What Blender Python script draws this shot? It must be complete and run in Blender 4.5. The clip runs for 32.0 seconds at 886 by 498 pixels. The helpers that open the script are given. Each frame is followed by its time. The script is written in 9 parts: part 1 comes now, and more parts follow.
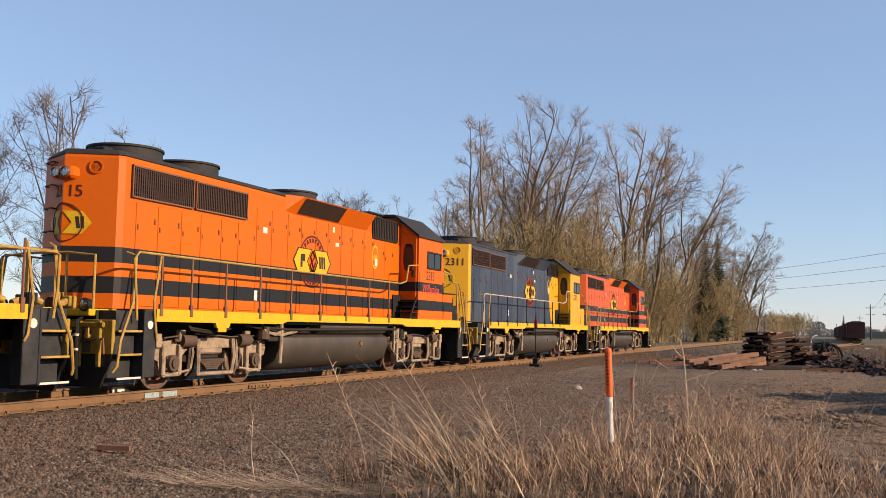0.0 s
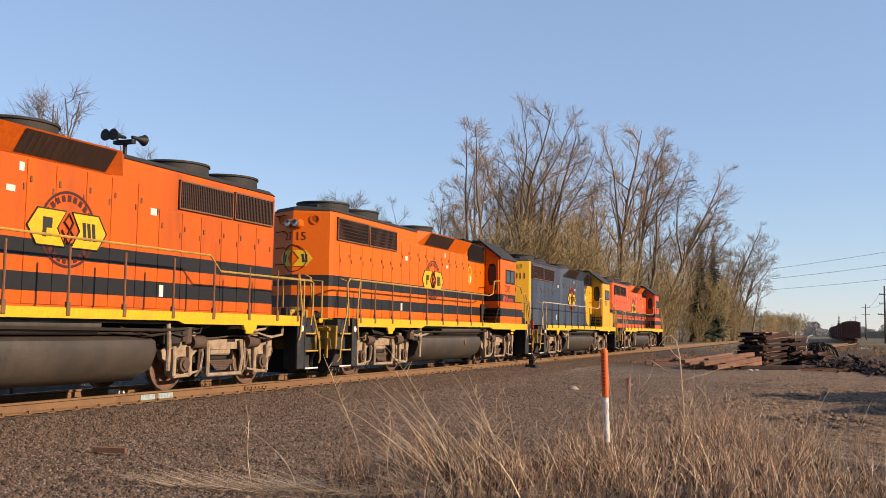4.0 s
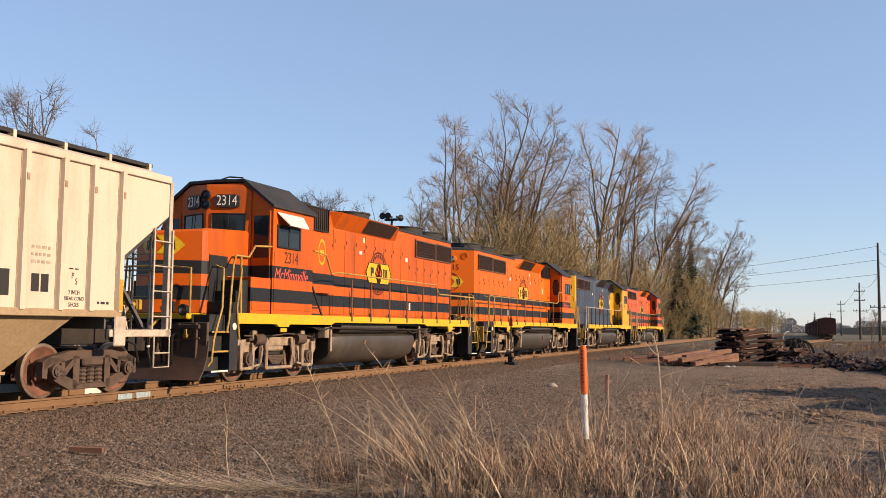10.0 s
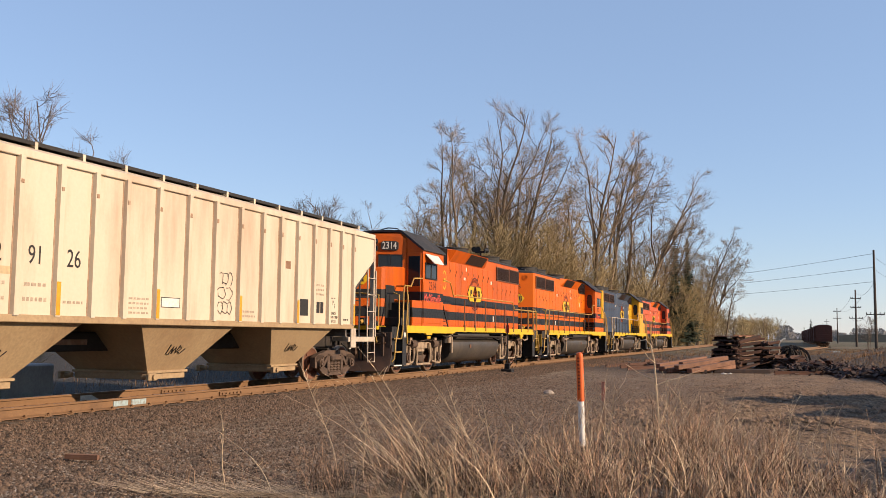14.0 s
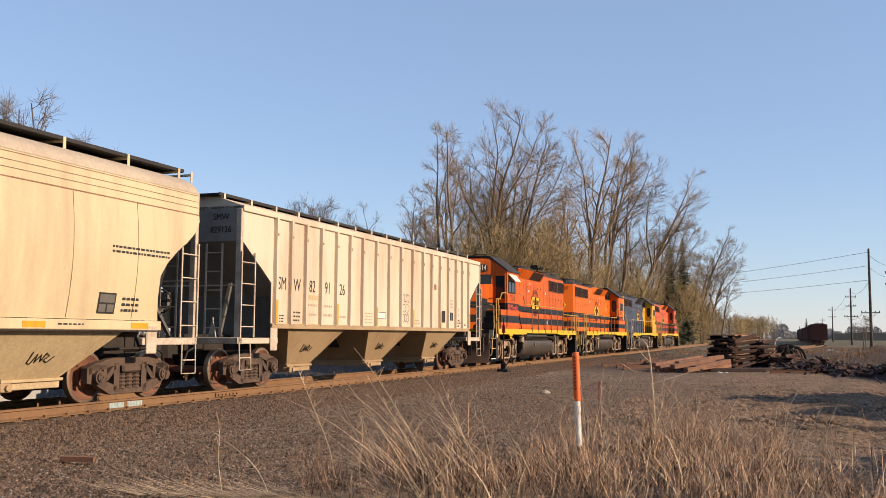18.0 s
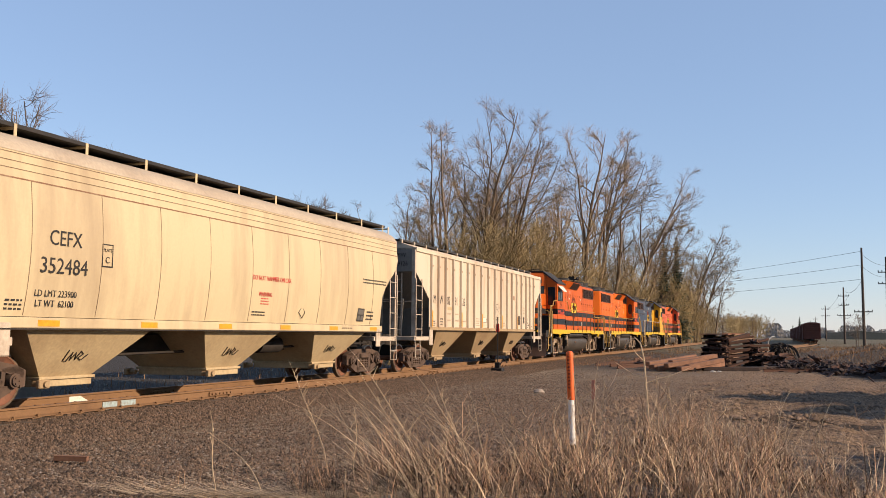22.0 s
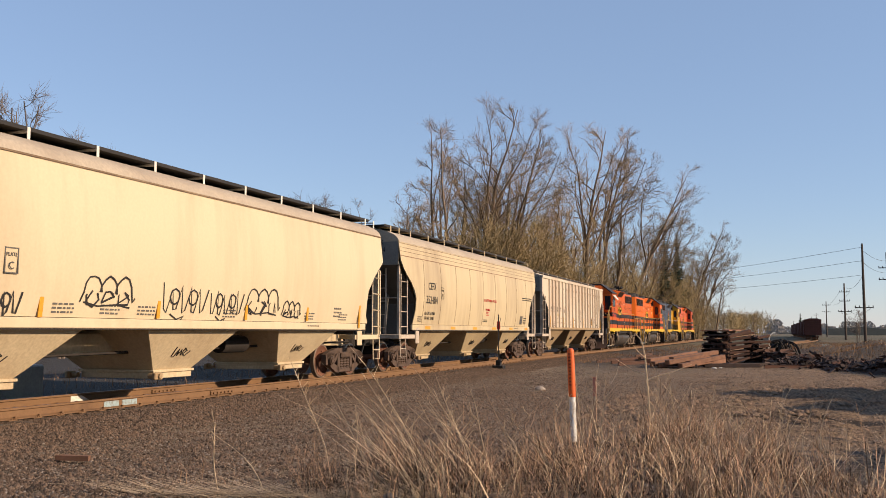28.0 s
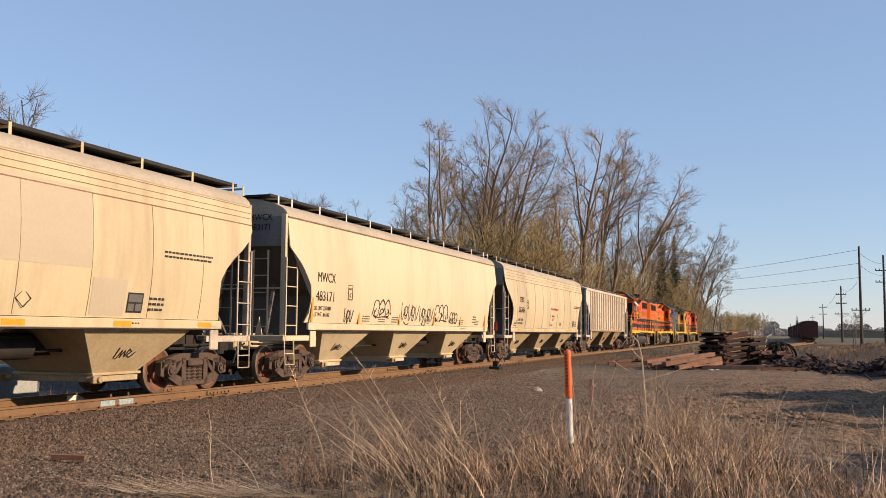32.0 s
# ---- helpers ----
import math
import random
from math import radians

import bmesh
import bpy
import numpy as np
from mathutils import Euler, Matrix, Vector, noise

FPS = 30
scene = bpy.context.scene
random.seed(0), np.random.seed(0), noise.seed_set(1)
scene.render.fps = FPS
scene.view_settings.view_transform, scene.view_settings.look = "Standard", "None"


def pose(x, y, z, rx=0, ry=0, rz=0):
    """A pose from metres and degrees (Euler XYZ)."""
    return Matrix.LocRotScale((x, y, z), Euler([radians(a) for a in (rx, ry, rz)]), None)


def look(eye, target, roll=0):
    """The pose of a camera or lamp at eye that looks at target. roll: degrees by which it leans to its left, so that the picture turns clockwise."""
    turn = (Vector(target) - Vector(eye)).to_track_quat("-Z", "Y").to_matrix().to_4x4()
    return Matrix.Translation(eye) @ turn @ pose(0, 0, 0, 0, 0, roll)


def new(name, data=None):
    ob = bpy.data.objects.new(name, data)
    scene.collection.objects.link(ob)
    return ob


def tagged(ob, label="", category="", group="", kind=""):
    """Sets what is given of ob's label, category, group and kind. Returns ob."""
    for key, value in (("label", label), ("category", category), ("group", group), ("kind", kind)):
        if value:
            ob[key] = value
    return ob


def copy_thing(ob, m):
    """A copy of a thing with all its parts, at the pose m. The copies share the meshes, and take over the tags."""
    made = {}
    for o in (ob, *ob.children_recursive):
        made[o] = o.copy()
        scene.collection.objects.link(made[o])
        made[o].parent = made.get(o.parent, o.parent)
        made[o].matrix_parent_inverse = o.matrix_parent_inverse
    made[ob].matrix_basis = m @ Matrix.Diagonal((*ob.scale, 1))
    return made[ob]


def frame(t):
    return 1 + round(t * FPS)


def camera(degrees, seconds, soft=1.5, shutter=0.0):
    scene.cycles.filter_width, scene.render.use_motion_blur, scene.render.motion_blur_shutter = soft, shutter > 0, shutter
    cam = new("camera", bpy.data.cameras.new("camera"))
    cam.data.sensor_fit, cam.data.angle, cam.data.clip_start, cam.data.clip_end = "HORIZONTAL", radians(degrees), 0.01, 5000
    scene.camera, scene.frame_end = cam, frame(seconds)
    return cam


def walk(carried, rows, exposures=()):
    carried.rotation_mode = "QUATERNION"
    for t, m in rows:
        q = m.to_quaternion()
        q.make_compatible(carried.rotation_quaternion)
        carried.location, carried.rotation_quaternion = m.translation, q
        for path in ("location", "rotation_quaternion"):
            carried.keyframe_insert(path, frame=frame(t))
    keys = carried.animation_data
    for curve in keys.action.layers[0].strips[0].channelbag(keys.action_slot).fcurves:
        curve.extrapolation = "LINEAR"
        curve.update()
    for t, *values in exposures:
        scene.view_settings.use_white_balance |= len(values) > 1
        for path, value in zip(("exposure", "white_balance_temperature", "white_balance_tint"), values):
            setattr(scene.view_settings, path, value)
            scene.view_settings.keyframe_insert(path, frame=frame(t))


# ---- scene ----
TRACK_SLOPE, TRACK_BEND = 0.00878, 0.684e-4


def track_x(s):
    """Where the middle of the track lies: slightly askew to +y, easing back in a very wide bend."""
    u = s - 14.0
    v = min(max(u, 0.0), 96.0)
    return 0.008 + TRACK_SLOPE * u - 0.5 * TRACK_BEND * v * v - TRACK_BEND * 96.0 * max(u - 96.0, 0.0) * 0.5


def aim(turn, tilt, lean):
    return pose(12.44, 0, 1.243, 90 + tilt, 0, turn) @ pose(0, 0, 0, 0, 0, lean)


# camera: hand-held on one spot, drifting slowly round
cam = camera(50.26, 32.0, soft=0.2)
walk(cam, [(t, aim(a, b, c)) for t, a, b, c in [
    (0, 21.52, 4.81, 0.94), (0.5, 21.53, 4.83, 0.94), (1, 21.53, 4.82, 0.92), (1.5, 21.49, 4.77, 0.90),
    (2, 21.46, 4.76, 0.86), (2.5, 21.44, 4.76, 0.82), (3, 21.39, 4.77, 0.80), (3.5, 21.35, 4.84, 0.79),
    (5.5, 20.99, 4.89, 0.78), (6, 20.94, 4.82, 0.76), (6.5, 20.84, 4.79, 0.73), (7, 20.77, 4.79, 0.68),
    (7.5, 20.75, 4.78, 0.62), (8, 20.63, 4.70, 0.57), (8.5, 20.46, 4.62, 0.55), (9, 20.30, 4.62, 0.55),
    (9.5, 20.13, 4.66, 0.55), (10, 20.00, 4.75, 0.58), (10.5, 19.94, 4.88, 0.62), (11, 19.95, 5.00, 0.65),
    (11.5, 19.97, 5.05, 0.66), (12, 19.99, 5.09, 0.66), (12.5, 20.00, 5.10, 0.65), (13, 19.93, 5.09, 0.64),
    (13.5, 19.88, 5.16, 0.63), (14, 19.80, 5.17, 0.62), (14.5, 19.71, 5.13, 0.59), (16.5, 19.63, 4.98, 0.54),
    (17, 19.58, 5.05, 0.48), (17.5, 19.55, 5.13, 0.42), (18, 19.54, 5.19, 0.36), (18.5, 19.50, 5.27, 0.34),
    (19, 19.48, 5.33, 0.31), (19.5, 19.46, 5.31, 0.29), (20, 19.41, 5.35, 0.30), (20.5, 19.36, 5.33, 0.32),
    (21, 19.32, 5.29, 0.34), (21.5, 19.34, 5.22, 0.36), (22, 19.18, 5.13, 0.36), (22.5, 19.18, 5.09, 0.35),
    (23, 19.21, 5.05, 0.34), (23.5, 19.24, 5.05, 0.34), (24, 19.26, 5.03, 0.33), (24.5, 19.28, 4.99, 0.30),
    (25, 19.29, 5.01, 0.25), (25.5, 19.25, 4.99, 0.18), (27.5, 19.21, 4.98, 0.11), (28, 19.21, 5.00, 0.08),
    (28.5, 19.22, 4.99, 0.07), (29, 19.11, 4.93, 0.10), (29.5, 19.07, 4.87, 0.14), (30, 19.06, 4.78, 0.18),
    (30.5, 19.06, 4.78, 0.21), (31, 19.08, 4.86, 0.26), (31.5, 19.06, 4.97, 0.28), (32, 19.05, 5.05, 0.31),
]], exposures=[(0, 0.56, 6550, 15), (1.5, 0.60, 6550, 15), (9, 0.62, 6550, 15), (17, 0.61, 6550, 15), (22, 0.58, 6550, 15), (25, 0.52, 6550, 15), (28, 0.45, 6550, 15), (30, 0.51, 6550, 15), (32, 0.52, 6550, 15)])

# ---- world, sun, exposure ----
SUN_EL, SUN_AZ = 22.0, 89.0      # degrees above the horizon; clockwise from +y
world = bpy.data.worlds.new("world")
scene.world = world
world.use_nodes = True
_nt = world.node_tree
_sky = _nt.nodes.new("ShaderNodeTexSky")
_sky.sky_type, _sky.sun_disc = "NISHITA", False
_sky.sun_elevation, _sky.sun_rotation = radians(SUN_EL), radians(SUN_AZ)
_sky.air_density, _sky.dust_density, _sky.ozone_density = 1.0, 0.05, 2.8
_nt.nodes["Background"].inputs["Strength"].default_value = 0.129
_cast = _nt.nodes.new("ShaderNodeMix")
_cast.data_type, _cast.blend_type = "RGBA", "MULTIPLY"
_cast.inputs[0].default_value, _cast.inputs[7].default_value = 1.0, (1.045, 0.99, 0.965, 1)
_nt.links.new(_sky.outputs[0], _cast.inputs[6])
_haze = _nt.nodes.new("ShaderNodeMix")      # thin even haze over the whole sky
_haze.data_type = "RGBA"
_haze.inputs[0].default_value, _haze.inputs[7].default_value = 0.55, (1.62, 2.37, 3.56, 1)
_nt.links.new(_cast.outputs[2], _haze.inputs[6])
_nt.links.new(_haze.outputs[2], _nt.nodes["Background"].inputs["Color"])
sun_data = bpy.data.lights.new("sun", "SUN")
sun_data.energy, sun_data.angle, sun_data.color = 5.0, radians(0.5), (1.0, 0.79, 0.55)
sun = new("sun", sun_data)
_d = Vector((math.sin(radians(SUN_AZ)) * math.cos(radians(SUN_EL)), math.cos(radians(SUN_AZ)) * math.cos(radians(SUN_EL)), math.sin(radians(SUN_EL))))
sun.matrix_world = look(_d * 200, (0, 0, 0))


# ---- materials ----
ALBEDO = 0.77      # one factor on all base colours


def mat(name, base, rough=0.6, metal=0.0, dirt=None, amount=0.35, scale=1.2, fine=18.0, streak=1.0, bump=0.15, per=0.0, bands=None, coat=0.0, spec=0.35, grain=1.0, strewn=False):
    """A painted, rusted or earthy surface: base colour, a dirt colour in soft patches (streak > 1 draws them out downwards),
    fine grain and relief, a spread from piece to piece (per), and painted bands ((z0, z1), colour) along the height."""
    base = tuple(ALBEDO * c for c in base)
    dirt = tuple(ALBEDO * c for c in dirt) if dirt else None
    m = bpy.data.materials.new(name)
    m.use_nodes = True
    nt = m.node_tree
    N, L = nt.nodes, nt.links
    bsdf = N["Principled BSDF"]
    tc = N.new("ShaderNodeTexCoord")
    mp = N.new("ShaderNodeMapping")
    mp.inputs["Scale"].default_value = (1, 1, 1.0 / streak)
    L.new(tc.outputs["Object"], mp.inputs[0])
    n1, n2 = N.new("ShaderNodeTexNoise"), N.new("ShaderNodeTexNoise")
    n1.inputs["Scale"].default_value, n1.inputs["Detail"].default_value, n1.inputs["Roughness"].default_value = scale, 6, 0.65
    n2.inputs["Scale"].default_value, n2.inputs["Detail"].default_value = fine, 4
    L.new(mp.outputs[0], n1.inputs["Vector"])
    L.new(tc.outputs["Object"], n2.inputs["Vector"])
    col = N.new("ShaderNodeRGB")
    col.outputs[0].default_value = (*base, 1)
    out = col.outputs[0]

    def mixed(a, b_color, fac_socket):
        mx = N.new("ShaderNodeMix")
        mx.data_type = "RGBA"
        L.new(fac_socket, mx.inputs[0])
        L.new(a, mx.inputs[6])
        if isinstance(b_color, tuple):
            mx.inputs[7].default_value = (*b_color, 1)
        else:
            L.new(b_color, mx.inputs[7])
        return mx.outputs[2]

    def ramp(sock, lo, hi, a=0.0, b=1.0):
        r = N.new("ShaderNodeMapRange")
        r.inputs[1].default_value, r.inputs[2].default_value, r.inputs[3].default_value, r.inputs[4].default_value = lo, hi, a, b
        L.new(sock, r.inputs[0])
        return r.outputs[0]

    dirt = dirt or tuple(c * 0.55 for c in base)
    out = mixed(out, dirt, ramp(n1.outputs[0], 0.45, 0.75, 0.0, amount))
    if bands:
        sep = N.new("ShaderNodeSeparateXYZ")
        L.new(tc.outputs["Object"], sep.inputs[0])
        for (z0, z1), c in bands:
            up, dn, both = N.new("ShaderNodeMath"), N.new("ShaderNodeMath"), N.new("ShaderNodeMath")
            up.operation, dn.operation, both.operation = "GREATER_THAN", "LESS_THAN", "MULTIPLY"
            up.inputs[1].default_value, dn.inputs[1].default_value = z0, z1
            L.new(sep.outputs[2], up.inputs[0])
            L.new(sep.outputs[2], dn.inputs[0])
            L.new(up.outputs[0], both.inputs[0])
            L.new(dn.outputs[0], both.inputs[1])
            out = mixed(out, c, both.outputs[0])
    hsv = N.new("ShaderNodeHueSaturation")
    L.new(out, hsv.inputs["Color"])
    L.new(ramp(n2.outputs[0], 0.3, 0.7, 1 - 0.14 * grain, 1 + 0.12 * grain), hsv.inputs["Value"])
    out = hsv.outputs[0]
    if per:
        oi, geo, add = N.new("ShaderNodeObjectInfo"), N.new("ShaderNodeNewGeometry"), N.new("ShaderNodeMath")
        add.operation = "ADD"
        if not strewn:
            L.new(oi.outputs["Random"], add.inputs[0])
        L.new(geo.outputs["Random Per Island"], add.inputs[1])
        h2 = N.new("ShaderNodeHueSaturation")
        L.new(out, h2.inputs["Color"])
        L.new(ramp(add.outputs[0], 0.5 if strewn else 0.0, 1.5 if strewn else 2.0, 1 - per, 1 + per), h2.inputs["Value"])
        out = h2.outputs[0]
    L.new(out, bsdf.inputs["Base Color"])
    L.new(ramp(n2.outputs[0], 0.3, 0.7, max(rough - 0.08, 0.02), min(rough + 0.1, 1)), bsdf.inputs["Roughness"])
    bsdf.inputs["Metallic"].default_value = metal
    bsdf.inputs["Specular IOR Level"].default_value = spec
    bsdf.inputs["Coat Weight"].default_value = coat
    if bump:
        b = N.new("ShaderNodeBump")
        b.inputs["Strength"].default_value, b.inputs["Distance"].default_value = bump, 0.01
        L.new(n2.outputs[0], b.inputs["Height"])
        L.new(b.outputs[0], bsdf.inputs["Normal"])
    return m


ORANGE, BLACK = (0.69, 0.13, 0.001), (0.014, 0.0145, 0.016)
M = {}
M["orange"] = mat("orange_paint", ORANGE, grain=0.3, rough=0.48, spec=0.2, dirt=(0.42, 0.10, 0.02), amount=0.45, scale=0.9, streak=3.0, bump=0.05, per=0.05,
                  bands=[((1.77, 2.07), BLACK), ((2.32, 2.60), BLACK)])
M["red_orange"] = mat("faded_orange_paint", (0.62, 0.095, 0.018), grain=0.3, rough=0.5, dirt=(0.3, 0.07, 0.02), amount=0.5, scale=0.9, streak=3.0, bump=0.05, per=0.05,
                      bands=[((1.77, 2.07), BLACK), ((2.32, 2.60), BLACK)])
M["plain_orange"] = mat("plain_orange_paint", ORANGE, grain=0.3, rough=0.48, spec=0.2, dirt=(0.42, 0.10, 0.02), amount=0.35, scale=1.5, streak=3.0, bump=0.05)
M["blue"] = mat("faded_blue_paint", (0.028, 0.042, 0.075), 0.55, dirt=(0.085, 0.10, 0.125), amount=0.8, scale=1.3, streak=4.0, bump=0.06, per=0.12)
M["yellow"] = mat("yellow_paint", (0.68, 0.36, 0.008), grain=0.3, rough=0.45, dirt=(0.45, 0.22, 0.03), amount=0.4, scale=1.6, streak=2.5, bump=0.05)
M["sill_yellow"] = mat("sill_yellow", (0.70, 0.43, 0.006), 0.5, dirt=(0.5, 0.28, 0.04), amount=0.5, scale=2.0, streak=1.5, bump=0.05)
M["rail_yellow"] = mat("handrail_yellow", (0.50, 0.30, 0.06), 0.55, dirt=(0.2, 0.09, 0.04), amount=0.8, scale=4.0, bump=0.05)
M["brown_rail"] = mat("handrail_brown", (0.20, 0.09, 0.045), 0.6, bump=0.05)
M["roof_grey"] = mat("roof_grey", (0.0264, 0.0246, 0.0238), 0.75, dirt=(0.06, 0.05, 0.042), amount=0.7, scale=1.4)
M["black"] = mat("sooty_black", (0.00975, 0.00975, 0.00975), 0.6, dirt=(0.04, 0.034, 0.029), amount=0.6, scale=2.0)
M["grille"] = mat("grille_dark", (0.03, 0.017, 0.012), 0.6, dirt=(0.07, 0.03, 0.02), amount=0.6, scale=3.0)
M["steel_step"] = mat("dark_step_steel", (0.021, 0.021, 0.0225), 0.55, dirt=(0.075, 0.066, 0.058), amount=0.6, scale=2.5)
M["truck_dust"] = mat("dusty_truck_steel", (0.38, 0.28, 0.19), 0.85, dirt=(0.075, 0.05, 0.034), amount=0.85, scale=4.5, fine=35)
M["truck_brown"] = mat("brown_truck_steel", (0.105, 0.066, 0.046), 0.8, dirt=(0.035, 0.024, 0.018), amount=0.8, scale=4.5, fine=30)
M["tank"] = mat("grimy_tank", (0.055, 0.046, 0.039), 0.5, dirt=(0.12, 0.092, 0.068), amount=0.8, scale=1.1, fine=25, streak=1.6, coat=0.1)
M["wheel"] = mat("rusty_wheel", (0.21, 0.088, 0.05), 0.75, dirt=(0.05, 0.03, 0.024), amount=0.7, scale=3.0)
M["wheel_rim"] = mat("worn_rim", (0.34, 0.25, 0.18), 0.4, metal=0.7, bump=0.05)
M["glass"] = mat("cab_glass", (0.015, 0.02, 0.024), 0.06, bump=0.0, amount=0.1)
M["white"] = mat("white_paint", (0.74, 0.70, 0.62), 0.55, dirt=(0.45, 0.38, 0.28), amount=0.4, scale=2.5)
M["letter_black"] = mat("black_lettering", (0.025, 0.022, 0.02), 0.6, bump=0.0)
M["letter_red"] = mat("red_lettering", (0.55, 0.05, 0.04), 0.6, bump=0.0)
M["letter_dark_red"] = mat("dark_red_lettering", (0.07, 0.008, 0.005), 0.6, bump=0.0)
M["letter_pink"] = mat("pale_red_lettering", (0.70, 0.10, 0.06), 0.6, bump=0.0)
M["reflector"] = mat("amber_reflector", (0.72, 0.33, 0.02), 0.4, bump=0.0)
M["lamp_glass"] = mat("lamp_glass", (0.5, 0.48, 0.44), 0.12, metal=0.9, bump=0.0, amount=0.1)
M["cream"] = mat("cream_car_paint", (0.68, 0.56, 0.37), grain=0.3, rough=0.55, dirt=(0.46, 0.34, 0.21), amount=0.6, scale=0.8, streak=6.0, bump=0.05)
M["beige"] = mat("beige_car_paint", (0.60, 0.485, 0.30), grain=0.3, rough=0.55, dirt=(0.33, 0.245, 0.155), amount=0.85, scale=0.8, streak=6.0, bump=0.05)
M["bare_white"] = mat("weathered_white_car_paint", (0.64, 0.54, 0.41), grain=0.3, rough=0.6, dirt=(0.36, 0.22, 0.13), amount=0.7, scale=1.0, streak=5.0, bump=0.06)
M["rust_streak"] = mat("rib_rust", (0.23, 0.12, 0.07), 0.8, dirt=(0.42, 0.30, 0.2), amount=0.6, scale=4.0)
M["tan_hopper"] = mat("tan_hopper_paint", (0.384, 0.272, 0.152), 0.65, dirt=(0.24, 0.14, 0.075), amount=0.7, scale=1.2, streak=2.0)
# Dark grey with the shade of the car ends in it; stencils use it too.
M["end_grey"] = mat("end_shade_stencil_grey", (0.13, 0.12, 0.106), 0.7, dirt=(0.05, 0.043, 0.037), amount=0.7, scale=1.2, streak=3.0)
M["under_dark"] = mat("underframe_dark", (0.022, 0.017, 0.014), 0.8, dirt=(0.065, 0.046, 0.033), amount=0.5, scale=2.5)
M["grating"] = mat("walkway_grating", (0.02, 0.018, 0.017), 0.7, dirt=(0.055, 0.042, 0.035), amount=0.5, scale=4)
M["rail_rust"] = mat("rusty_rail", (0.215, 0.118, 0.056), 0.8, dirt=(0.11, 0.06, 0.033), amount=0.6, scale=2.0, fine=30, bump=0.1)
M["rail_top"] = mat("worn_rail_head", (0.28, 0.15, 0.085), 0.45, metal=0.4, dirt=(0.22, 0.1, 0.05), amount=0.6, scale=2.0)
M["tie_wood"] = mat("weathered_tie", (0.10, 0.075, 0.055), 0.9, dirt=(0.05, 0.04, 0.033), amount=0.6, scale=4, fine=40, per=0.3)
M["scrap_rust"] = mat("stacked_rail_rust", (0.096, 0.0448, 0.0288), 0.9, dirt=(0.05, 0.03, 0.024), amount=0.8, scale=3.0, per=0.4)
M["scrap_dark"] = mat("dark_scrap", (0.045, 0.032, 0.028), 0.9, dirt=(0.12, 0.065, 0.042), amount=0.5, scale=4.0, per=0.5)
M["ballast"] = mat("ballast_stone", (0.15, 0.097, 0.063), 0.95, dirt=(0.08, 0.053, 0.036), amount=0.65, scale=6, fine=60, per=0.75, strewn=True)
M["pale_gravel"] = mat("pale_gravel", (0.34, 0.28, 0.225), 0.95, dirt=(0.2, 0.15, 0.11), amount=0.5, scale=6, fine=60, per=0.5)
M["straw"] = mat("pale_straw", (0.64, 0.48, 0.31), 0.8, dirt=(0.42, 0.30, 0.185), amount=0.5, scale=4, per=0.4, bump=0.0, strewn=True)
M["concrete"] = mat("stained_concrete", (0.42, 0.42, 0.41), 0.85, dirt=(0.24, 0.23, 0.22), amount=0.6, scale=2.0, streak=2.0)
M["scrap_pile"] = mat("scrap_pile", (0.05, 0.034, 0.03), 0.85, dirt=(0.15, 0.075, 0.048), amount=0.5, scale=4.0, per=0.7, strewn=True)
M["old_timber"] = mat("old_timber", (0.25, 0.125, 0.076), 0.9, dirt=(0.10, 0.06, 0.042), amount=0.65, scale=3, per=0.4)
M["pilot_yellow"] = mat("dirty_yellow_pilot", (0.40, 0.24, 0.025), 0.65, dirt=(0.10, 0.06, 0.03), amount=0.9, scale=2.5)
M["post_orange"] = mat("marker_orange", (0.78, 0.13, 0.02), 0.5, amount=0.2, scale=5, bump=0.05)
M["post_white"] = mat("marker_white", (0.78, 0.76, 0.72), 0.5, dirt=(0.4, 0.34, 0.28), amount=0.4, scale=6, bump=0.05)
M["pink_lath"] = mat("faded_pink_lath", (0.55, 0.22, 0.15), 0.8, amount=0.3)
M["dry_grass"] = mat("dry_grass", (0.46, 0.315, 0.19), 0.85, dirt=(0.26, 0.17, 0.105), amount=0.55, scale=3, per=0.6, bump=0.0, strewn=True)
M["mound_grass"] = mat("mound_grass", (0.271, 0.156, 0.082), 0.9, dirt=(0.17, 0.095, 0.05), amount=0.6, scale=0.4, fine=3, per=0.6, bump=0.0, strewn=True)
M["dark_grass"] = mat("dead_stalk", (0.44, 0.275, 0.175), 0.9, dirt=(0.16, 0.095, 0.06), amount=0.65, scale=3, per=0.7, bump=0.0, strewn=True)
# Very dark brown for the lowest blades and twigs among the weeds.
M["low_dark"] = mat("weed_litter", (0.065, 0.042, 0.03), 0.95, dirt=(0.03, 0.02, 0.015), amount=0.6, scale=3, per=0.5, bump=0.0)
M["clod"] = mat("dirt_clod", (0.23, 0.148, 0.092), 0.95, dirt=(0.12, 0.076, 0.047), amount=0.5, scale=4, fine=40, per=0.6, strewn=True)
M["bark"] = mat("bark", (0.23, 0.16, 0.10), 0.9, dirt=(0.04, 0.03, 0.022), amount=0.9, scale=0.5, fine=6, per=0.3, bump=0.4)
M["twig"] = mat("twig", (0.38, 0.265, 0.15), 0.9, dirt=(0.22, 0.15, 0.085), amount=0.5, scale=0.3, fine=2, per=0.35, bump=0.0)
M["young_twig"] = mat("young_twig", (0.17, 0.13, 0.10), 0.9, dirt=(0.10, 0.08, 0.06), amount=0.5, scale=0.4, fine=3, per=0.3, bump=0.0)
M["brush"] = mat("undergrowth_twig", (0.37, 0.27, 0.13), 0.9, dirt=(0.20, 0.15, 0.065), amount=0.6, scale=0.5, fine=3, per=0.35, bump=0.0)
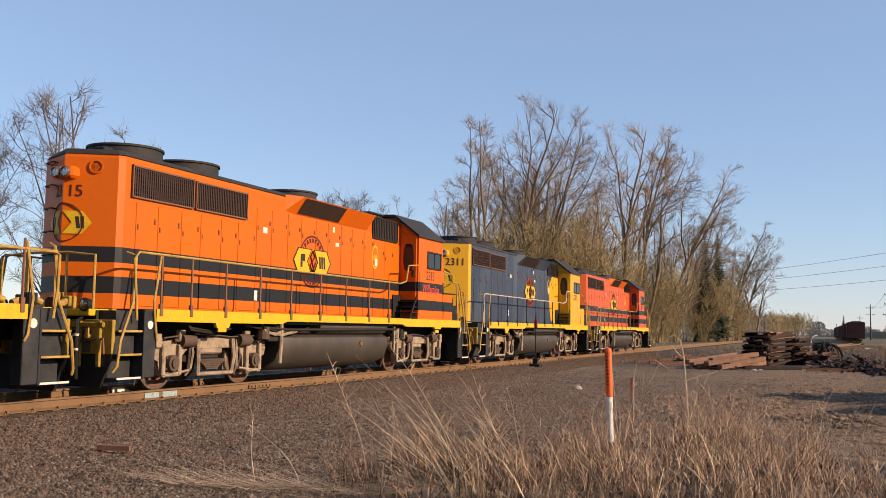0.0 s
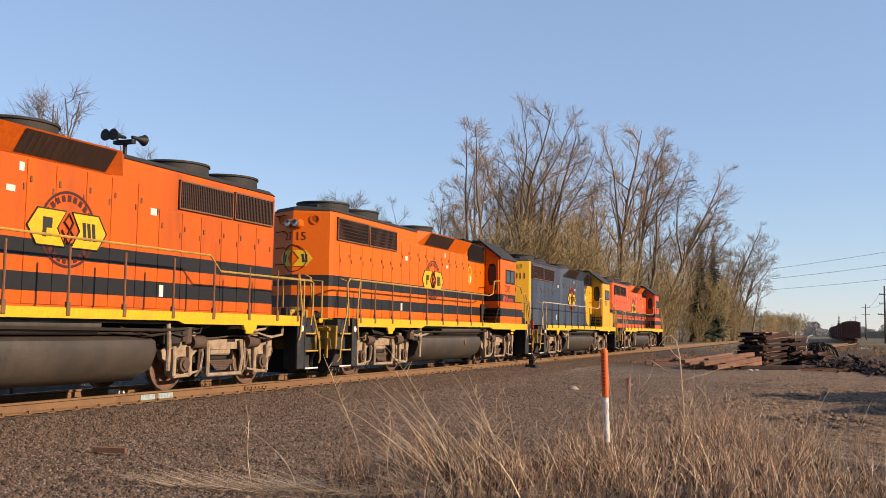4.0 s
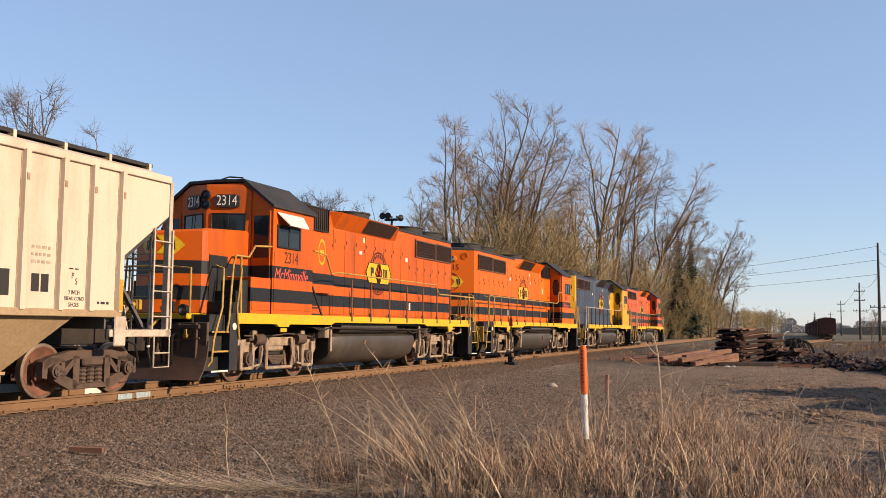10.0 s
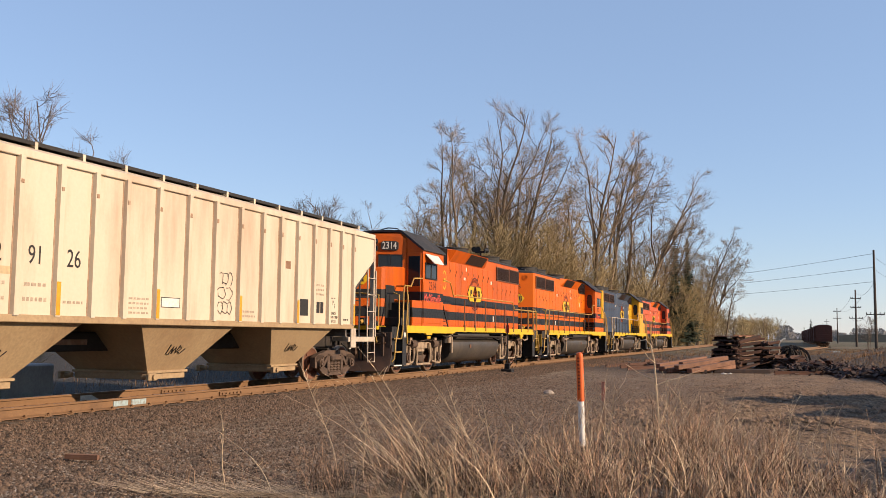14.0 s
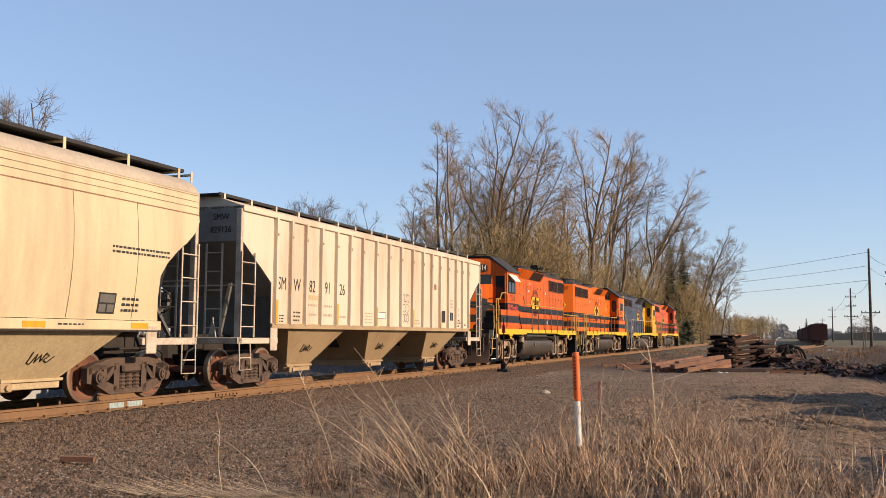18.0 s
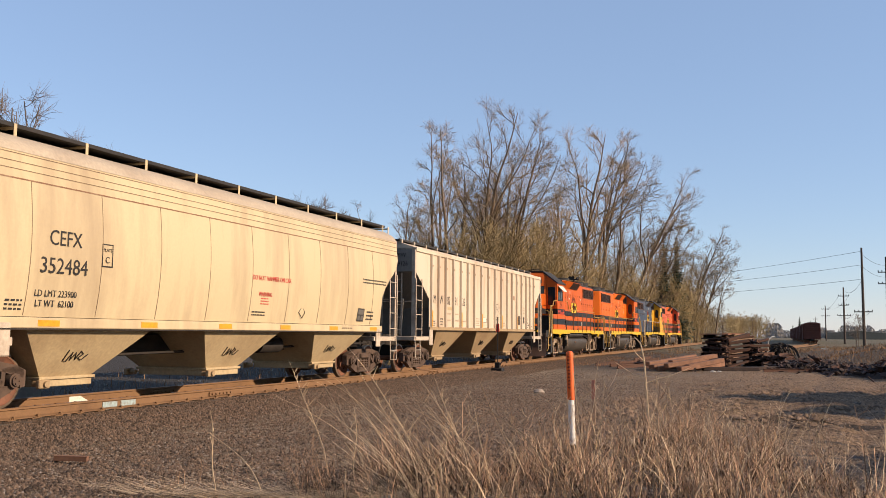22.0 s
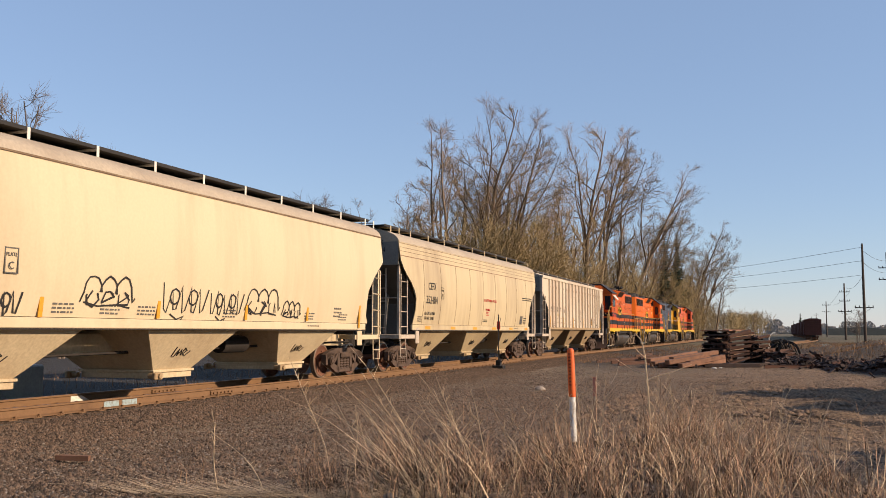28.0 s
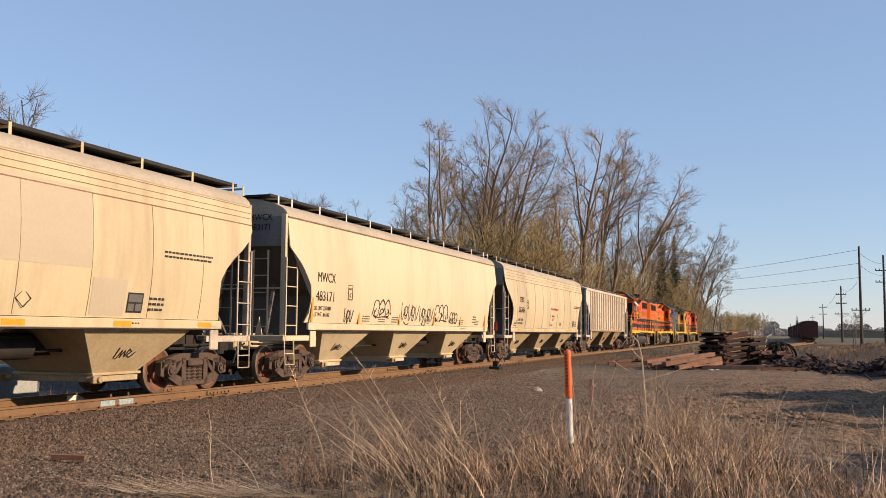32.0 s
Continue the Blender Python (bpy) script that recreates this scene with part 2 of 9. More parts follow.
M["needles"] = mat("conifer_needles", (0.035, 0.05, 0.028), 0.9, dirt=(0.06, 0.06, 0.035), amount=0.5, scale=0.6, per=0.3, bump=0.0)
# Distance haze is put into this colour by paling the trees.
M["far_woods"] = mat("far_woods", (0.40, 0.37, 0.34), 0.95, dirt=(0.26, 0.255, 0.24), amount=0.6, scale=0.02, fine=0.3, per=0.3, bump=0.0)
M["hedge"] = mat("far_hedge", (0.075, 0.08, 0.07), 0.95, dirt=(0.13, 0.12, 0.10), amount=0.6, scale=0.1, fine=0.5, bump=0.0)
M["pole_wood"] = mat("pole_wood", (0.085, 0.065, 0.052), 0.9, scale=2, streak=4)
M["wire"] = mat("wire", (0.03, 0.03, 0.03), 0.6, bump=0.0)
M["gondola"] = mat("rusty_gondola", (0.13, 0.05, 0.038), 0.85, dirt=(0.06, 0.03, 0.025), amount=0.6, scale=1.5, streak=2)
M["cyan_mark"] = mat("pale_blue_mark", (0.34, 0.44, 0.45), 0.7, dirt=(0.19, 0.12, 0.07), amount=1.0, scale=14)


def ground_material():
    """Gravel, packed dirt and, far out, pale grass: patches of several sizes with a stony relief."""
    m = bpy.data.materials.new("ground_gravel")
    m.use_nodes = True
    nt = m.node_tree
    N, L = nt.nodes, nt.links
    bsdf = N["Principled BSDF"]
    tc = N.new("ShaderNodeTexCoord")

    def tex(kind, scale, detail=5.0):
        n = N.new(kind)
        n.inputs["Scale"].default_value = scale
        if "Detail" in n.inputs:
            n.inputs["Detail"].default_value = detail
        L.new(tc.outputs["Object"], n.inputs["Vector"])
        return n

    def ramp(sock, stops):
        r = N.new("ShaderNodeValToRGB")
        e = r.color_ramp.elements
        while len(e) < len(stops):
            e.new(0.5)
        for k, (pos, c) in zip(e, stops):
            k.position, k.color = pos, (*[ALBEDO * q for q in c], 1)
        L.new(sock, r.inputs[0])
        return r.outputs[0]

    def mix(a, b, fac):
        x = N.new("ShaderNodeMix")
        x.data_type = "RGBA"
        if isinstance(fac, float):
            x.inputs[0].default_value = fac
        else:
            L.new(fac, x.inputs[0])
        L.new(a, x.inputs[6])
        L.new(b, x.inputs[7])
        return x.outputs[2]

    stones = tex("ShaderNodeTexVoronoi", 22.0)
    small = tex("ShaderNodeTexVoronoi", 55.0)
    patch = tex("ShaderNodeTexNoise", 0.35, 6)
    grit = tex("ShaderNodeTexNoise", 30.0, 6)
    gravel = ramp(stones.outputs["Color"], [(0.0, (0.025, 0.017, 0.011)), (0.45, (0.085, 0.056, 0.034)), (0.8, (0.15, 0.104, 0.066)), (1.0, (0.28, 0.215, 0.15))])
    dirt = ramp(grit.outputs[0], [(0.3, (0.05, 0.032, 0.02)), (0.7, (0.19, 0.122, 0.075))])
    near = mix(gravel, dirt, ramp(patch.outputs[0], [(0.42, (0, 0, 0)), (0.62, (0.8, 0.8, 0.8))]))
    side = N.new("ShaderNodeSeparateXYZ")
    L.new(tc.outputs["Object"], side.inputs[0])
    across = N.new("ShaderNodeMath")      # the packed drive on the side away from the track
    across.operation = "MULTIPLY_ADD"
    L.new(patch.outputs[0], across.inputs[0])
    across.inputs[1].default_value = 6.0
    L.new(side.outputs[0], across.inputs[2])
    packed = ramp(tex("ShaderNodeTexNoise", 14.0, 12).outputs[0], [(0.3, (0.10, 0.062, 0.034)), (0.5, (0.27, 0.17, 0.095)), (0.7, (0.48, 0.32, 0.19))])
    near = mix(near, packed, ramp_range(N, L, across.outputs[0], 10.5, 14.5))
    mp = N.new("ShaderNodeMapping")      # dark streaks along the wheel tracks: damp churned soil, with tree shadows painted in too
    mp.inputs["Scale"].default_value = (0.35, 1.5, 1.0)
    mp.inputs["Rotation"].default_value = (0, 0, 0.12)
    L.new(tc.outputs["Object"], mp.inputs[0])
    damp_shadow = N.new("ShaderNodeTexNoise")
    damp_shadow.inputs["Scale"].default_value, damp_shadow.inputs["Detail"].default_value, damp_shadow.inputs["Roughness"].default_value = 1.0, 9, 0.7
    L.new(mp.outputs[0], damp_shadow.inputs["Vector"])
    wet_shadow_tone = ramp(grit.outputs[0], [(0.3, (0.03, 0.021, 0.014)), (0.7, (0.085, 0.058, 0.038))])
    where = N.new("ShaderNodeMath")
    where.operation = "MULTIPLY"
    L.new(ramp_range(N, L, damp_shadow.outputs[0], 0.55, 0.63), where.inputs[0])
    L.new(ramp_range(N, L, across.outputs[0], 11.0, 14.0), where.inputs[1])
    near = mix(near, wet_shadow_tone, where.outputs[0])
    weedy = ramp(grit.outputs[0], [(0.3, (0.055, 0.04, 0.025)), (0.7, (0.16, 0.11, 0.068))])      # rough soil beyond the yard
    near = mix(near, weedy, ramp_range(N, L, side.outputs[1], 47.0, 53.0))
    sooty = ramp(grit.outputs[0], [(0.3, (0.025, 0.018, 0.012)), (0.7, (0.085, 0.058, 0.038))])      # dark strip where rails and ties lie beside the track
    strip = N.new("ShaderNodeMath")
    strip.operation = "MULTIPLY"
    L.new(ramp_range(N, L, side.outputs[1], 40.0, 48.0), strip.inputs[0])
    L.new(ramp_range(N, L, across.outputs[0], 14.0, 11.0), strip.inputs[1])
    near = mix(near, sooty, strip.outputs[0])
    far_shade = ramp(grit.outputs[0], [(0.3, (0.014, 0.011, 0.009)), (0.7, (0.05, 0.038, 0.028))])      # train's shade beyond the track, deepened by a near-black ground colour
    near = mix(far_shade, near, ramp_range(N, L, side.outputs[0], -1.6, -0.6))
    field = ramp(tex("ShaderNodeTexNoise", 0.03, 8).outputs[0], [(0.35, (0.07, 0.068, 0.032)), (0.65, (0.165, 0.125, 0.068))])
    sep = N.new("ShaderNodeSeparateXYZ")
    L.new(tc.outputs["Object"], sep.inputs[0])
    wob = N.new("ShaderNodeMath")
    wob.operation = "MULTIPLY_ADD"
    L.new(patch.outputs[0], wob.inputs[0])
    wob.inputs[1].default_value = 40.0
    L.new(sep.outputs[1], wob.inputs[2])
    col = mix(near, field, ramp_range(N, L, wob.outputs[0], 95.0, 125.0))
    L.new(col, bsdf.inputs["Base Color"])
    bsdf.inputs["Roughness"].default_value = 0.95
    add = N.new("ShaderNodeMath")
    add.operation = "ADD"
    L.new(stones.outputs["Distance"], add.inputs[0])
    L.new(small.outputs["Distance"], add.inputs[1])
    b = N.new("ShaderNodeBump")
    b.inputs["Strength"].default_value, b.inputs["Distance"].default_value = 0.7, 0.02
    b.invert = True
    L.new(add.outputs[0], b.inputs["Height"])
    lumps = tex("ShaderNodeTexNoise", 7.0, 12)
    lumps.inputs["Roughness"].default_value = 0.72
    b2 = N.new("ShaderNodeBump")
    b2.inputs["Strength"].default_value, b2.inputs["Distance"].default_value = 1.0, 0.09
    L.new(lumps.outputs[0], b2.inputs["Height"])
    L.new(b2.outputs[0], b.inputs["Normal"])
    L.new(b.outputs[0], bsdf.inputs["Normal"])
    return m


def ramp_range(N, L, sock, lo, hi):
    r = N.new("ShaderNodeMapRange")
    r.inputs[1].default_value, r.inputs[2].default_value = lo, hi
    L.new(sock, r.inputs[0])
    return r.outputs[0]


M["ground"] = ground_material()


# ---- mesh building ----
class Shape:
    """Collects points and faces, and has the few solids that the things are made of."""

    def __init__(self):
        self.v, self.f = [], []

    def add(self, verts, faces):
        n = len(self.v)
        self.v.extend(verts)
        self.f.extend(tuple(i + n for i in q) for q in faces)
        return self

    def box(self, x0, x1, y0, y1, z0, z1, c=0.0):
        x0, x1, y0, y1, z0, z1 = min(x0, x1), max(x0, x1), min(y0, y1), max(y0, y1), min(z0, z1), max(z0, z1)
        c = min(c, 0.45 * min(x1 - x0, y1 - y0, z1 - z0))
        if c <= 0:
            v = [(x, y, z) for x in (x0, x1) for y in (y0, y1) for z in (z0, z1)]
            return self.add(v, [(0, 1, 3, 2), (4, 6, 7, 5), (0, 4, 5, 1), (2, 3, 7, 6), (0, 2, 6, 4), (1, 5, 7, 3)])
        v, at = [], {}
        for i, (x, sx) in enumerate(((x0, 1), (x1, -1))):
            for j, (y, sy) in enumerate(((y0, 1), (y1, -1))):
                for k, (z, sz) in enumerate(((z0, 1), (z1, -1))):
                    for a in range(3):
                        at[i, j, k, a] = len(v)
                        v.append((x + (a != 0) * sx * c, y + (a != 1) * sy * c, z + (a != 2) * sz * c))
        f = []
        for i in (0, 1):
            f.append([at[i, j, k, 0] for j, k in ((0, 0), (1, 0), (1, 1), (0, 1))])
            f.append([at[j, i, k, 1] for j, k in ((0, 0), (1, 0), (1, 1), (0, 1))])
            f.append([at[j, k, i, 2] for j, k in ((0, 0), (1, 0), (1, 1), (0, 1))])
            for j in (0, 1):
                f.append([at[i, j, 0, 0], at[i, j, 1, 0], at[i, j, 1, 1], at[i, j, 0, 1]])
                f.append([at[i, 0, j, 0], at[i, 1, j, 0], at[i, 1, j, 2], at[i, 0, j, 2]])
                f.append([at[0, i, j, 1], at[1, i, j, 1], at[1, i, j, 2], at[0, i, j, 2]])
                for k in (0, 1):
                    f.append([at[i, j, k, 0], at[i, j, k, 1], at[i, j, k, 2]])
        return self.add(v, f)

    def prism(self, pts, axis, a, b):
        """A flat outline carried along an axis; the outline's pairs are the other two axes in order."""
        def p(u, w, t):
            return {"x": (t, u, w), "y": (u, t, w), "z": (u, w, t)}[axis]
        n = len(pts)
        v = [p(u, w, a) for u, w in pts] + [p(u, w, b) for u, w in pts]
        return self.add(v, [tuple(range(n)), tuple(range(2 * n - 1, n - 1, -1))] + [(i, (i + 1) % n, n + (i + 1) % n, n + i) for i in range(n)])

    def cyl(self, p0, p1, r, n=10, r1=None):
        p0, p1 = Vector(p0), Vector(p1)
        d = (p1 - p0).normalized()
        u = d.orthogonal().normalized()
        w = d.cross(u)
        r1 = r if r1 is None else r1
        v = []
        for c, q in ((p0, r), (p1, r1)):
            for i in range(n):
                a = 2 * math.pi * i / n
                v.append(tuple(c + (u * math.cos(a) + w * math.sin(a)) * q))
        return self.add(v, [tuple(range(n - 1, -1, -1)), tuple(range(n, 2 * n))] + [(i, (i + 1) % n, n + (i + 1) % n, n + i) for i in range(n)])

    def tube(self, pts, r, n=5):
        pts = [Vector(q) for q in pts]
        u = None
        v, rings = [], len(pts)
        for i, q in enumerate(pts):
            d = (pts[min(i + 1, rings - 1)] - pts[max(i - 1, 0)]).normalized()
            u = d.orthogonal() if u is None else (u - d * u.dot(d))
            u = u.normalized() if u.length > 1e-6 else d.orthogonal().normalized()
            w = d.cross(u)
            rr = r[i] if isinstance(r, (list, tuple)) else r
            for k in range(n):
                a = 2 * math.pi * k / n
                v.append(tuple(q + (u * math.cos(a) + w * math.sin(a)) * rr))
        f = [(i * n + k, i * n + (k + 1) % n, (i + 1) * n + (k + 1) % n, (i + 1) * n + k) for i in range(rings - 1) for k in range(n)]
        return self.add(v, f + [tuple(range(n - 1, -1, -1)), tuple(range((rings - 1) * n, rings * n))])

    def lathe(self, prof, centre, axis="z", n=20, caps=True):
        """An outline of (radius, height) pairs turned round an axis through centre."""
        cx, cy, cz = centre
        v = []
        for r, h in prof:
            for k in range(n):
                a = 2 * math.pi * k / n
                c, s = r * math.cos(a), r * math.sin(a)
                v.append({"z": (cx + c, cy + s, cz + h), "x": (cx + h, cy + c, cz + s), "y": (cx + c, cy + h, cz + s)}[axis])
        m = len(prof)
        f = [(i * n + k, i * n + (k + 1) % n, (i + 1) * n + (k + 1) % n, (i + 1) * n + k) for i in range(m - 1) for k in range(n)]
        if not caps:
            return self.add(v, f)
        return self.add(v, f + [tuple(range(n - 1, -1, -1)), tuple(range((m - 1) * n, m * n))])

    def loft(self, rings, closed=True, caps=True):
        """Rings of equally many points joined one to the next."""
        n = len(rings[0])
        v = [q for r in rings for q in r]
        last = n if closed else n - 1
        f = [(i * n + k, i * n + (k + 1) % n, (i + 1) * n + (k + 1) % n, (i + 1) * n + k) for i in range(len(rings) - 1) for k in range(last)]
        if caps and closed:
            f += [tuple(range(n - 1, -1, -1)), tuple(range((len(rings) - 1) * n, len(rings) * n))]
        return self.add(v, f)

    def mesh(self, name, smooth=False):
        me = bpy.data.meshes.new(name)
        me.from_pydata(self.v, [], self.f)
        bm = bmesh.new()
        bm.from_mesh(me)
        bmesh.ops.recalc_face_normals(bm, faces=bm.faces)
        bm.to_mesh(me)
        bm.free()
        if smooth:
            me.shade_smooth()
            me.set_sharp_from_angle(angle=radians(38))
        return me


def part(name, shape, material, parent=None, label="", smooth=False):
    me = shape.mesh(name, smooth)
    me.materials.append(M[material] if isinstance(material, str) else material)
    ob = new(name, me)
    ob.parent = parent
    if label:
        ob["label"] = label
    return ob


def thing(name, label, category, group="", kind="", m=None):
    ob = tagged(new(name), label, category, group, kind)
    if m is not None:
        ob.matrix_world = m
    return ob


def stuff(name, verts, faces, material, label, category, kind="stuff"):
    me = bpy.data.meshes.new(name)
    me.from_pydata(verts, [], faces)
    me.materials.append(M[material])
    return tagged(new(name, me), label, category, "", kind)


def bulk(name, verts, loops, size, material, parent=None):
    """A mesh of many faces with equally many corners each, straight from arrays."""
    me = bpy.data.meshes.new(name)
    verts, loops = np.asarray(verts, np.float32), np.asarray(loops, np.int32)
    me.vertices.add(len(verts))
    me.vertices.foreach_set("co", verts.ravel())
    me.loops.add(loops.size)
    me.loops.foreach_set("vertex_index", loops.ravel())
    count = loops.size // size
    me.polygons.add(count)
    me.polygons.foreach_set("loop_start", np.arange(0, loops.size, size, dtype=np.int32))
    me.update(calc_edges=True)
    me.materials.append(M[material])
    ob = new(name, me)
    ob.parent = parent
    return ob


def lettering(text, size, m, material, parent, name="lettering", shear=0.0, width=1.0, label=""):
    """Words laid on a surface: m stands at the middle of the line, x along it, y up, z out of the surface."""
    cu = bpy.data.curves.new(name, "FONT")
    cu.body, cu.size, cu.shear, cu.extrude = text, size, shear, 0.003
    cu.align_x, cu.align_y, cu.resolution_u = "CENTER", "CENTER", 3
    tmp = new(name, cu)
    me = bpy.data.meshes.new_from_object(tmp.evaluated_get(bpy.context.evaluated_depsgraph_get()))
    bpy.data.objects.remove(tmp)
    bpy.data.curves.remove(cu)
    me.transform(m @ Matrix.Diagonal((width, 1, 1, 1)))
    me.materials.clear()
    me.materials.append(M[material])
    ob = new(name, me)
    ob.parent = parent
    if label:
        ob["label"] = label
    return ob


def on_side(x, y, z, side=1):
    """Stands on a face that looks along +x (side 1) or -x (side -1), with y and z of the vehicle."""
    cols = Matrix(((0, 0, side), (side, 0, 0), (0, 1, 0))).to_4x4()
    return Matrix.Translation((x, y, z)) @ cols


# ---- rolling stock: shared parts. A vehicle's own space: y along it from one coupler face, x across, z up from the rail's top ----
def wheelset(parent, y, r, gauge_x=0.755):
    ws = part("wheelset", Shape().cyl((-1.02, 0, 0), (1.02, 0, 0), 0.075, 12), "wheel", parent)
    for s in (-1, 1):
        disc = Shape().lathe([(0.10, -0.06), (r * 0.80, -0.035), (r * 0.86, -0.065), (r * 0.97, -0.065), (r, -0.05), (r, 0.045), (r * 0.86, 0.06),
                              (r * 0.8, 0.03), (r * 0.45, 0.0), (0.20, 0.06), (0.10, 0.10)], (0, 0, 0), "x", 28)
        disc.v = [(s * (gauge_x + x), yy, z) for x, yy, z in disc.v]
        for k in range(4):
            a = k * math.pi / 2 + 0.4
            disc.cyl((s * gauge_x, r * 0.6 * math.cos(a), r * 0.6 * math.sin(a)), (s * (gauge_x + 0.035), r * 0.6 * math.cos(a), r * 0.6 * math.sin(a)), 0.035, 8)
        part("wheel", disc, "wheel", ws, smooth=True)
        rim = Shape().lathe([(r * 0.90, 0.058), (r * 0.995, 0.05), (r * 1.004, 0.045), (r * 1.004, -0.06), (r * 0.90, -0.06), (r * 0.90, 0.058)], (0, 0, 0), "x", 28, False)
        rim.v = [(s * (gauge_x + x), yy, z) for x, yy, z in rim.v]
        part("wheel_rim", rim, "wheel_rim", ws, "bright worn steel rim", smooth=True)
    ws.location = (0, y, r)
    return ws, y, r


def coupler(parent, y, way):
    s = Shape()
    s.box(-0.09, 0.09, y - way * 0.9, y - way * 0.22, 0.78, 0.98, 0.02)
    s.prism([(-0.17, y - way * 0.30), (0.17, y - way * 0.30), (0.19, y - way * 0.12), (0.06, y - way * 0.02), (-0.02, y - way * 0.10), (-0.12, y - way * 0.03), (-0.19, y - way * 0.1)],
            "z", 0.72, 1.02)
    return part("coupler", s, "under_dark", parent)


def hose(parent, pts, r=0.022, material="black", name="air_hose"):
    return part(name, Shape().tube(pts, r, 6), material, parent, smooth=True)


def loco_truck(parent, yc):
    """Two-axle truck with a swing-hanger frame, journal boxes, brake cylinder and leaf springs."""
    for s in (-1, 1):
        f = Shape()
        out = [(-1.92, 0.78), (-1.78, 0.90), (-1.25, 0.94), (-0.85, 0.98), (0.85, 0.98), (1.25, 0.94), (1.78, 0.90), (1.92, 0.78), (1.88, 0.62), (1.70, 0.55),
               (1.64, 0.30), (1.54, 0.26), (1.54, 0.62), (1.20, 0.62), (1.20, 0.26), (1.08, 0.30), (1.02, 0.62), (0.86, 0.74), (0.60, 0.78), (-0.60, 0.78), (-0.86, 0.74),
               (-1.02, 0.62), (-1.08, 0.30), (-1.20, 0.26), (-1.20, 0.62), (-1.54, 0.62), (-1.54, 0.26), (-1.64, 0.30), (-1.70, 0.55), (-1.88, 0.62)]
        f.prism([(yc + a, b) for a, b in out], "x", s * 0.98, s * 1.10)
        for e in (-1, 1):
            f.box(s * 1.02, s * 1.16, yc + e * 1.74 - 0.08, yc + e * 1.74 + 0.08, 0.80, 1.06, 0.015)
        f.cyl((s * 1.09, yc - 0.95, 0.88), (s * 1.125, yc - 0.95, 0.88), 0.07, 10).cyl((s * 1.09, yc + 0.95, 0.88), (s * 1.125, yc + 0.95, 0.88), 0.07, 10)
        frame = part("truck_frame", f, "truck_dust", parent, "dusty cast steel truck side frame")
        for e in (-1, 1):
            ped = Shape()
            for q in (-0.24, 0.24):
                ped.box(s * 1.09, s * 1.19, yc + e * 1.372 + q - 0.05, yc + e * 1.372 + q + 0.05, 0.28, 0.86, 0.02)
            ped.box(s * 1.09, s * 1.17, yc + e * 1.372 - 0.27, yc + e * 1.372 + 0.27, 0.26, 0.32, 0.015)
            part("pedestal", ped, "truck_dust", frame)
            part("shoe_hanger", Shape().tube([(s * 1.12, yc + e * 0.78, 0.9), (s * 1.17, yc + e * 0.86, 0.62), (s * 1.12, yc + e * 0.83, 0.34), (s * 0.98, yc + e * 0.9, 0.3)], 0.028, 6), "truck_brown", frame)
            part("slack_adjuster", Shape().cyl((s * 1.15, yc + e * 0.85, 0.36), (s * 1.15, yc + e * 1.62, 0.27), 0.026, 6), "truck_dust", frame)
            part("frame_lug", Shape().box(s * 1.08, s * 1.2, yc + e * 1.1 - 0.09, yc + e * 1.1 + 0.09, 0.92, 1.14, 0.02), "truck_dust", frame)
        part("brake_pipe", Shape().tube([(s * 1.14, yc - 1.6, 0.98), (s * 1.18, yc - 1.2, 1.02), (s * 1.15, yc - 0.4, 1.06), (s * 1.17, yc + 0.5, 1.0), (s * 1.15, yc + 1.5, 1.02)], 0.018, 5), "truck_brown", frame)
        part("sand_pipe", Shape().tube([(s * 1.0, yc - 1.95, 1.1), (s * 1.02, yc - 2.05, 0.7), (s * 0.8, yc - 1.98, 0.12)], 0.022, 5), "truck_brown", frame)
        for e in (-1, 1):
            y = yc + e * 1.372
            j = Shape().box(s * 0.98, s * 1.10, y - 0.17, y + 0.17, 0.34, 0.66, 0.03)
            j.cyl((s * 1.12, y, 0.51), (s * 1.23, y, 0.51), 0.15, 16)
            j.cyl((s * 1.22, y, 0.51), (s * 1.26, y, 0.51), 0.09, 12)
            for k in range(4):
                a = k * math.pi / 2 + 0.78
                j.cyl((s * 1.13, y + 0.19 * math.cos(a), 0.51 + 0.15 * math.sin(a)), (s * 1.165, y + 0.19 * math.cos(a), 0.51 + 0.15 * math.sin(a)), 0.025, 6)
            part("journal_box", j, "truck_brown", frame, smooth=True)
            c = Shape().cyl((s * 1.16, y - e * 0.62, 0.93), (s * 1.16, y - e * 0.22, 0.93), 0.13, 14)
            c.cyl((s * 1.16, y - e * 0.22, 0.93), (s * 1.16, y - e * 0.05, 0.93), 0.035, 8)
            part("brake_cylinder", c, "truck_brown", frame, smooth=True)
            b = Shape().tube([(s * 1.13, y - e * 0.60, 0.95), (s * 1.16, y - e * 0.64, 0.70), (s * 1.14, y - e * 0.60, 0.40), (s * 1.05, y - e * 0.56, 0.26)], 0.03, 6)
            b.box(s * 0.72, s * 0.86, y - e * 0.66, y - e * 0.56, 0.30, 0.75, 0.02)
            part("brake_rigging", b, "truck_dust", frame)
        sp = Shape()
        for k in range(6):
            w = 0.44 - 0.05 * k
            sp.box(s * 0.98, s * 1.10, yc - w, yc + w, 0.56 - 0.035 * k, 0.53 - 0.035 * k)
        part("leaf_spring", sp, "truck_brown", frame)
        h = Shape()
        for e in (-1, 1):
            h.tube([(s * 1.16, yc + e * 0.58, 0.96), (s * 1.19, yc + e * 0.60, 0.6), (s * 1.16, yc + e * 0.56, 0.28)], 0.045, 6)
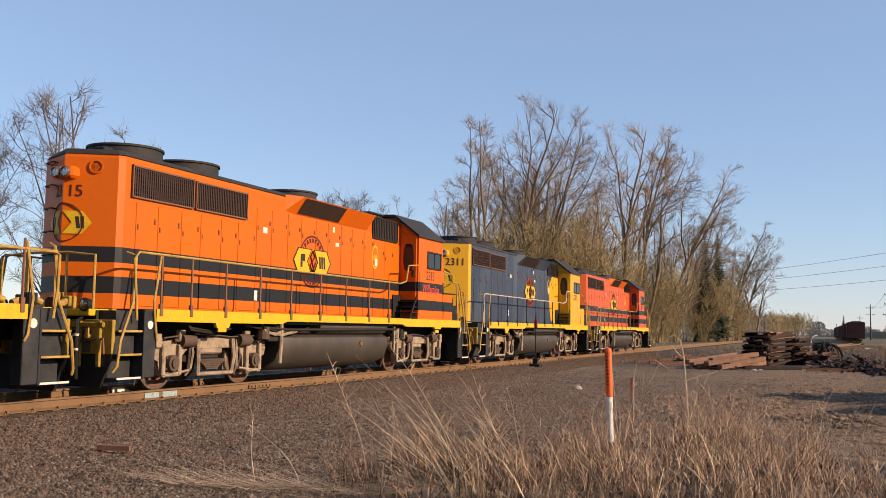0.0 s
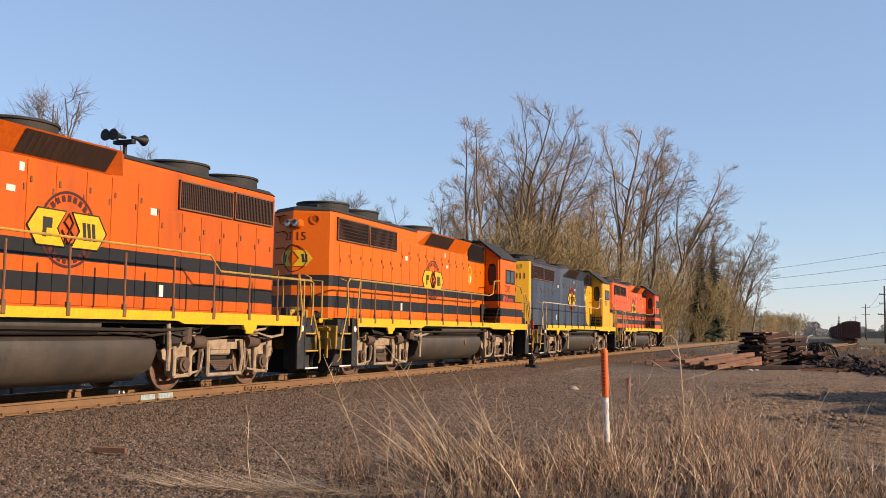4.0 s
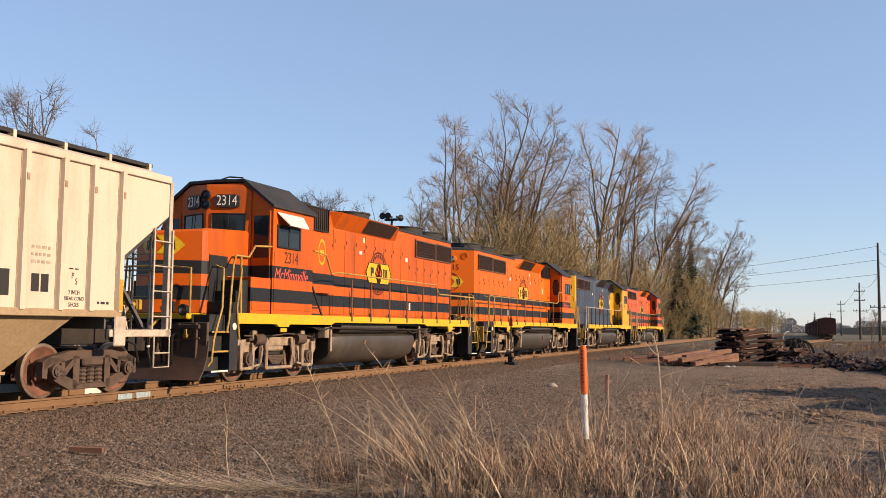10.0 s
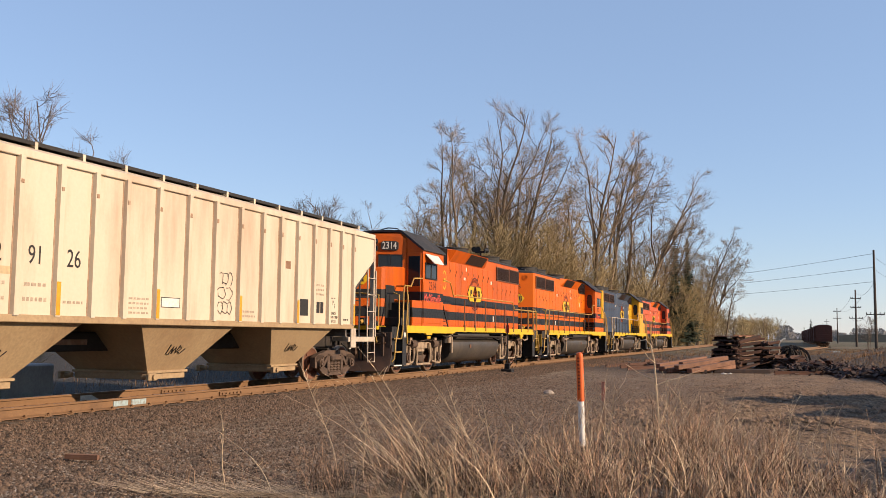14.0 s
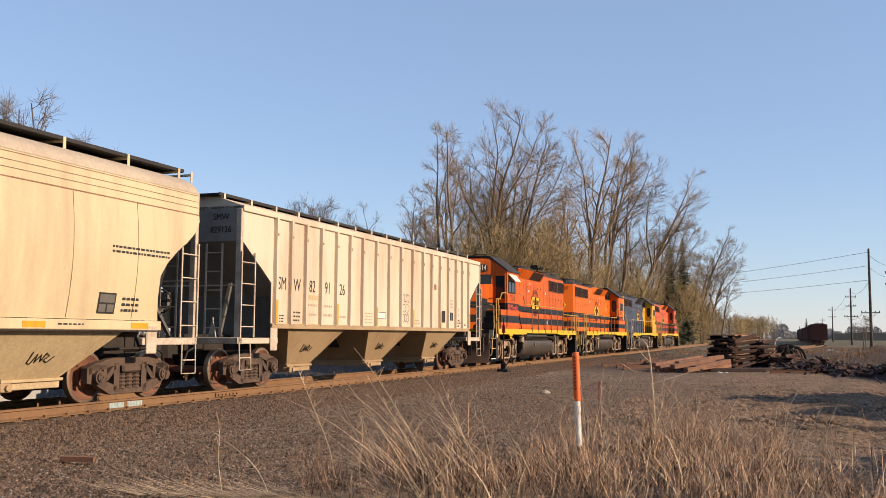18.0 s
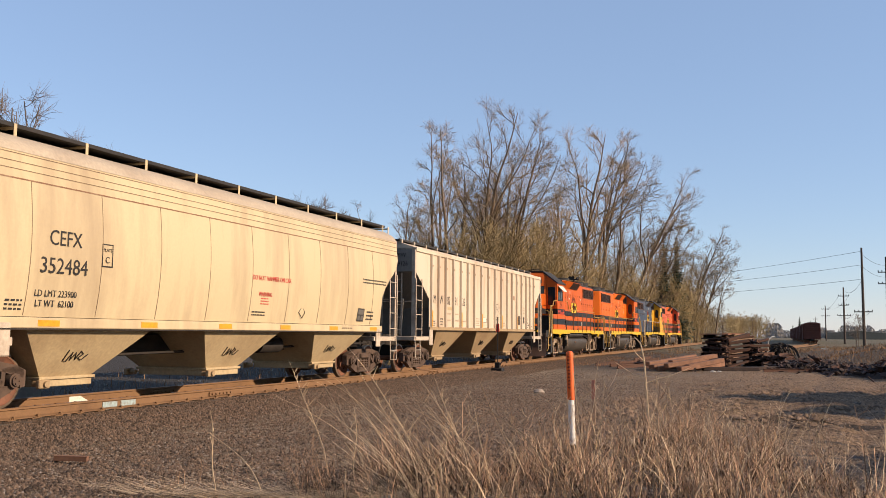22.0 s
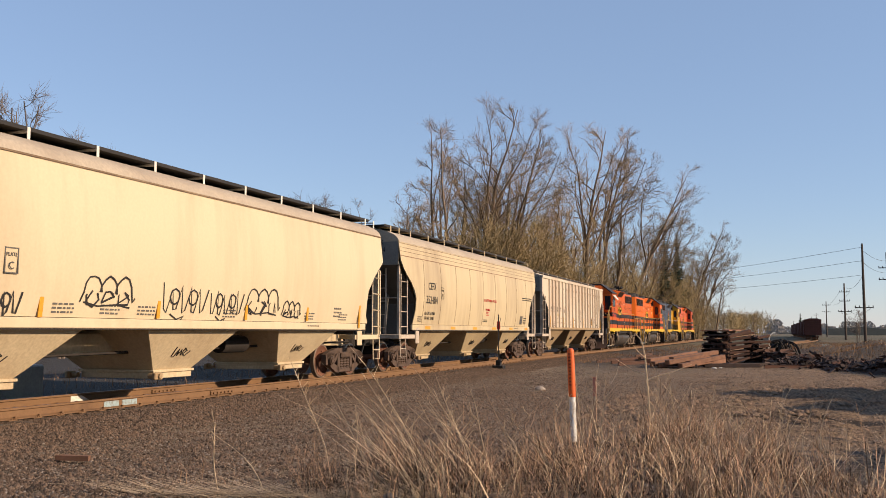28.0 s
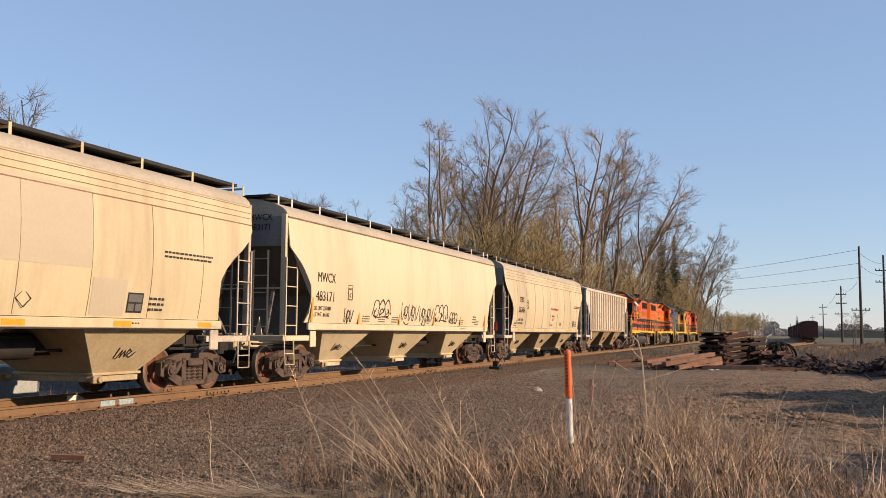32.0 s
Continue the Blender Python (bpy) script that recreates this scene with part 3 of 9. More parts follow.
        h.box(s * 1.02, s * 1.2, yc - 0.60, yc + 0.60, 0.24, 0.31, 0.02).box(s * 0.98, s * 1.08, yc - 0.36, yc + 0.36, 0.66, 0.80, 0.03)
        part("swing_hanger", h, "truck_dust", frame)
    t = Shape().box(-1.0, 1.0, yc - 0.35, yc + 0.35, 0.55, 1.02, 0.03)
    t.box(-0.72, -0.5, yc - 1.7, yc + 1.7, 0.5, 0.8).box(0.5, 0.72, yc - 1.7, yc + 1.7, 0.5, 0.8)
    part("truck_bolster", t, "under_dark", parent)
    return [wheelset(parent, yc + e * 1.372, 0.508) for e in (-1, 1)]


def hexes(parent, x, y, z, side, small=1.0, inner="letter_black"):
    """The round railroad emblem: a dark ring, two yellow half hexagons with dark figures, as plain shapes."""
    ring = Shape()
    n, r0, r1 = 36, 0.60 * small, 0.645 * small
    o = [(x + side * 0.004, y + r * math.cos(2 * math.pi * k / n), z + r * math.sin(2 * math.pi * k / n)) for r in (r0, r1) for k in range(n)]
    ring.add(o, [(k, (k + 1) % n, n + (k + 1) % n, n + k) for k in range(n)])
    part("emblem_ring", ring, "letter_dark_red", parent)
    for k in range(17):
        a = (0.55 + 2.03 * k / 8) if k < 9 else (-0.75 - 1.64 * (k - 9) / 7)
        u, w = (math.cos(a), math.sin(a)), (-math.sin(a), math.cos(a))
        bar = Shape().add([(x + side * 0.005, y + small * (r * u[0] + q * w[0]), z + small * (r * u[1] + q * w[1])) for r, q in ((0.47, -0.04), (0.47, 0.04), (0.575, 0.04), (0.575, -0.04))], [(0, 1, 2, 3)])
        part("emblem_bar", bar, "letter_dark_red", parent)
    for e in (-1, 1):
        yo = y + e * 0.47 * small * 1.0
        pts = [(0.43, 0.0), (0.22, 0.30), (-0.40, 0.30), (-0.22, 0.0), (-0.40, -0.30), (0.22, -0.30)]
        hx = Shape().add([(x + side * 0.010, yo + e * a * small, z + b * small) for a, b in pts], [tuple(range(6))])
        part("emblem_badge", hx, "sill_yellow", parent, "yellow emblem badge")
        edge = Shape().tube([(x + side * 0.012, yo + e * a * small, z + b * small) for a, b in pts + pts[:1]], 0.014, 4)
        part("emblem_edge", edge, inner, parent)
        bar = Shape()
        if e * side > 0:
            for k in (-0.11, 0.0, 0.11):
                bar.prism([(yo + side * q * small, z + b * small) for q, b in ((k - 0.05, 0.15), (k + 0.02, 0.15), (k + 0.06, -0.15), (k - 0.01, -0.15))],
                          "x", x + side * 0.012, x + side * 0.018)
        else:
            bar.box(x + side * 0.012, x + side * 0.018, yo - side * 0.10 * small, yo - side * 0.02 * small, z - 0.16 * small, z + 0.16 * small)
            bar.box(x + side * 0.012, x + side * 0.018, yo - side * 0.02 * small, yo + side * 0.10 * small, z - 0.01 * small, z + 0.16 * small)
        part("emblem_figure", bar, inner, parent)
    knot = Shape().tube([(x + side * 0.012, y + 0.10 * small, z - 0.24 * small), (x + side * 0.012, y - 0.10 * small, z + 0.12 * small), (x + side * 0.012, y, z + 0.26 * small),
                         (x + side * 0.012, y + 0.10 * small, z + 0.12 * small), (x + side * 0.012, y - 0.12 * small, z - 0.10 * small), (x + side * 0.012, y, z - 0.24 * small),
                         (x + side * 0.012, y + 0.15 * small, z - 0.02 * small)], 0.020 * small, 4)
    part("emblem_knot", knot, "letter_dark_red", parent)


def louvre(parent, name, x, y0, y1, z0, z1, side, step=0.085, material="grille", frame="brown_rail", grid=True):
    """A dark intake with a frame and standing slats in front of a recess."""
    g = Shape().box(x - side * 0.02, x + side * 0.008, y0, y1, z0, z1)
    ob = part(name, g, material, parent, "dark wire-mesh air intake")
    b = Shape()
    w = 0.03
    for a0, a1, c0, c1 in ((y0, y1, z0, z0 + w), (y0, y1, z1 - w, z1), (y0, y0 + w, z0, z1), (y1 - w, y1, z0, z1)):
        b.box(x, x + side * 0.035, a0, a1, c0, c1)
    part("intake_frame", b, frame, ob)
    m = Shape()
    k = y0 + step
    while k < y1 - w:
        m.box(x + side * 0.01, x + side * 0.028, k, k + 0.022, z0 + w, z1 - w)
        k += step
    if grid:
        k = z0 + 0.09
        while k < z1 - w:
            m.box(x + side * 0.012, x + side * 0.022, y0 + w, y1 - w, k, k + 0.012)
            k += 0.09
    part("intake_mesh", m, "grille_wire", ob)
    return ob


def handrail(parent, pts, posts, top, x, z0, material="rail_yellow", post="brown_rail"):
    part("handrail", Shape().tube(pts, 0.022, 6), material, parent, "worn yellow tubular handrail", smooth=True)
    for y in posts:
        s = Shape().cyl((x, y, z0), (x, y, top), 0.022, 7)
        s.box(x - 0.03, x + 0.03, y - 0.04, y + 0.04, z0 - 0.10, z0 + 0.12, 0.008)
        part("rail_post", s, post, parent)


def end_steps(parent, y, way, pilot="truck_brown"):
    """The corner stairwells, pilot, hoses and end railing at one end; way points outwards along y."""
    for s in (-1, 1):
        w = Shape().box(s * 0.98, s * 1.55, y - way * 0.0, y - way * 0.04, 0.28, 1.50, 0.01)
        part("step_panel", w, "steel_step", parent, "dark steel step-well panel")
        plate = Shape().box(s * 1.47, s * 1.53, y, y + way * -0.34, 0.30, 1.46, 0.012)
        part("step_side_panel", plate, "steel_step", parent)
        for k, zz in enumerate((0.30, 0.70, 1.10)):
            t = Shape().box(s * 1.08, s * 1.52, y + way * 0.02, y + way * 0.62, zz - 0.02, zz + 0.02, 0.006).box(s * 1.10, s * 1.30 + s * 0.07 * k, y + way * 0.04, y + way * 0.60, zz + 0.02, zz + 0.36)
            tread = part("step_tread", t, "steel_step", parent)
            part("tread_edge", Shape().box(s * 1.52, s * 1.532, y + way * 0.02, y + way * 0.62, zz - 0.008, zz + 0.026), "white" if k == 0 else "rail_yellow", tread, "pale painted step edge")
        back = Shape().box(s * 1.02, s * 1.08, y + way * 0.02, y + way * 0.66, 0.22, 1.46, 0.01)
        part("step_back", back, "black", parent)
        tin = Shape().lathe([(0.075, 0.0), (0.075, 0.012), (0.0, 0.014)], (0, 0, 0), "x", 14)
        tin.v = [(s * (1.532 + x), y - way * 0.17 + yy, 1.22 + z) for x, yy, z in tin.v]
        part("round_plate", tin, "white", parent, "small pale round plate")
        pts = [(s * 1.50, y + way * 0.70, 0.42), (s * 1.56, y + way * 0.66, 0.52), (s * 1.56, y + way * 0.60, 0.95), (s * 1.54, y + way * 0.30, 1.60), (s * 1.50, y + way * 0.22, 2.42), (s * 1.34, y + way * 0.28, 2.47)]
        part("stair_rail", Shape().tube(pts, 0.024, 6), "rail_yellow", parent, "yellow stair handrail", smooth=True)
        pts = [(s * 1.55, y - way * 0.35, 0.95), (s * 1.57, y - way * 0.30, 1.05), (s * 1.56, y - way * 0.22, 1.6), (s * 1.55, y - way * 0.38, 2.45)]
        part("stair_rail", Shape().tube(pts, 0.022, 6), "rail_yellow", parent, smooth=True)
    p = Shape().box(-1.45, 1.45, y + way * 0.60, y + way * 0.68, 0.72, 1.30, 0.012)
    part("pilot", p, pilot, parent, "dirty pilot plate")
    part("pilot_skirt", Shape().prism([(-1.45, 0.72), (1.45, 0.72), (1.22, 0.16), (-1.22, 0.16)], "y", y + way * 0.61, y + way * 0.67), "black", parent, "black lower pilot")
    if pilot == "truck_brown":
        plow = Shape().loft([[(-1.48, y + way * (0.66 + q), z), (0.0, y + way * (0.74 + 1.25 * q), z), (1.48, y + way * (0.66 + q), z), (1.48, y + way * (0.62 + q), z), (0.0, y + way * (0.69 + 1.25 * q), z), (-1.48, y + way * (0.62 + q), z)]
                             for q, z in ((0.0, 0.92), (0.05, 0.6), (0.16, 0.34), (0.30, 0.15))])
        part("snow_plow", plow, "plow_brown", parent, "rusty brown pilot plow", smooth=True)
    for xx in (-1.2, -0.78, 0.78, 1.2):
        part("pilot_bracket", Shape().box(xx - 0.04, xx + 0.04, y + way * 0.68, y + way * 0.74, 0.5, 1.28, 0.012), pilot, parent)
    for k, (xx, zz) in enumerate(((-0.55, 1.62), (0.28, 1.66), (0.52, 1.6))):
        bx = part("cable_socket", Shape().box(xx - 0.09, xx + 0.09, y + way * 0.62, y + way * 0.80, zz - 0.12, zz + 0.10, 0.02), "pilot_yellow" if k else "black", parent)
        part("cable_plug", Shape().cyl((xx, y + way * 0.78, zz), (xx, y + way * 0.94, zz - 0.05), 0.06, 10), "rail_yellow", bx)
    hose(parent, [(0.28, y + way * 0.92, 1.62), (0.36, y + way * 1.05, 1.45), (0.30, y + way * 1.12, 1.22), (0.12, y + way * 1.15, 1.12)], 0.04, "truck_dust", "jumper_cable")
    hose(parent, [(0.52, y + way * 0.92, 1.55), (0.62, y + way * 1.0, 1.35), (0.5, y + way * 1.08, 1.1), (0.2, y + way * 1.12, 1.05)], 0.035, "black", "jumper_cable")
    for xx in (-1.0, 1.0):
        part("angle_cock", Shape().cyl((xx, y + way * 0.68, 1.02), (xx, y + way * 0.8, 1.02), 0.045, 8).box(xx - 0.03, xx + 0.03, y + way * 0.76, y + way * 0.79, 1.02, 1.16), "rail_yellow", parent)
    part("draft_gear_box", Shape().box(-0.4, 0.4, y + way * 0.66, y + way * 0.86, 0.62, 1.12, 0.03), pilot, parent)
    part("pilot_rib", Shape().box(-1.3, 1.3, y + way * 0.68, y + way * 0.74, 1.16, 1.26, 0.02), pilot, parent)
    anti = Shape().box(-1.05, 1.05, y + way * 0.1, y + way * 0.80, 1.36, 1.48, 0.02)
    part("end_platform", anti, "sill_yellow", parent, "yellow end platform")
    rail = Shape().tube([(-1.05, y + way * 0.72, 1.48), (-1.05, y + way * 0.72, 2.40), (-0.45, y + way * 0.74, 2.45), (0.45, y + way * 0.74, 2.45), (1.05, y + way * 0.72, 2.40), (1.05, y + way * 0.72, 1.48)], 0.024, 6)
    for xx in (-0.45, 0.45):
        rail.cyl((xx, y + way * 0.74, 1.46), (xx, y + way * 0.74, 2.45), 0.022, 6)
    part("end_railing", rail, "rail_yellow", parent, "yellow end railing", smooth=True)
    coupler(parent, y + way * 1.19, way)
    for xx in (-0.75, -0.62, -0.5, 0.5, 0.62, 0.75):
        hose(parent, [(xx, y + way * 0.68, 1.10), (xx, y + way * 0.86, 1.02), (xx * 1.02, y + way * 0.88, 0.72), (xx * 0.98, y + way * 0.80, 0.38)], 0.024)
    for xx in (-0.28, 0.24, 0.34, 0.88):
        hose(parent, [(xx, y + way * 0.76, 1.34), (xx + 0.03, y + way * 0.92, 1.28), (xx + 0.05, y + way * 0.94, 0.7), (xx, y + way * 0.86, 0.3)], 0.03)
        part("hose_band", Shape().cyl((xx + 0.045, y + way * 0.94, 0.78), (xx + 0.049, y + way * 0.938, 0.82), 0.036, 8).cyl((xx + 0.038, y + way * 0.93, 1.02), (xx + 0.042, y + way * 0.932, 1.06), 0.036, 8), "white", parent, "pale hose coupling")
    part("grime_plate", Shape().box(0.42, 1.0, y + way * 0.681, y + way * 0.688, 0.74, 1.12, 0.02).box(-1.0, -0.42, y + way * 0.681, y + way * 0.688, 0.74, 1.12, 0.02), "truck_brown", parent, "greasy dark plate on the pilot")
    for xx in (-0.35, 0.3):
        hose(parent, [(xx, y + way * 0.78, 1.36), (xx + 0.05, y + way * 0.98, 1.2), (xx + 0.02, y + way * 1.0, 0.98)], 0.03, "rail_yellow", "jumper_cable")
    for xx in (-0.95, 0.95):
        lamp = Shape().lathe([(0.10, 0.0), (0.12, way * 0.10), (0.10, way * 0.12)], (xx, y + way * 0.72, 1.55), "y", 14).box(xx - 0.03, xx + 0.03, y + way * 0.66, y + way * 0.74, 1.4, 1.5)
        dl = part("ditch_light", lamp, "black", parent, smooth=True)
        part("lamp_lens", Shape().lathe([(0.085, way * 0.121), (0.0, way * 0.13)], (xx, y + way * 0.72, 1.55), "y", 14), "lamp_glass", dl)
    cut = Shape().tube([(-1.3, y + way * 0.72, 0.98), (-0.4, y + way * 0.74, 0.9), (0.4, y + way * 0.74, 0.9), (1.3, y + way * 0.72, 0.98), (1.36, y + way * 0.76, 0.72)], 0.018, 5)
    part("cut_lever", cut, "brown_rail", parent)


def locomotive(scheme, number, town, horn_side, label, high_rail=2.48):
    """A four-axle road switcher, 18 m long, with its cab towards +y."""
    paint = {"orange": "orange", "worn": "worn_orange", "faded": "red_orange", "blue": "blue"}[scheme]
    endp = "yellow" if scheme == "blue" else paint
    cabp = "yellow" if scheme == "blue" else paint
    ink = "letter_dark_red" if scheme != "blue" else "letter_black"
    T = thing("locomotive", label, "locomotive", "locomotives of the train")
    # underframe and sill
    u = Shape().box(-1.42, 1.42, 1.4, 16.65, 1.28, 1.44).box(-0.5, 0.5, 0.7, 17.4, 0.95, 1.3, 0.02)
    part("underframe", u, "black", T)
    deck = Shape().box(-1.54, 1.54, 1.2, 16.85, 1.44, 1.50)
    part("walkway", deck, "roof_grey", T)
    for s in (-1, 1):
        sill = Shape().prism([(1.49, 1.505), (16.6, 1.505), (16.6, 1.28), (15.0, 1.28), (14.9, 1.22), (14.45, 1.22), (14.4, 1.28), (12.3, 1.28), (12.1, 1.34), (5.9, 1.34), (5.7, 1.28), (3.75, 1.28), (3.7, 1.18), (3.3, 1.18), (3.25, 1.28), (1.49, 1.28)],
                             "x", s * 1.50, s * 1.56)
        sl = part("side_sill", sill, "sill_yellow", T, "yellow side sill")
        for yy in (3.5, 14.65):
            part("jacking_pad", Shape().box(s * 1.51, s * 1.55, yy - 0.14, yy + 0.14, 1.10, 1.19, 0.01), "sill_yellow", sl)
        pipe = Shape().tube([(s * 1.40, 5.2, 1.2), (s * 1.42, 6.2, 1.16), (s * 1.40, 12.0, 1.2)], 0.03, 6).tube([(s * 1.34, 4.6, 1.24), (s * 1.36, 6.4, 1.06), (s * 1.34, 7.2, 1.2)], 0.025, 6)
        part("air_pipe", pipe, "under_dark", T)
    # long hood with a prow-shaped end
    back = 0.38 if number == "2314" else 0.0      # this one's hood end is set farther in

    def hood_ring(z, wx, inset=0.0):
        inset += back
        return [(-wx, 13.3, z), (wx, 13.3, z), (wx, 1.30 + inset, z), (wx - 0.05, 1.17 + inset, z), (0.0, 0.74 + inset, z), (-wx + 0.05, 1.17 + inset, z), (-wx, 1.30 + inset, z)]
    hood = Shape().loft([hood_ring(1.50, 0.89), hood_ring(4.20, 0.89), hood_ring(4.27, 0.87, 0.02)])
    part("long_hood", hood, paint if scheme != "blue" else "blue", T, smooth=False)
    if scheme == "blue":
        cap = Shape()
        for e in (-1, 1):
            cap.add([(e * 0.897, 1.32, 1.52), (e * 0.845, 1.165, 1.52), (0, 0.732, 1.52), (0, 0.732, 4.26), (e * 0.845, 1.165, 4.26), (e * 0.897, 1.32, 4.26)], [(0, 1, 4, 5), (1, 2, 3, 4)])
        part("hood_end_paint", cap, "yellow", T, "yellow-painted hood end")
    roof = Shape().loft([hood_ring(4.265, 0.90), hood_ring(4.36, 0.80, 0.06), hood_ring(4.40, 0.5, 0.3)])
    part("hood_roof", roof, "roof_grey", T, "sooty grey hood roof")
    # doors along the hood
    for s in (-1, 1):
        yy = 1.62 + 0.4 * back
        k = 0
        while yy < 12.2:
            w = 0.70 if k % 2 else 0.62
            z1 = 3.46 if yy < 5.3 else (3.86 if yy < 11.2 else 3.66)
            d = Shape().box(s * 0.885, s * 0.905, yy, yy + w - 0.022, 1.56, z1, 0.006)
            door = part("hood_door", d, paint, T)
            hd = Shape().box(s * 0.905, s * 0.925, yy + w - 0.12, yy + w - 0.08, z1 - 0.36, z1 - 0.26, 0.004)
            part("hinge", Shape().box(s * 0.905, s * 0.92, yy + 0.03, yy + 0.06, z1 - 0.5, z1 - 0.4), "brown_rail", door)
            part("door_latch", hd, "brown_rail", door)
            yy += w
            k += 1
        louvre(T, "radiator_intake", s * 0.905, 1.40 + 0.9 * back if back else 1.45, 3.27, 3.53, 4.13, s, 0.06)
        louvre(T, "radiator_intake", s * 0.905, 3.33, 5.16, 3.53, 4.11, s, 0.06)
        # dynamic-brake blister with its opening
        fl = Shape().loft([[(s * 0.88, 6.75, 3.92), (s * 0.89, 6.75, 4.30), (s * 0.60, 6.75, 4.36), (s * 0.60, 6.75, 3.92)],
                           [(s * 0.90, 7.15, 3.90), (s * 1.18, 7.15, 4.30), (s * 0.60, 7.15, 4.40), (s * 0.60, 7.15, 3.90)],
                           [(s * 0.90, 11.0, 3.90), (s * 1.18, 11.0, 4.30), (s * 0.60, 11.0, 4.40), (s * 0.60, 11.0, 3.90)],
                           [(s * 0.88, 11.25, 3.92), (s * 0.89, 11.25, 4.30), (s * 0.60, 11.25, 4.36), (s * 0.60, 11.25, 3.92)]])
        fb = part("brake_blister", fl, {"blue": "blue", "worn": "plain_worn"}.get(scheme, "plain_orange"), T)
        op = Shape()
        for a, b in ((7.25, 9.3),):
            op.add([(s * 0.925, a, 3.925), (s * 0.925, b, 3.925), (s * 1.175, b, 4.27), (s * 1.175, a, 4.27)], [(0, 1, 2, 3)])
        op.v = [(x + s * 0.006, y, z) for x, y, z in op.v]
        part("blister_intake", op, "grille", fb, "dark louvred opening")
        sl = Shape()
        for k in range(15):
            y0 = 7.32 + 0.135 * k
            sl.add([(s * 0.94, y0, 3.925), (s * 0.94, y0 + 0.03, 3.925), (s * 1.19, y0 + 0.03, 4.27), (s * 1.19, y0, 4.27)], [(0, 1, 2, 3)])
        part("intake_slat", sl, "grille_wire", fb)
        louvre(T, "air_intake", s * 0.905, 11.33, 12.98, 3.72, 4.34, s, 0.11, "black", "black", False)
        # small signs on the doors
        for yy, zz, w, h, mt in ((5.9, 3.38, 0.18, 0.13, "white"), (9.3, 3.35, 0.18, 0.1, "white"), (9.1, 3.72, 0.10, 0.14, "white"), (11.6, 3.05, 0.14, 0.2, "white"), (5.6, 1.9, 0.12, 0.22, "white")):
            part("notice_plate", Shape().box(s * 0.9, s * 0.915, yy - w / 2, yy + w / 2, zz - h / 2, zz + h / 2), mt, T, "small white notice plate")
        if scheme != "blue":
            hexes(T, s * 0.908, 8.05, 2.82, s)
        else:
            hexes(T, s * 0.915, 8.6, 2.85, s, 0.9)
            yp = Shape().prism([(13.28, 1.56), (12.3, 1.56), (11.95, 1.75), (11.75, 2.2), (11.7, 2.9), (11.8, 3.4), (12.1, 3.7), (13.28, 3.7)], "x", s * 0.9, s * 0.909)
            part("yellow_panel", yp, "yellow", T, "yellow-painted hood panel with a curved edge")
            dsc = Shape().lathe([(0.62, 0.0), (0.0, 0.002)], (0, 0, 0), "x", 28)
            dsc.v = [(s * 0.9105, 8.6 + b, 2.85 + c) for a, b, c in dsc.v]
            part("emblem_disc", dsc, "plain_orange", T, "orange emblem disc")
        # oval safety emblem
        ov = Shape()
        n = 20
        ox, oy, oz = (1.065, 11.95, 3.16) if number == "2314" else (0.909, 11.55, 3.2)
        ov.add([(s * ox, oy + q * 0.20 * math.cos(2 * math.pi * k / n), oz + q * 0.34 * math.sin(2 * math.pi * k / n)) for q in (0.82, 1.0) for k in range(n)],
               [(k, (k + 1) % n, n + (k + 1) % n, n + k) for k in range(n)])
        ov.box(s * (ox - 0.004), s * (ox + 0.002), oy - 0.1, oy + 0.1, oz - 0.08, oz + 0.06)
        part("oval_emblem", ov, "sill_yellow", T, "yellow oval emblem")
        # electrical cabinet beside the cab
        if number == "2314":
            cb = Shape().prism([(11.25, 2.1), (13.28, 2.1), (13.28, 3.62), (11.95, 3.62), (11.5, 3.5), (11.25, 3.2)], "x", s * 0.88, s * 1.06)
            part("cab_cabinet", cb, paint, T)
    # fans, stack, horn, bell
    for yy, r in ((2.3, 0.70), (4.15, 0.70), (8.4, 0.68)):
        fan = Shape().lathe([(r, 0.0), (r, 0.17), (r + 0.03, 0.18), (r + 0.03, 0.22), (r - 0.05, 0.22), (r - 0.06, 0.10), (0.12, 0.08)], (0, yy, 4.39), "z", 26)
        fo = part("roof_fan", fan, "roof_grey", T, "round black roof fan housing", smooth=True)
        bl = Shape()
        for k in range(8):
            a = k * math.pi / 4
            bl.box(-0.02, 0.02, 0.1, r - 0.08, 0.12, 0.14)
            bl.v[-8:] = [(x * math.cos(a) - y * math.sin(a), x * math.sin(a) + y * math.cos(a) + yy, z + 4.39) for x, y, z in bl.v[-8:]]
        part("fan_grille", bl, "black", fo)
    st = Shape().box(-0.35, 0.35, 10.2, 10.8, 4.38, 4.52, 0.03)
    part("exhaust_stack", st, "black", T)
    sn = Shape().prism([(11.4, 4.38), (12.9, 4.38), (12.85, 4.50), (11.5, 4.52)], "x", -0.45, 0.45)
    part("intake_hatch", sn, "roof_grey", T)
    if horn_side:
        hn = Shape()
        for k, dx in ((-1, -0.16), (1, 0.0), (1, 0.18)):
            hn.lathe([(0.03, 0.0), (0.04, 0.16 * k), (0.10, 0.32 * k), (0.11, 0.33 * k), (0.09, 0.33 * k)], (-0.6 + dx, 6.4, 4.72), "y", 14)
        hn.box(-0.8, -0.37, 6.34, 6.46, 4.60, 4.67).cyl((-0.6, 6.4, 4.36), (-0.6, 6.4, 4.66), 0.04, 8)
        part("horn", hn, "black", T, "three-chime air horn", smooth=True)
    else:
        sp = Shape().box(-0.5, 0.5, 12.0, 12.9, 4.52, 4.57, 0.01)
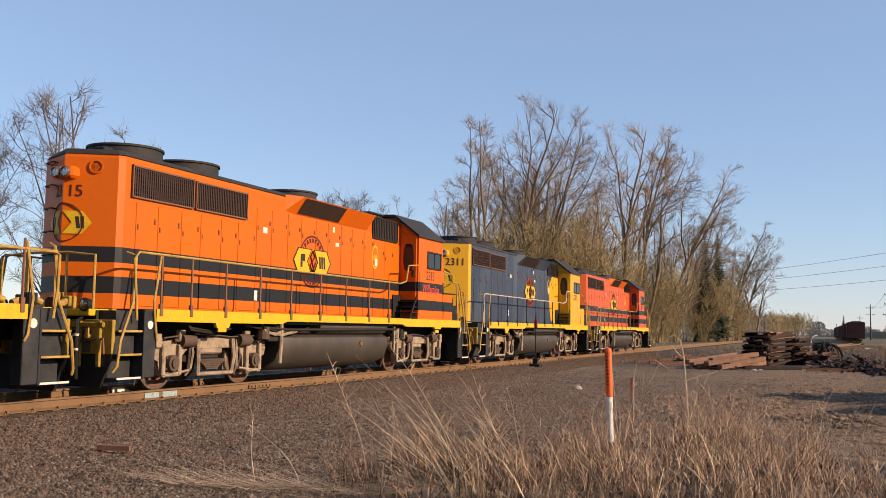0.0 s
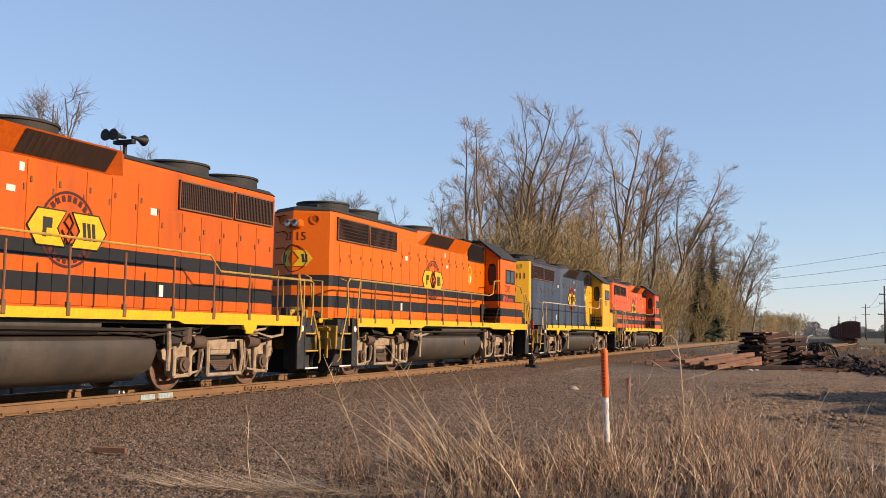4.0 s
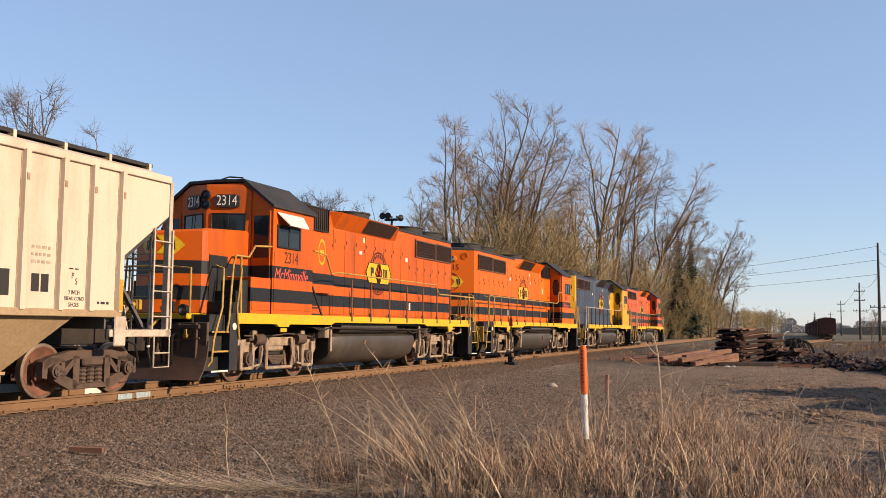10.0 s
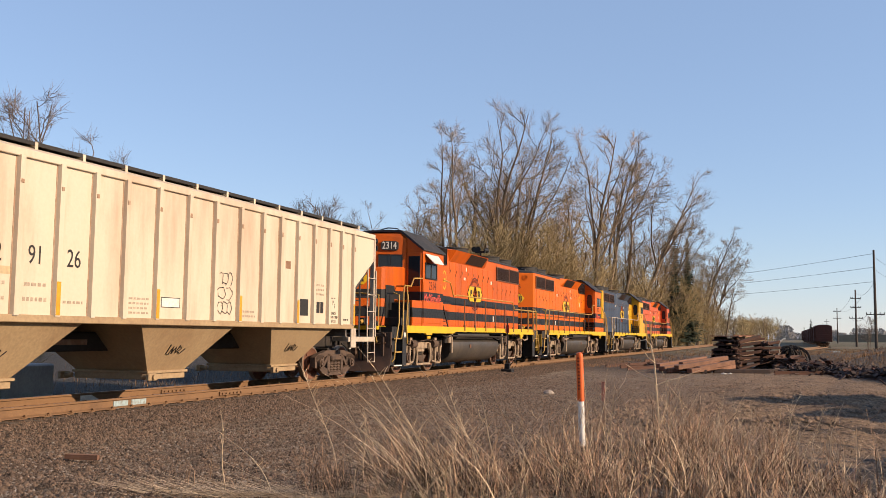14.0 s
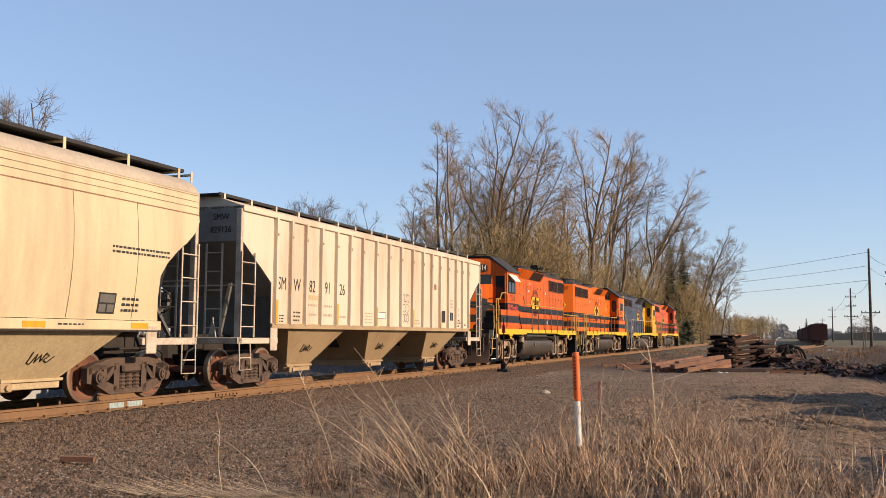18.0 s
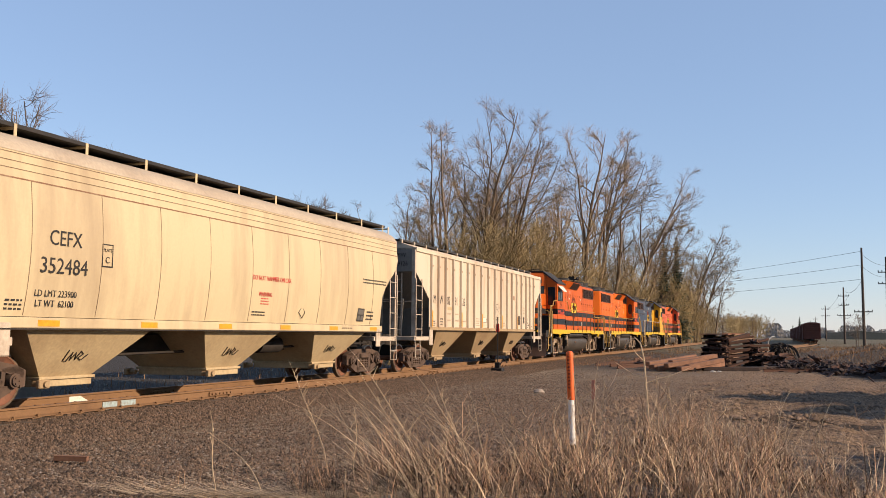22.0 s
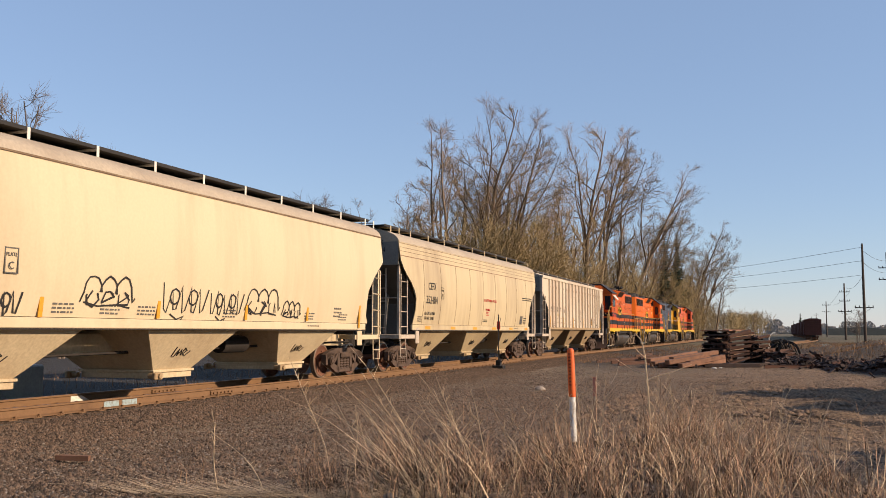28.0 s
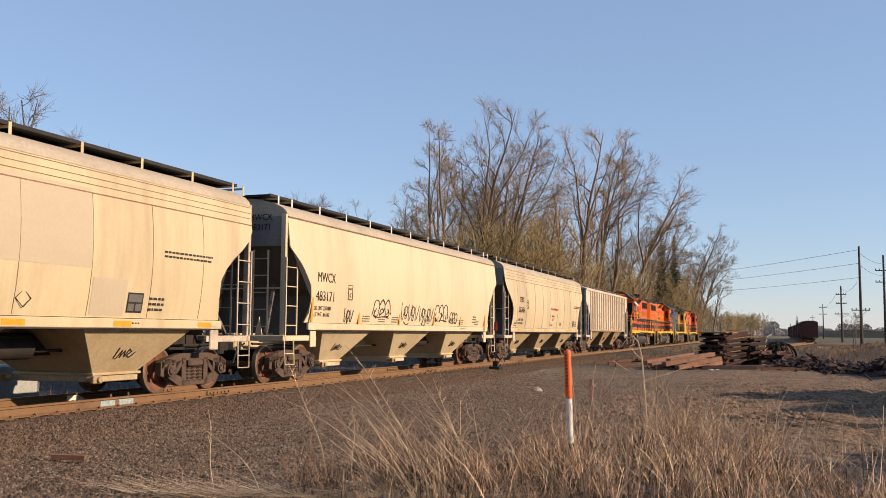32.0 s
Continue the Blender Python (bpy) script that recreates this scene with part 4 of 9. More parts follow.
        for xx in (-0.45, 0.45):
            sp.cyl((xx, 12.1, 4.4), (xx, 12.1, 4.55), 0.03, 6).cyl((xx, 12.8, 4.4), (xx, 12.8, 4.55), 0.03, 6)
        part("spark_arrestor", sp, "black", T)
        hn = Shape().tube([(0.3, 1.35, 4.40), (0.3, 1.40, 4.46), (-0.1, 2.0, 4.60), (-0.4, 2.6, 4.62)], 0.03, 6).box(0.18, 0.42, 1.25, 1.5, 4.36, 4.47, 0.02)
        part("bell_bracket", hn, "black", T)
    # hood-end headlight, class lights, grab irons, number
    others = set(T.children)
    hl = Shape().box(-0.22, 0.24, 0.66, 1.0, 3.80, 4.02, 0.05)
    ho = part("headlight_box", hl, endp, T)
    for xx in (-0.10, 0.12):
        part("headlight", Shape().lathe([(0.10, 0.0), (0.10, -0.05), (0.085, -0.06), (0.085, -0.03), (0.0, -0.02)], (xx, 0.66, 3.91), "y", 16), "lamp_glass", ho, "round sealed-beam headlight", smooth=True)
    slope = math.atan2(0.43, 0.84)
    for e in (-1, 1):
        m = Matrix.Translation((e * 0.50, 0.985, 4.03)) @ Matrix.Rotation(e * slope, 4, "Z") @ Matrix.Rotation(radians(90), 4, "X")
        ring = Shape().lathe([(0.10, 0.0), (0.10, 0.02), (0.125, 0.02), (0.125, 0.0)], (0, 0, 0), "z", 20)
        ro = part("class_light", ring, endp, T)
        ro.data.transform(m)
        whole = scheme == "blue"
        lettering(number if whole else (number[2:] if e > 0 else number[:2]), 0.36 if whole else 0.30, Matrix.Translation((e * 0.44, 0.940, 3.60) if whole else (e * 0.185, 0.825, 3.58)) @ Matrix.Rotation(e * slope, 4, "Z") @ Matrix.Rotation(radians(90), 4, "X"),
                  "letter_dark_red", T, "end_number")
        badge = Shape()
        face = lambda a, b: (e * 0.82 * a, 0.732 + 0.82 * a * 0.512 - 0.012, 3.02 + 0.82 * b)
        badge.add([face(0.02, 0.25), face(0.40, 0.25), face(0.58, 0.0), face(0.40, -0.25), face(0.02, -0.25), face(0.20, 0.0)], [(0, 1, 2, 3, 4, 5)])
        part("end_badge", badge, "sill_yellow", T, "yellow emblem badge")
        fig = Shape().add([(x, y - 0.004, z) for x, y, z in (face(0.26, 0.13), face(0.33, 0.13), face(0.37, -0.13), face(0.30, -0.13))], [(0, 1, 2, 3)])
        fig.add([(x, y - 0.004, z) for x, y, z in (face(0.36, 0.13), face(0.43, 0.13), face(0.44, -0.13), face(0.38, -0.13))], [(0, 1, 2, 3)])
        part("emblem_figure", fig, "letter_black", T)
        arc = Shape().tube([(face(0.42 * math.sin(a), 0.42 * math.cos(a))[0], face(0.42 * math.sin(a), 0)[1] - 0.002, 3.02 + 0.82 * 0.42 * math.cos(a)) for a in [k * math.pi / 12 for k in range(13)]], 0.012, 4)
        part("emblem_ring", arc, "letter_dark_red", T)
    for k in range(5):
        zz = 2.45 + 0.42 * k
        gi = Shape().tube([(-0.30, 0.90, zz), (-0.32, 0.78, zz), (-0.62, 0.93, zz), (-0.62, 1.03, zz)], 0.014, 5)
        part("grab_iron", gi, "black", T)
    for q in T.children:
        if q not in others:
            q.location.y += back
    # cab
    cab = Shape().prism([(-1.50, 1.50), (1.50, 1.50), (1.50, 3.93), (0.72, 4.52), (-0.72, 4.52), (-1.50, 3.93)], "y", 13.25, 15.15)
    for e in (-1, 1):
        cab.loft([[(e * 0.93, 15.14, 1.5), (e * 0.93, 15.14, 4.34), (e * 0.72, 15.14, 4.48), (0, 15.14, 4.48), (0, 15.14, 1.5)],
                  [(e * 0.93, 15.18, 1.5), (e * 0.93, 15.18, 4.30), (e * 0.70, 15.26, 4.45), (0, 15.58, 4.45), (0, 15.58, 1.5)]])
    part("cab", cab, cabp, T)
    rf = Shape()
    for e in (-1, 1):
        rf.prism([(e * 1.56, 3.92), (e * 1.54, 3.98), (e * 0.74, 4.60), (e * 0.0, 4.62), (e * 0.0, 4.55), (e * 0.72, 4.53), (e * 1.50, 3.93)], "y", 13.15, 15.22)
    part("cab_roof", rf, "roof_grey", T, "dark grey sloped cab roof")
    for s in (-1, 1):
        wf = Shape()
        for a0, a1, c0, c1 in ((13.90, 14.98, 3.02, 3.07), (13.90, 14.98, 3.50, 3.55), (13.90, 13.95, 3.02, 3.55), (14.93, 14.98, 3.02, 3.55), (14.42, 14.46, 3.05, 3.52)):
            wf.box(s * 1.49, s * 1.53, a0, a1, c0, c1, 0.008)
        w = part("cab_window", wf, "black", T, "sliding cab side window")
        part("pane", Shape().box(s * 1.495, s * 1.512, 13.94, 14.94, 3.06, 3.51), "glass", w)
        part("armrest_panel", Shape().box(s * 1.502, s * 1.512, 13.32, 15.08, 1.60, 2.92, 0.004), cabp, T)
        # rear cab door with its window, in the wall beside the hood
        dr = Shape().box(s * 0.93, s * 1.44, 13.215, 13.26, 1.98, 3.98, 0.01)
        d = part("cab_door", dr, cabp, T)
        win = Shape()
        win.prism([(s * (1.185 + 0.17 * math.cos(a) * 1.0), 3.32 + 0.40 * max(-1, min(1, 1.25 * math.sin(a)))) for a in [2 * math.pi * k / 16 for k in range(16)]], "y", 13.205, 13.222)
        part("door_window", win, "glass", d)
        part("door_latch", Shape().box(s * 1.30, s * 1.38, 13.18, 13.22, 2.75, 2.95, 0.008), "black", d)
        # black steps up to the door
        for k in range(4):
            zz = 1.52 + 0.16 * k
            part("cab_step", Shape().box(s * 0.94, s * 1.49, 12.72 + 0.11 * k, 13.22, zz, zz + 0.03, 0.006), "black", T)
        part("step_stringer", Shape().prism([(12.66, 1.5), (12.72, 1.5), (13.2, 2.14), (13.2, 2.22)], "x", s * 1.47, s * 1.5), "black", T)
        part("step_back", Shape().box(s * 0.93, s * 0.95, 12.7, 13.24, 1.5, 2.2), "black", T)
        # front door and window in the nose-side wall
        dr = Shape().box(s * 0.97, s * 1.44, 15.14, 15.18, 2.1, 3.85, 0.01)
        d = part("cab_door", dr, cabp, T)
        part("door_window", Shape().box(s * 1.01, s * 1.41, 15.175, 15.19, 2.78, 3.74, 0.03), "glass", d)
        for a, b in ((0.12, 0.82),):
            fy = lambda q: 15.58 - q * 0.43
            g = Shape().add([(s * a, fy(a) + 0.012, 3.30), (s * b, fy(b) + 0.012, 3.30), (s * b, fy(b) + 0.012, 3.78), (s * a, fy(a) + 0.012, 3.78)], [(0, 1, 2, 3)])
            gw = part("windshield", g, "glass", T, "dark cab windshield")
            part("windshield_frame", Shape().tube([(s * a, fy(a) + 0.016, 3.30), (s * b, fy(b) + 0.016, 3.30), (s * b, fy(b) + 0.016, 3.78), (s * a, fy(a) + 0.016, 3.78), (s * a, fy(a) + 0.016, 3.30)], 0.018, 4), "black", gw)
            part("wiper", Shape().tube([(s * (a + b) / 2, fy((a + b) / 2) + 0.05, 3.80), (s * ((a + b) / 2 + 0.03), fy((a + b) / 2) + 0.04, 3.42)], 0.01, 4), "black", gw)
        nb = Shape()
        fy = lambda q: 15.58 - q * 0.43
        nb.loft([[(s * q, fy(q) + o, z) for q, z in ((0.20, 3.97), (0.26, 3.92), (0.64, 3.92), (0.70, 3.97), (0.70, 4.17), (0.64, 4.22), (0.26, 4.22), (0.20, 4.17))] for o in (0.0, 0.06)])
        nbo = part("number_board", nb, "letter_black", T, "black illuminated number board")
        nm = Matrix.Translation((s * 0.45, fy(0.45) + 0.066, 4.07)) @ Matrix.Rotation(radians(180) - s * math.atan(0.43), 4, "Z") @ Matrix.Rotation(radians(90), 4, "X")
        lettering(number, 0.33, nm, "white", nbo, "board_number", width=0.72)
        # floor-level box and steps beside the nose
        bx = Shape().box(s * 0.88, s * 1.50, 15.2, 16.02, 1.50, 2.30, 0.012)
        part("battery_box", bx, cabp, T)
        lid = Shape().box(s * 1.50, s * 1.512, 15.26, 15.98, 1.58, 1.98, 0.004)
        part("battery_door", lid, cabp, T)
        for k, (ya, yb, zb) in enumerate(((16.04, 16.26, 2.22), (16.26, 16.5, 1.98), (16.5, 16.74, 1.74))):
            part("inner_step", Shape().box(s * 0.90, s * 1.44, ya, yb, 1.5, zb, 0.01), "black", T)
        part("step_recess", Shape().box(s * 0.892, s * 0.905, 16.04, 16.72, 1.5, 2.74), "black", T)
        if number == "2314":
            awn = Shape().loft([[(s * 1.53, 13.82, 3.80), (s * 1.53, 15.0, 3.80), (s * 1.53, 15.0, 3.83), (s * 1.53, 13.82, 3.83)],
                                [(s * 1.78, 13.98, 3.52), (s * 1.78, 14.86, 3.52), (s * 1.78, 14.86, 3.55), (s * 1.78, 13.98, 3.55)]])
            part("window_awning", awn, "white", T, "cream folding window awning")
        mid = 14.32 if number == "2314" else 14.14
        lettering(number, 0.38, on_side(s * 1.514, mid, 2.80, s), ink, T, "cab_number", width=0.85)
        if town:
            lettering(town, 0.40, on_side(s * 1.516, mid, 2.40, s), "letter_pink", T, "town_name", shear=0.35, width=0.82, label="pale red script town name")
    for zz in (4.20, 3.98):
        hd = part("headlight", Shape().lathe([(0.085, 0.0), (0.115, 0.03), (0.115, 0.09), (0.09, 0.09), (0.085, 0.05), (0.0, 0.045)], (0, 15.56, zz), "y", 16), "black", T, smooth=True)
        part("lamp_lens", Shape().lathe([(0.085, 0.062), (0.0, 0.075)], (0, 15.56, zz), "y", 16), "glass", hd)
    # short hood
    w = 0.89
    nose = Shape()
    base = [(-w, 15.1), (w, 15.1), (w, 16.78), (w - 0.06, 16.90), (0.0, 17.36), (-w + 0.06, 16.90), (-w, 16.78)]
    top = [3.40, 3.40, 3.30, 3.28, 3.22, 3.28, 3.30]
    nose.loft([[(x, y, 1.5) for x, y in base], [(x, y, t - 0.05) for (x, y), t in zip(base, top)], [(x * 0.95, y - 0.03, t) for (x, y), t in zip(base, top)]])
    part("short_hood", nose, endp, T)
    for e in (-1, 1):
        face = lambda a, b: (e * a, 17.368 - a * 0.55 + 0.012, 2.92 + b)
        badge = Shape().add([face(0.02, 0.19), face(0.36, 0.19), face(0.54, 0.0), face(0.36, -0.19), face(0.02, -0.19), face(0.16, 0.0)], [(0, 1, 2, 3, 4, 5)])
        part("nose_badge", badge, "sill_yellow", T, "yellow emblem badge")
        fig = Shape().add([(x, y + 0.004, z) for x, y, z in (face(0.20, 0.10), face(0.26, 0.10), face(0.30, -0.10), face(0.24, -0.10))], [(0, 1, 2, 3)])
        fig.add([(x, y + 0.004, z) for x, y, z in (face(0.29, 0.10), face(0.35, 0.10), face(0.37, -0.10), face(0.31, -0.10))], [(0, 1, 2, 3)])
        part("emblem_figure", fig, "letter_black", T)
    ant = Shape().tube([(-0.5, 14.8, 4.6), (-0.5, 14.9, 4.68), (-0.2, 15.0, 4.70), (0.1, 14.9, 4.66), (0.1, 14.8, 4.6)], 0.02, 5)
    part("roof_bracket", ant, "black", T)
    # walkway railings
    posts = [1.6, 2.47, 3.57, 4.8, 6.05, 7.36, 8.66, 9.94, 11.14]
    for s in (-1, 1):
        h = high_rail
        pts = [(s * 1.55, 0.98, 1.30), (s * 1.56, 0.92, 1.75), (s * 1.55, 0.86, h - 0.12), (s * 1.55, 0.98, h), (s * 1.55, 6.0, h), (s * 1.55, 11.9, h)]
        if number == "2314":
            pts = [(s * 1.55, 0.98, 1.30), (s * 1.56, 0.92, 1.75), (s * 1.55, 0.9, h - 0.2), (s * 1.55, 1.0, h - 0.15), (s * 1.55, 4.6, h - 0.15), (s * 1.55, 4.95, h + 0.14), (s * 1.55, 12.0, h + 0.14)]
        pts += [(s * 1.54, 12.3, h + 0.08), (s * 1.50, 12.55, h + 0.55), (s * 1.50, 13.2, h + 0.6)]
        handrail(T, pts, posts, h, s * 1.55, 1.48, "rail_yellow" if scheme != "blue" else "end_post", "brown_rail" if scheme != "blue" else "black")
        pts = [(s * 1.55, 16.98, 1.10), (s * 1.58, 16.95, 1.35), (s * 1.55, 16.86, 1.9), (s * 1.50, 16.72, 2.50), (s * 1.48, 16.6, 2.72), (s * 1.48, 16.1, 2.72), (s * 1.48, 15.85, 2.98), (s * 1.50, 15.2, 3.02)]
        part("handrail", Shape().tube(pts, 0.024, 6), "rail_yellow", T, smooth=True)
        part("rail_post", Shape().cyl((s * 1.53, 16.44, 1.5), (s * 1.48, 16.4, 2.72), 0.024, 7), "rail_yellow", T)
    end_steps(T, 1.18, -1, "pilot_yellow")
    end_steps(T, 16.85, 1)
    rnd = random.Random(len(town) + int(number))
    for s in (-1, 1):
        for k in range(5):
            ya = rnd.choice((1.9, 2.6, 4.9, 5.2, 12.0, 12.4, 15.4))
            yb = ya + rnd.uniform(0.7, 1.6)
            za = rnd.uniform(1.02, 1.24)
            part("air_pipe", Shape().tube([(s * 1.36, ya, 1.28), (s * 1.4, ya + 0.1, za), (s * 1.4, (ya + yb) / 2, za - 0.06), (s * 1.38, yb - 0.1, za + 0.03), (s * 1.2, yb, za)], 0.02 + 0.012 * (k % 2), 5), "truck_dust" if k % 2 else "under_dark", T, smooth=True)
        for yy, w, mt in ((5.35, 0.2, "truck_brown"), (12.15, 0.16, "truck_dust"), (12.5, 0.12, "under_dark")):
            part("valve_box", Shape().cyl((s * 1.3, yy, 0.95), (s * 1.3, yy, 1.22), w * 0.7, 10), mt, T)
        part("drain_pipe", Shape().tube([(s * 1.38, 5.95, 1.3), (s * 1.4, 5.93, 0.9), (s * 1.38, 5.92, 0.42)], 0.045, 8), "truck_dust", T, smooth=True)
    # fuel tank and reservoirs
    prof = [(-1.05, 1.12), (-1.32, 0.98), (-1.36, 0.78), (-1.22, 0.45), (-0.85, 0.24), (0.85, 0.24), (1.22, 0.45), (1.36, 0.78), (1.32, 0.98), (1.05, 1.12)]
    tk = Shape().loft([[(x * k, y, 0.68 + (z - 0.68) * k) for x, z in prof] for y, k in ((6.1, 0.93), (6.25, 1.0), (11.55, 1.0), (11.7, 0.93))])
    part("fuel_tank", tk, "tank", T, "grimy dark fuel tank", smooth=True)
    for s in (-1, 1):
        part("air_reservoir", Shape().cyl((s * 1.22, 7.7, 1.24), (s * 1.22, 11.4, 1.24), 0.17, 16), "tank", T, smooth=True)
        part("filler_cap", Shape().lathe([(0.07, 0.0), (0.07, s * 0.03), (0.0, s * 0.035)], (s * 1.35, 9.9, 0.82), "x", 14), "brown_rail", T)
        part("equipment_box", Shape().box(s * 0.9, s * 1.35, 5.5, 6.0, 0.9, 1.25, 0.02), "under_dark", T)
        part("tank_strap", Shape().box(s * 1.3, s * 1.38, 11.9, 11.98, 0.6, 1.28, 0.01), "truck_dust", T)
    sets = loco_truck(T, 3.835) + loco_truck(T, 14.198)
    return T, sets


def freight_truck(parent, yc):
    for s in (-1, 1):
        f = Shape()
        # a frame with two side openings and a spring window: outer bars
        bars = [[(-1.12, 0.62), (-0.98, 0.70), (-0.5, 0.79), (0.5, 0.79), (0.98, 0.70), (1.12, 0.62), (1.12, 0.50), (0.5, 0.65), (-0.5, 0.65), (-1.12, 0.50)],
                [(-1.0, 0.38), (-0.66, 0.38), (-0.36, 0.27), (-0.36, 0.12), (-0.55, 0.14), (-0.85, 0.28)], [(1.0, 0.38), (0.66, 0.38), (0.36, 0.27), (0.36, 0.12), (0.55, 0.14), (0.85, 0.28)],
                [(-0.45, 0.14), (0.45, 0.14), (0.45, 0.23), (-0.45, 0.23)], [(-0.46, 0.2), (-0.31, 0.2), (-0.31, 0.7), (-0.46, 0.7)], [(0.31, 0.2), (0.46, 0.2), (0.46, 0.7), (0.31, 0.7)],
                [(-1.16, 0.36), (-1.05, 0.34), (-1.04, 0.56), (-0.74, 0.60), (-0.72, 0.36), (-0.64, 0.36), (-0.66, 0.66), (-1.0, 0.69), (-1.16, 0.62)], [(1.16, 0.36), (1.05, 0.34), (1.04, 0.56), (0.74, 0.60), (0.72, 0.36), (0.64, 0.36), (0.66, 0.66), (1.0, 0.69), (1.16, 0.62)],
                [(-0.70, 0.44), (-0.62, 0.38), (-0.40, 0.60), (-0.44, 0.68)], [(0.70, 0.44), (0.62, 0.38), (0.40, 0.60), (0.44, 0.68)]]
        for b in bars:
            f.prism([(yc + a, z) for a, z in b], "x", s * 0.94, s * 1.08)
        fr = part("truck_frame", f, "truck_brown", parent, "rusty cast truck side frame")
        sp = Shape()
        for k in (-0.2, 0.0, 0.2):
            sp.lathe([(0.07 if i % 2 else 0.092, 0.235 + 0.034 * i) for i in range(9)], (s * 1.02, yc + k, 0), "z", 10)
        part("spring", sp, "truck_brown", fr)
        part("bolster_end", Shape().box(s * 0.92, s * 1.12, yc - 0.26, yc + 0.26, 0.52, 0.66, 0.03), "truck_brown", fr)
        for e in (-1, 1):
            y = yc + e * 0.889
            j = Shape().cyl((s * 1.0, y, 0.46), (s * 1.14, y, 0.46), 0.12, 14).cyl((s * 1.13, y, 0.46), (s * 1.17, y, 0.46), 0.085, 12)
            for k in range(3):
                a = k * 2.09
                j.cyl((s * 1.165, y + 0.05 * math.cos(a), 0.46 + 0.05 * math.sin(a)), (s * 1.185, y + 0.05 * math.cos(a), 0.46 + 0.05 * math.sin(a)), 0.016, 6)
            part("bearing_cap", j, "truck_brown", fr, smooth=True)
    b = Shape().box(-0.95, 0.95, yc - 0.2, yc + 0.2, 0.5, 0.85, 0.03)
    b.box(-0.62, 0.62, yc - 0.55, yc - 0.45, 0.36, 0.5).box(-0.62, 0.62, yc + 0.45, yc + 0.55, 0.36, 0.5)
    part("truck_bolster", b, "under_dark", parent)
    return [wheelset(parent, yc + e * 0.889, 0.457) for e in (-1, 1)]


def bars_text(parent, x, y, z, w, h, side, rows=3, material="letter_black", name="stencil_line"):
    """Small writing that cannot be read: plain bars of its size."""
    s = Shape()
    rnd = random.Random(int(y * 100 + z * 1000))
    for r in range(rows):
        zz = z + h / 2 - (r + 0.5) * h / rows
        a = y - w / 2
        while a < y + w / 2 - 0.02:
            b = min(a + rnd.uniform(0.04, 0.11), y + w / 2)
            q = x(zz) if callable(x) else x
            s.box(q - side * 0.02, q + side * 0.002, a, b, zz - h / rows * 0.22, zz + h / rows * 0.22)
            a = b + 0.035
    return tagged(part(name, s, material, parent), kind="stuff")


def ladder(parent, x0, x1, y, z0, z1, rungs, material, along="x", r=0.013):
    s = Shape()
    for q in (x0, x1):
        if along == "x":
            s.box(q - 0.02, q + 0.02, y - 0.015, y + 0.015, z0, z1, 0.004)
        else:
            s.box(y - 0.015, y + 0.015, q - 0.02, q + 0.02, z0, z1, 0.004)
    lad = part("ladder", s, material, parent, "steel ladder of stiles and rungs")
    for k in range(rungs):
        zz = z0 + (k + 0.5) * (z1 - z0) / rungs
        a, b = ((x0, y, zz), (x1, y, zz)) if along == "x" else ((y, x0, zz), (y, x1, zz))
        part("rung", Shape().cyl(a, b, r, 6), material, lad)
    return lad


def bay(parent, yc, half_top, z_top, xt, paint, half_bot=0.58, z_bot=0.47, xb=0.85):
    """One discharge hopper: an inverted pyramid with its gate, outlet and operating shaft."""
    s = Shape().loft([[(-xt, yc - half_top, z_top), (xt, yc - half_top, z_top), (xt, yc + half_top, z_top), (-xt, yc + half_top, z_top)],
                      [(-xb, yc - half_bot, z_bot), (xb, yc - half_bot, z_bot), (xb, yc + half_bot, z_bot), (-xb, yc + half_bot, z_bot)]])
    h = part("discharge_hopper", s, paint, parent, "tan stained discharge hopper")
    fl = Shape().box(-xb - 0.06, xb + 0.06, yc - half_bot - 0.06, yc + half_bot + 0.06, z_bot - 0.04, z_bot + 0.01, 0.006)
    part("outlet_flange", fl, paint, h)
    g = Shape().box(-xb - 0.02, xb + 0.02, yc - half_bot - 0.02, yc + half_bot + 0.02, z_bot - 0.16, z_bot - 0.04, 0.01)
    part("outlet_gate", g, paint, h)
    for e in (-1, 1):
        k = Shape().cyl((e * (xb + 0.0), yc - half_bot - 0.12, z_bot - 0.1), (e * (xb + 0.28), yc - half_bot - 0.12, z_bot - 0.1), 0.05, 8)
        k.box(e * (xb + 0.16), e * (xb + 0.24), yc - half_bot - 0.25, yc - half_bot, z_bot - 0.17, z_bot - 0.03, 0.015)
        part("gate_shaft", k, "tan_hopper", h)
        q = 0.55
        cx, cy, cz = e * (xt + (xb - xt) * q), yc - 0.05, z_top + (z_bot - z_top) * q
        fr = Shape()
        tx = (xb - xt) / (z_bot - z_top)
        word = [(-0.26, 0.10), (-0.28, -0.08), (-0.20, -0.10), (-0.14, 0.06), (-0.12, -0.08), (-0.05, 0.05), (0.0, -0.07), (0.05, 0.08), (0.14, 0.03), (0.06, -0.04), (0.16, -0.08), (0.26, 0.02)]
        fr.tube([(cx + e * (tx * b + 0.012), cy + a, cz + b) for a, b in word], 0.011, 4)
        part("door_stencil", fr, "under_dark", h, "faded dark stencil scrawl")
    return h


def graffiti(parent, x, strokes, side, r=0.028, bulge=None):
    for pts in strokes:
        s = Shape().tube([((x if bulge is None else bulge(b)) + side * 0.003, a, b) for a, b in pts], r, 4)
        s.v = [((x if bulge is None else bulge(zz)) + side * (0.004 + 0.12 * (xx - (x if bulge is None else bulge(zz)))), yy, zz) for xx, yy, zz in s.v]
        part("spray_stroke", s, "letter_black", parent)


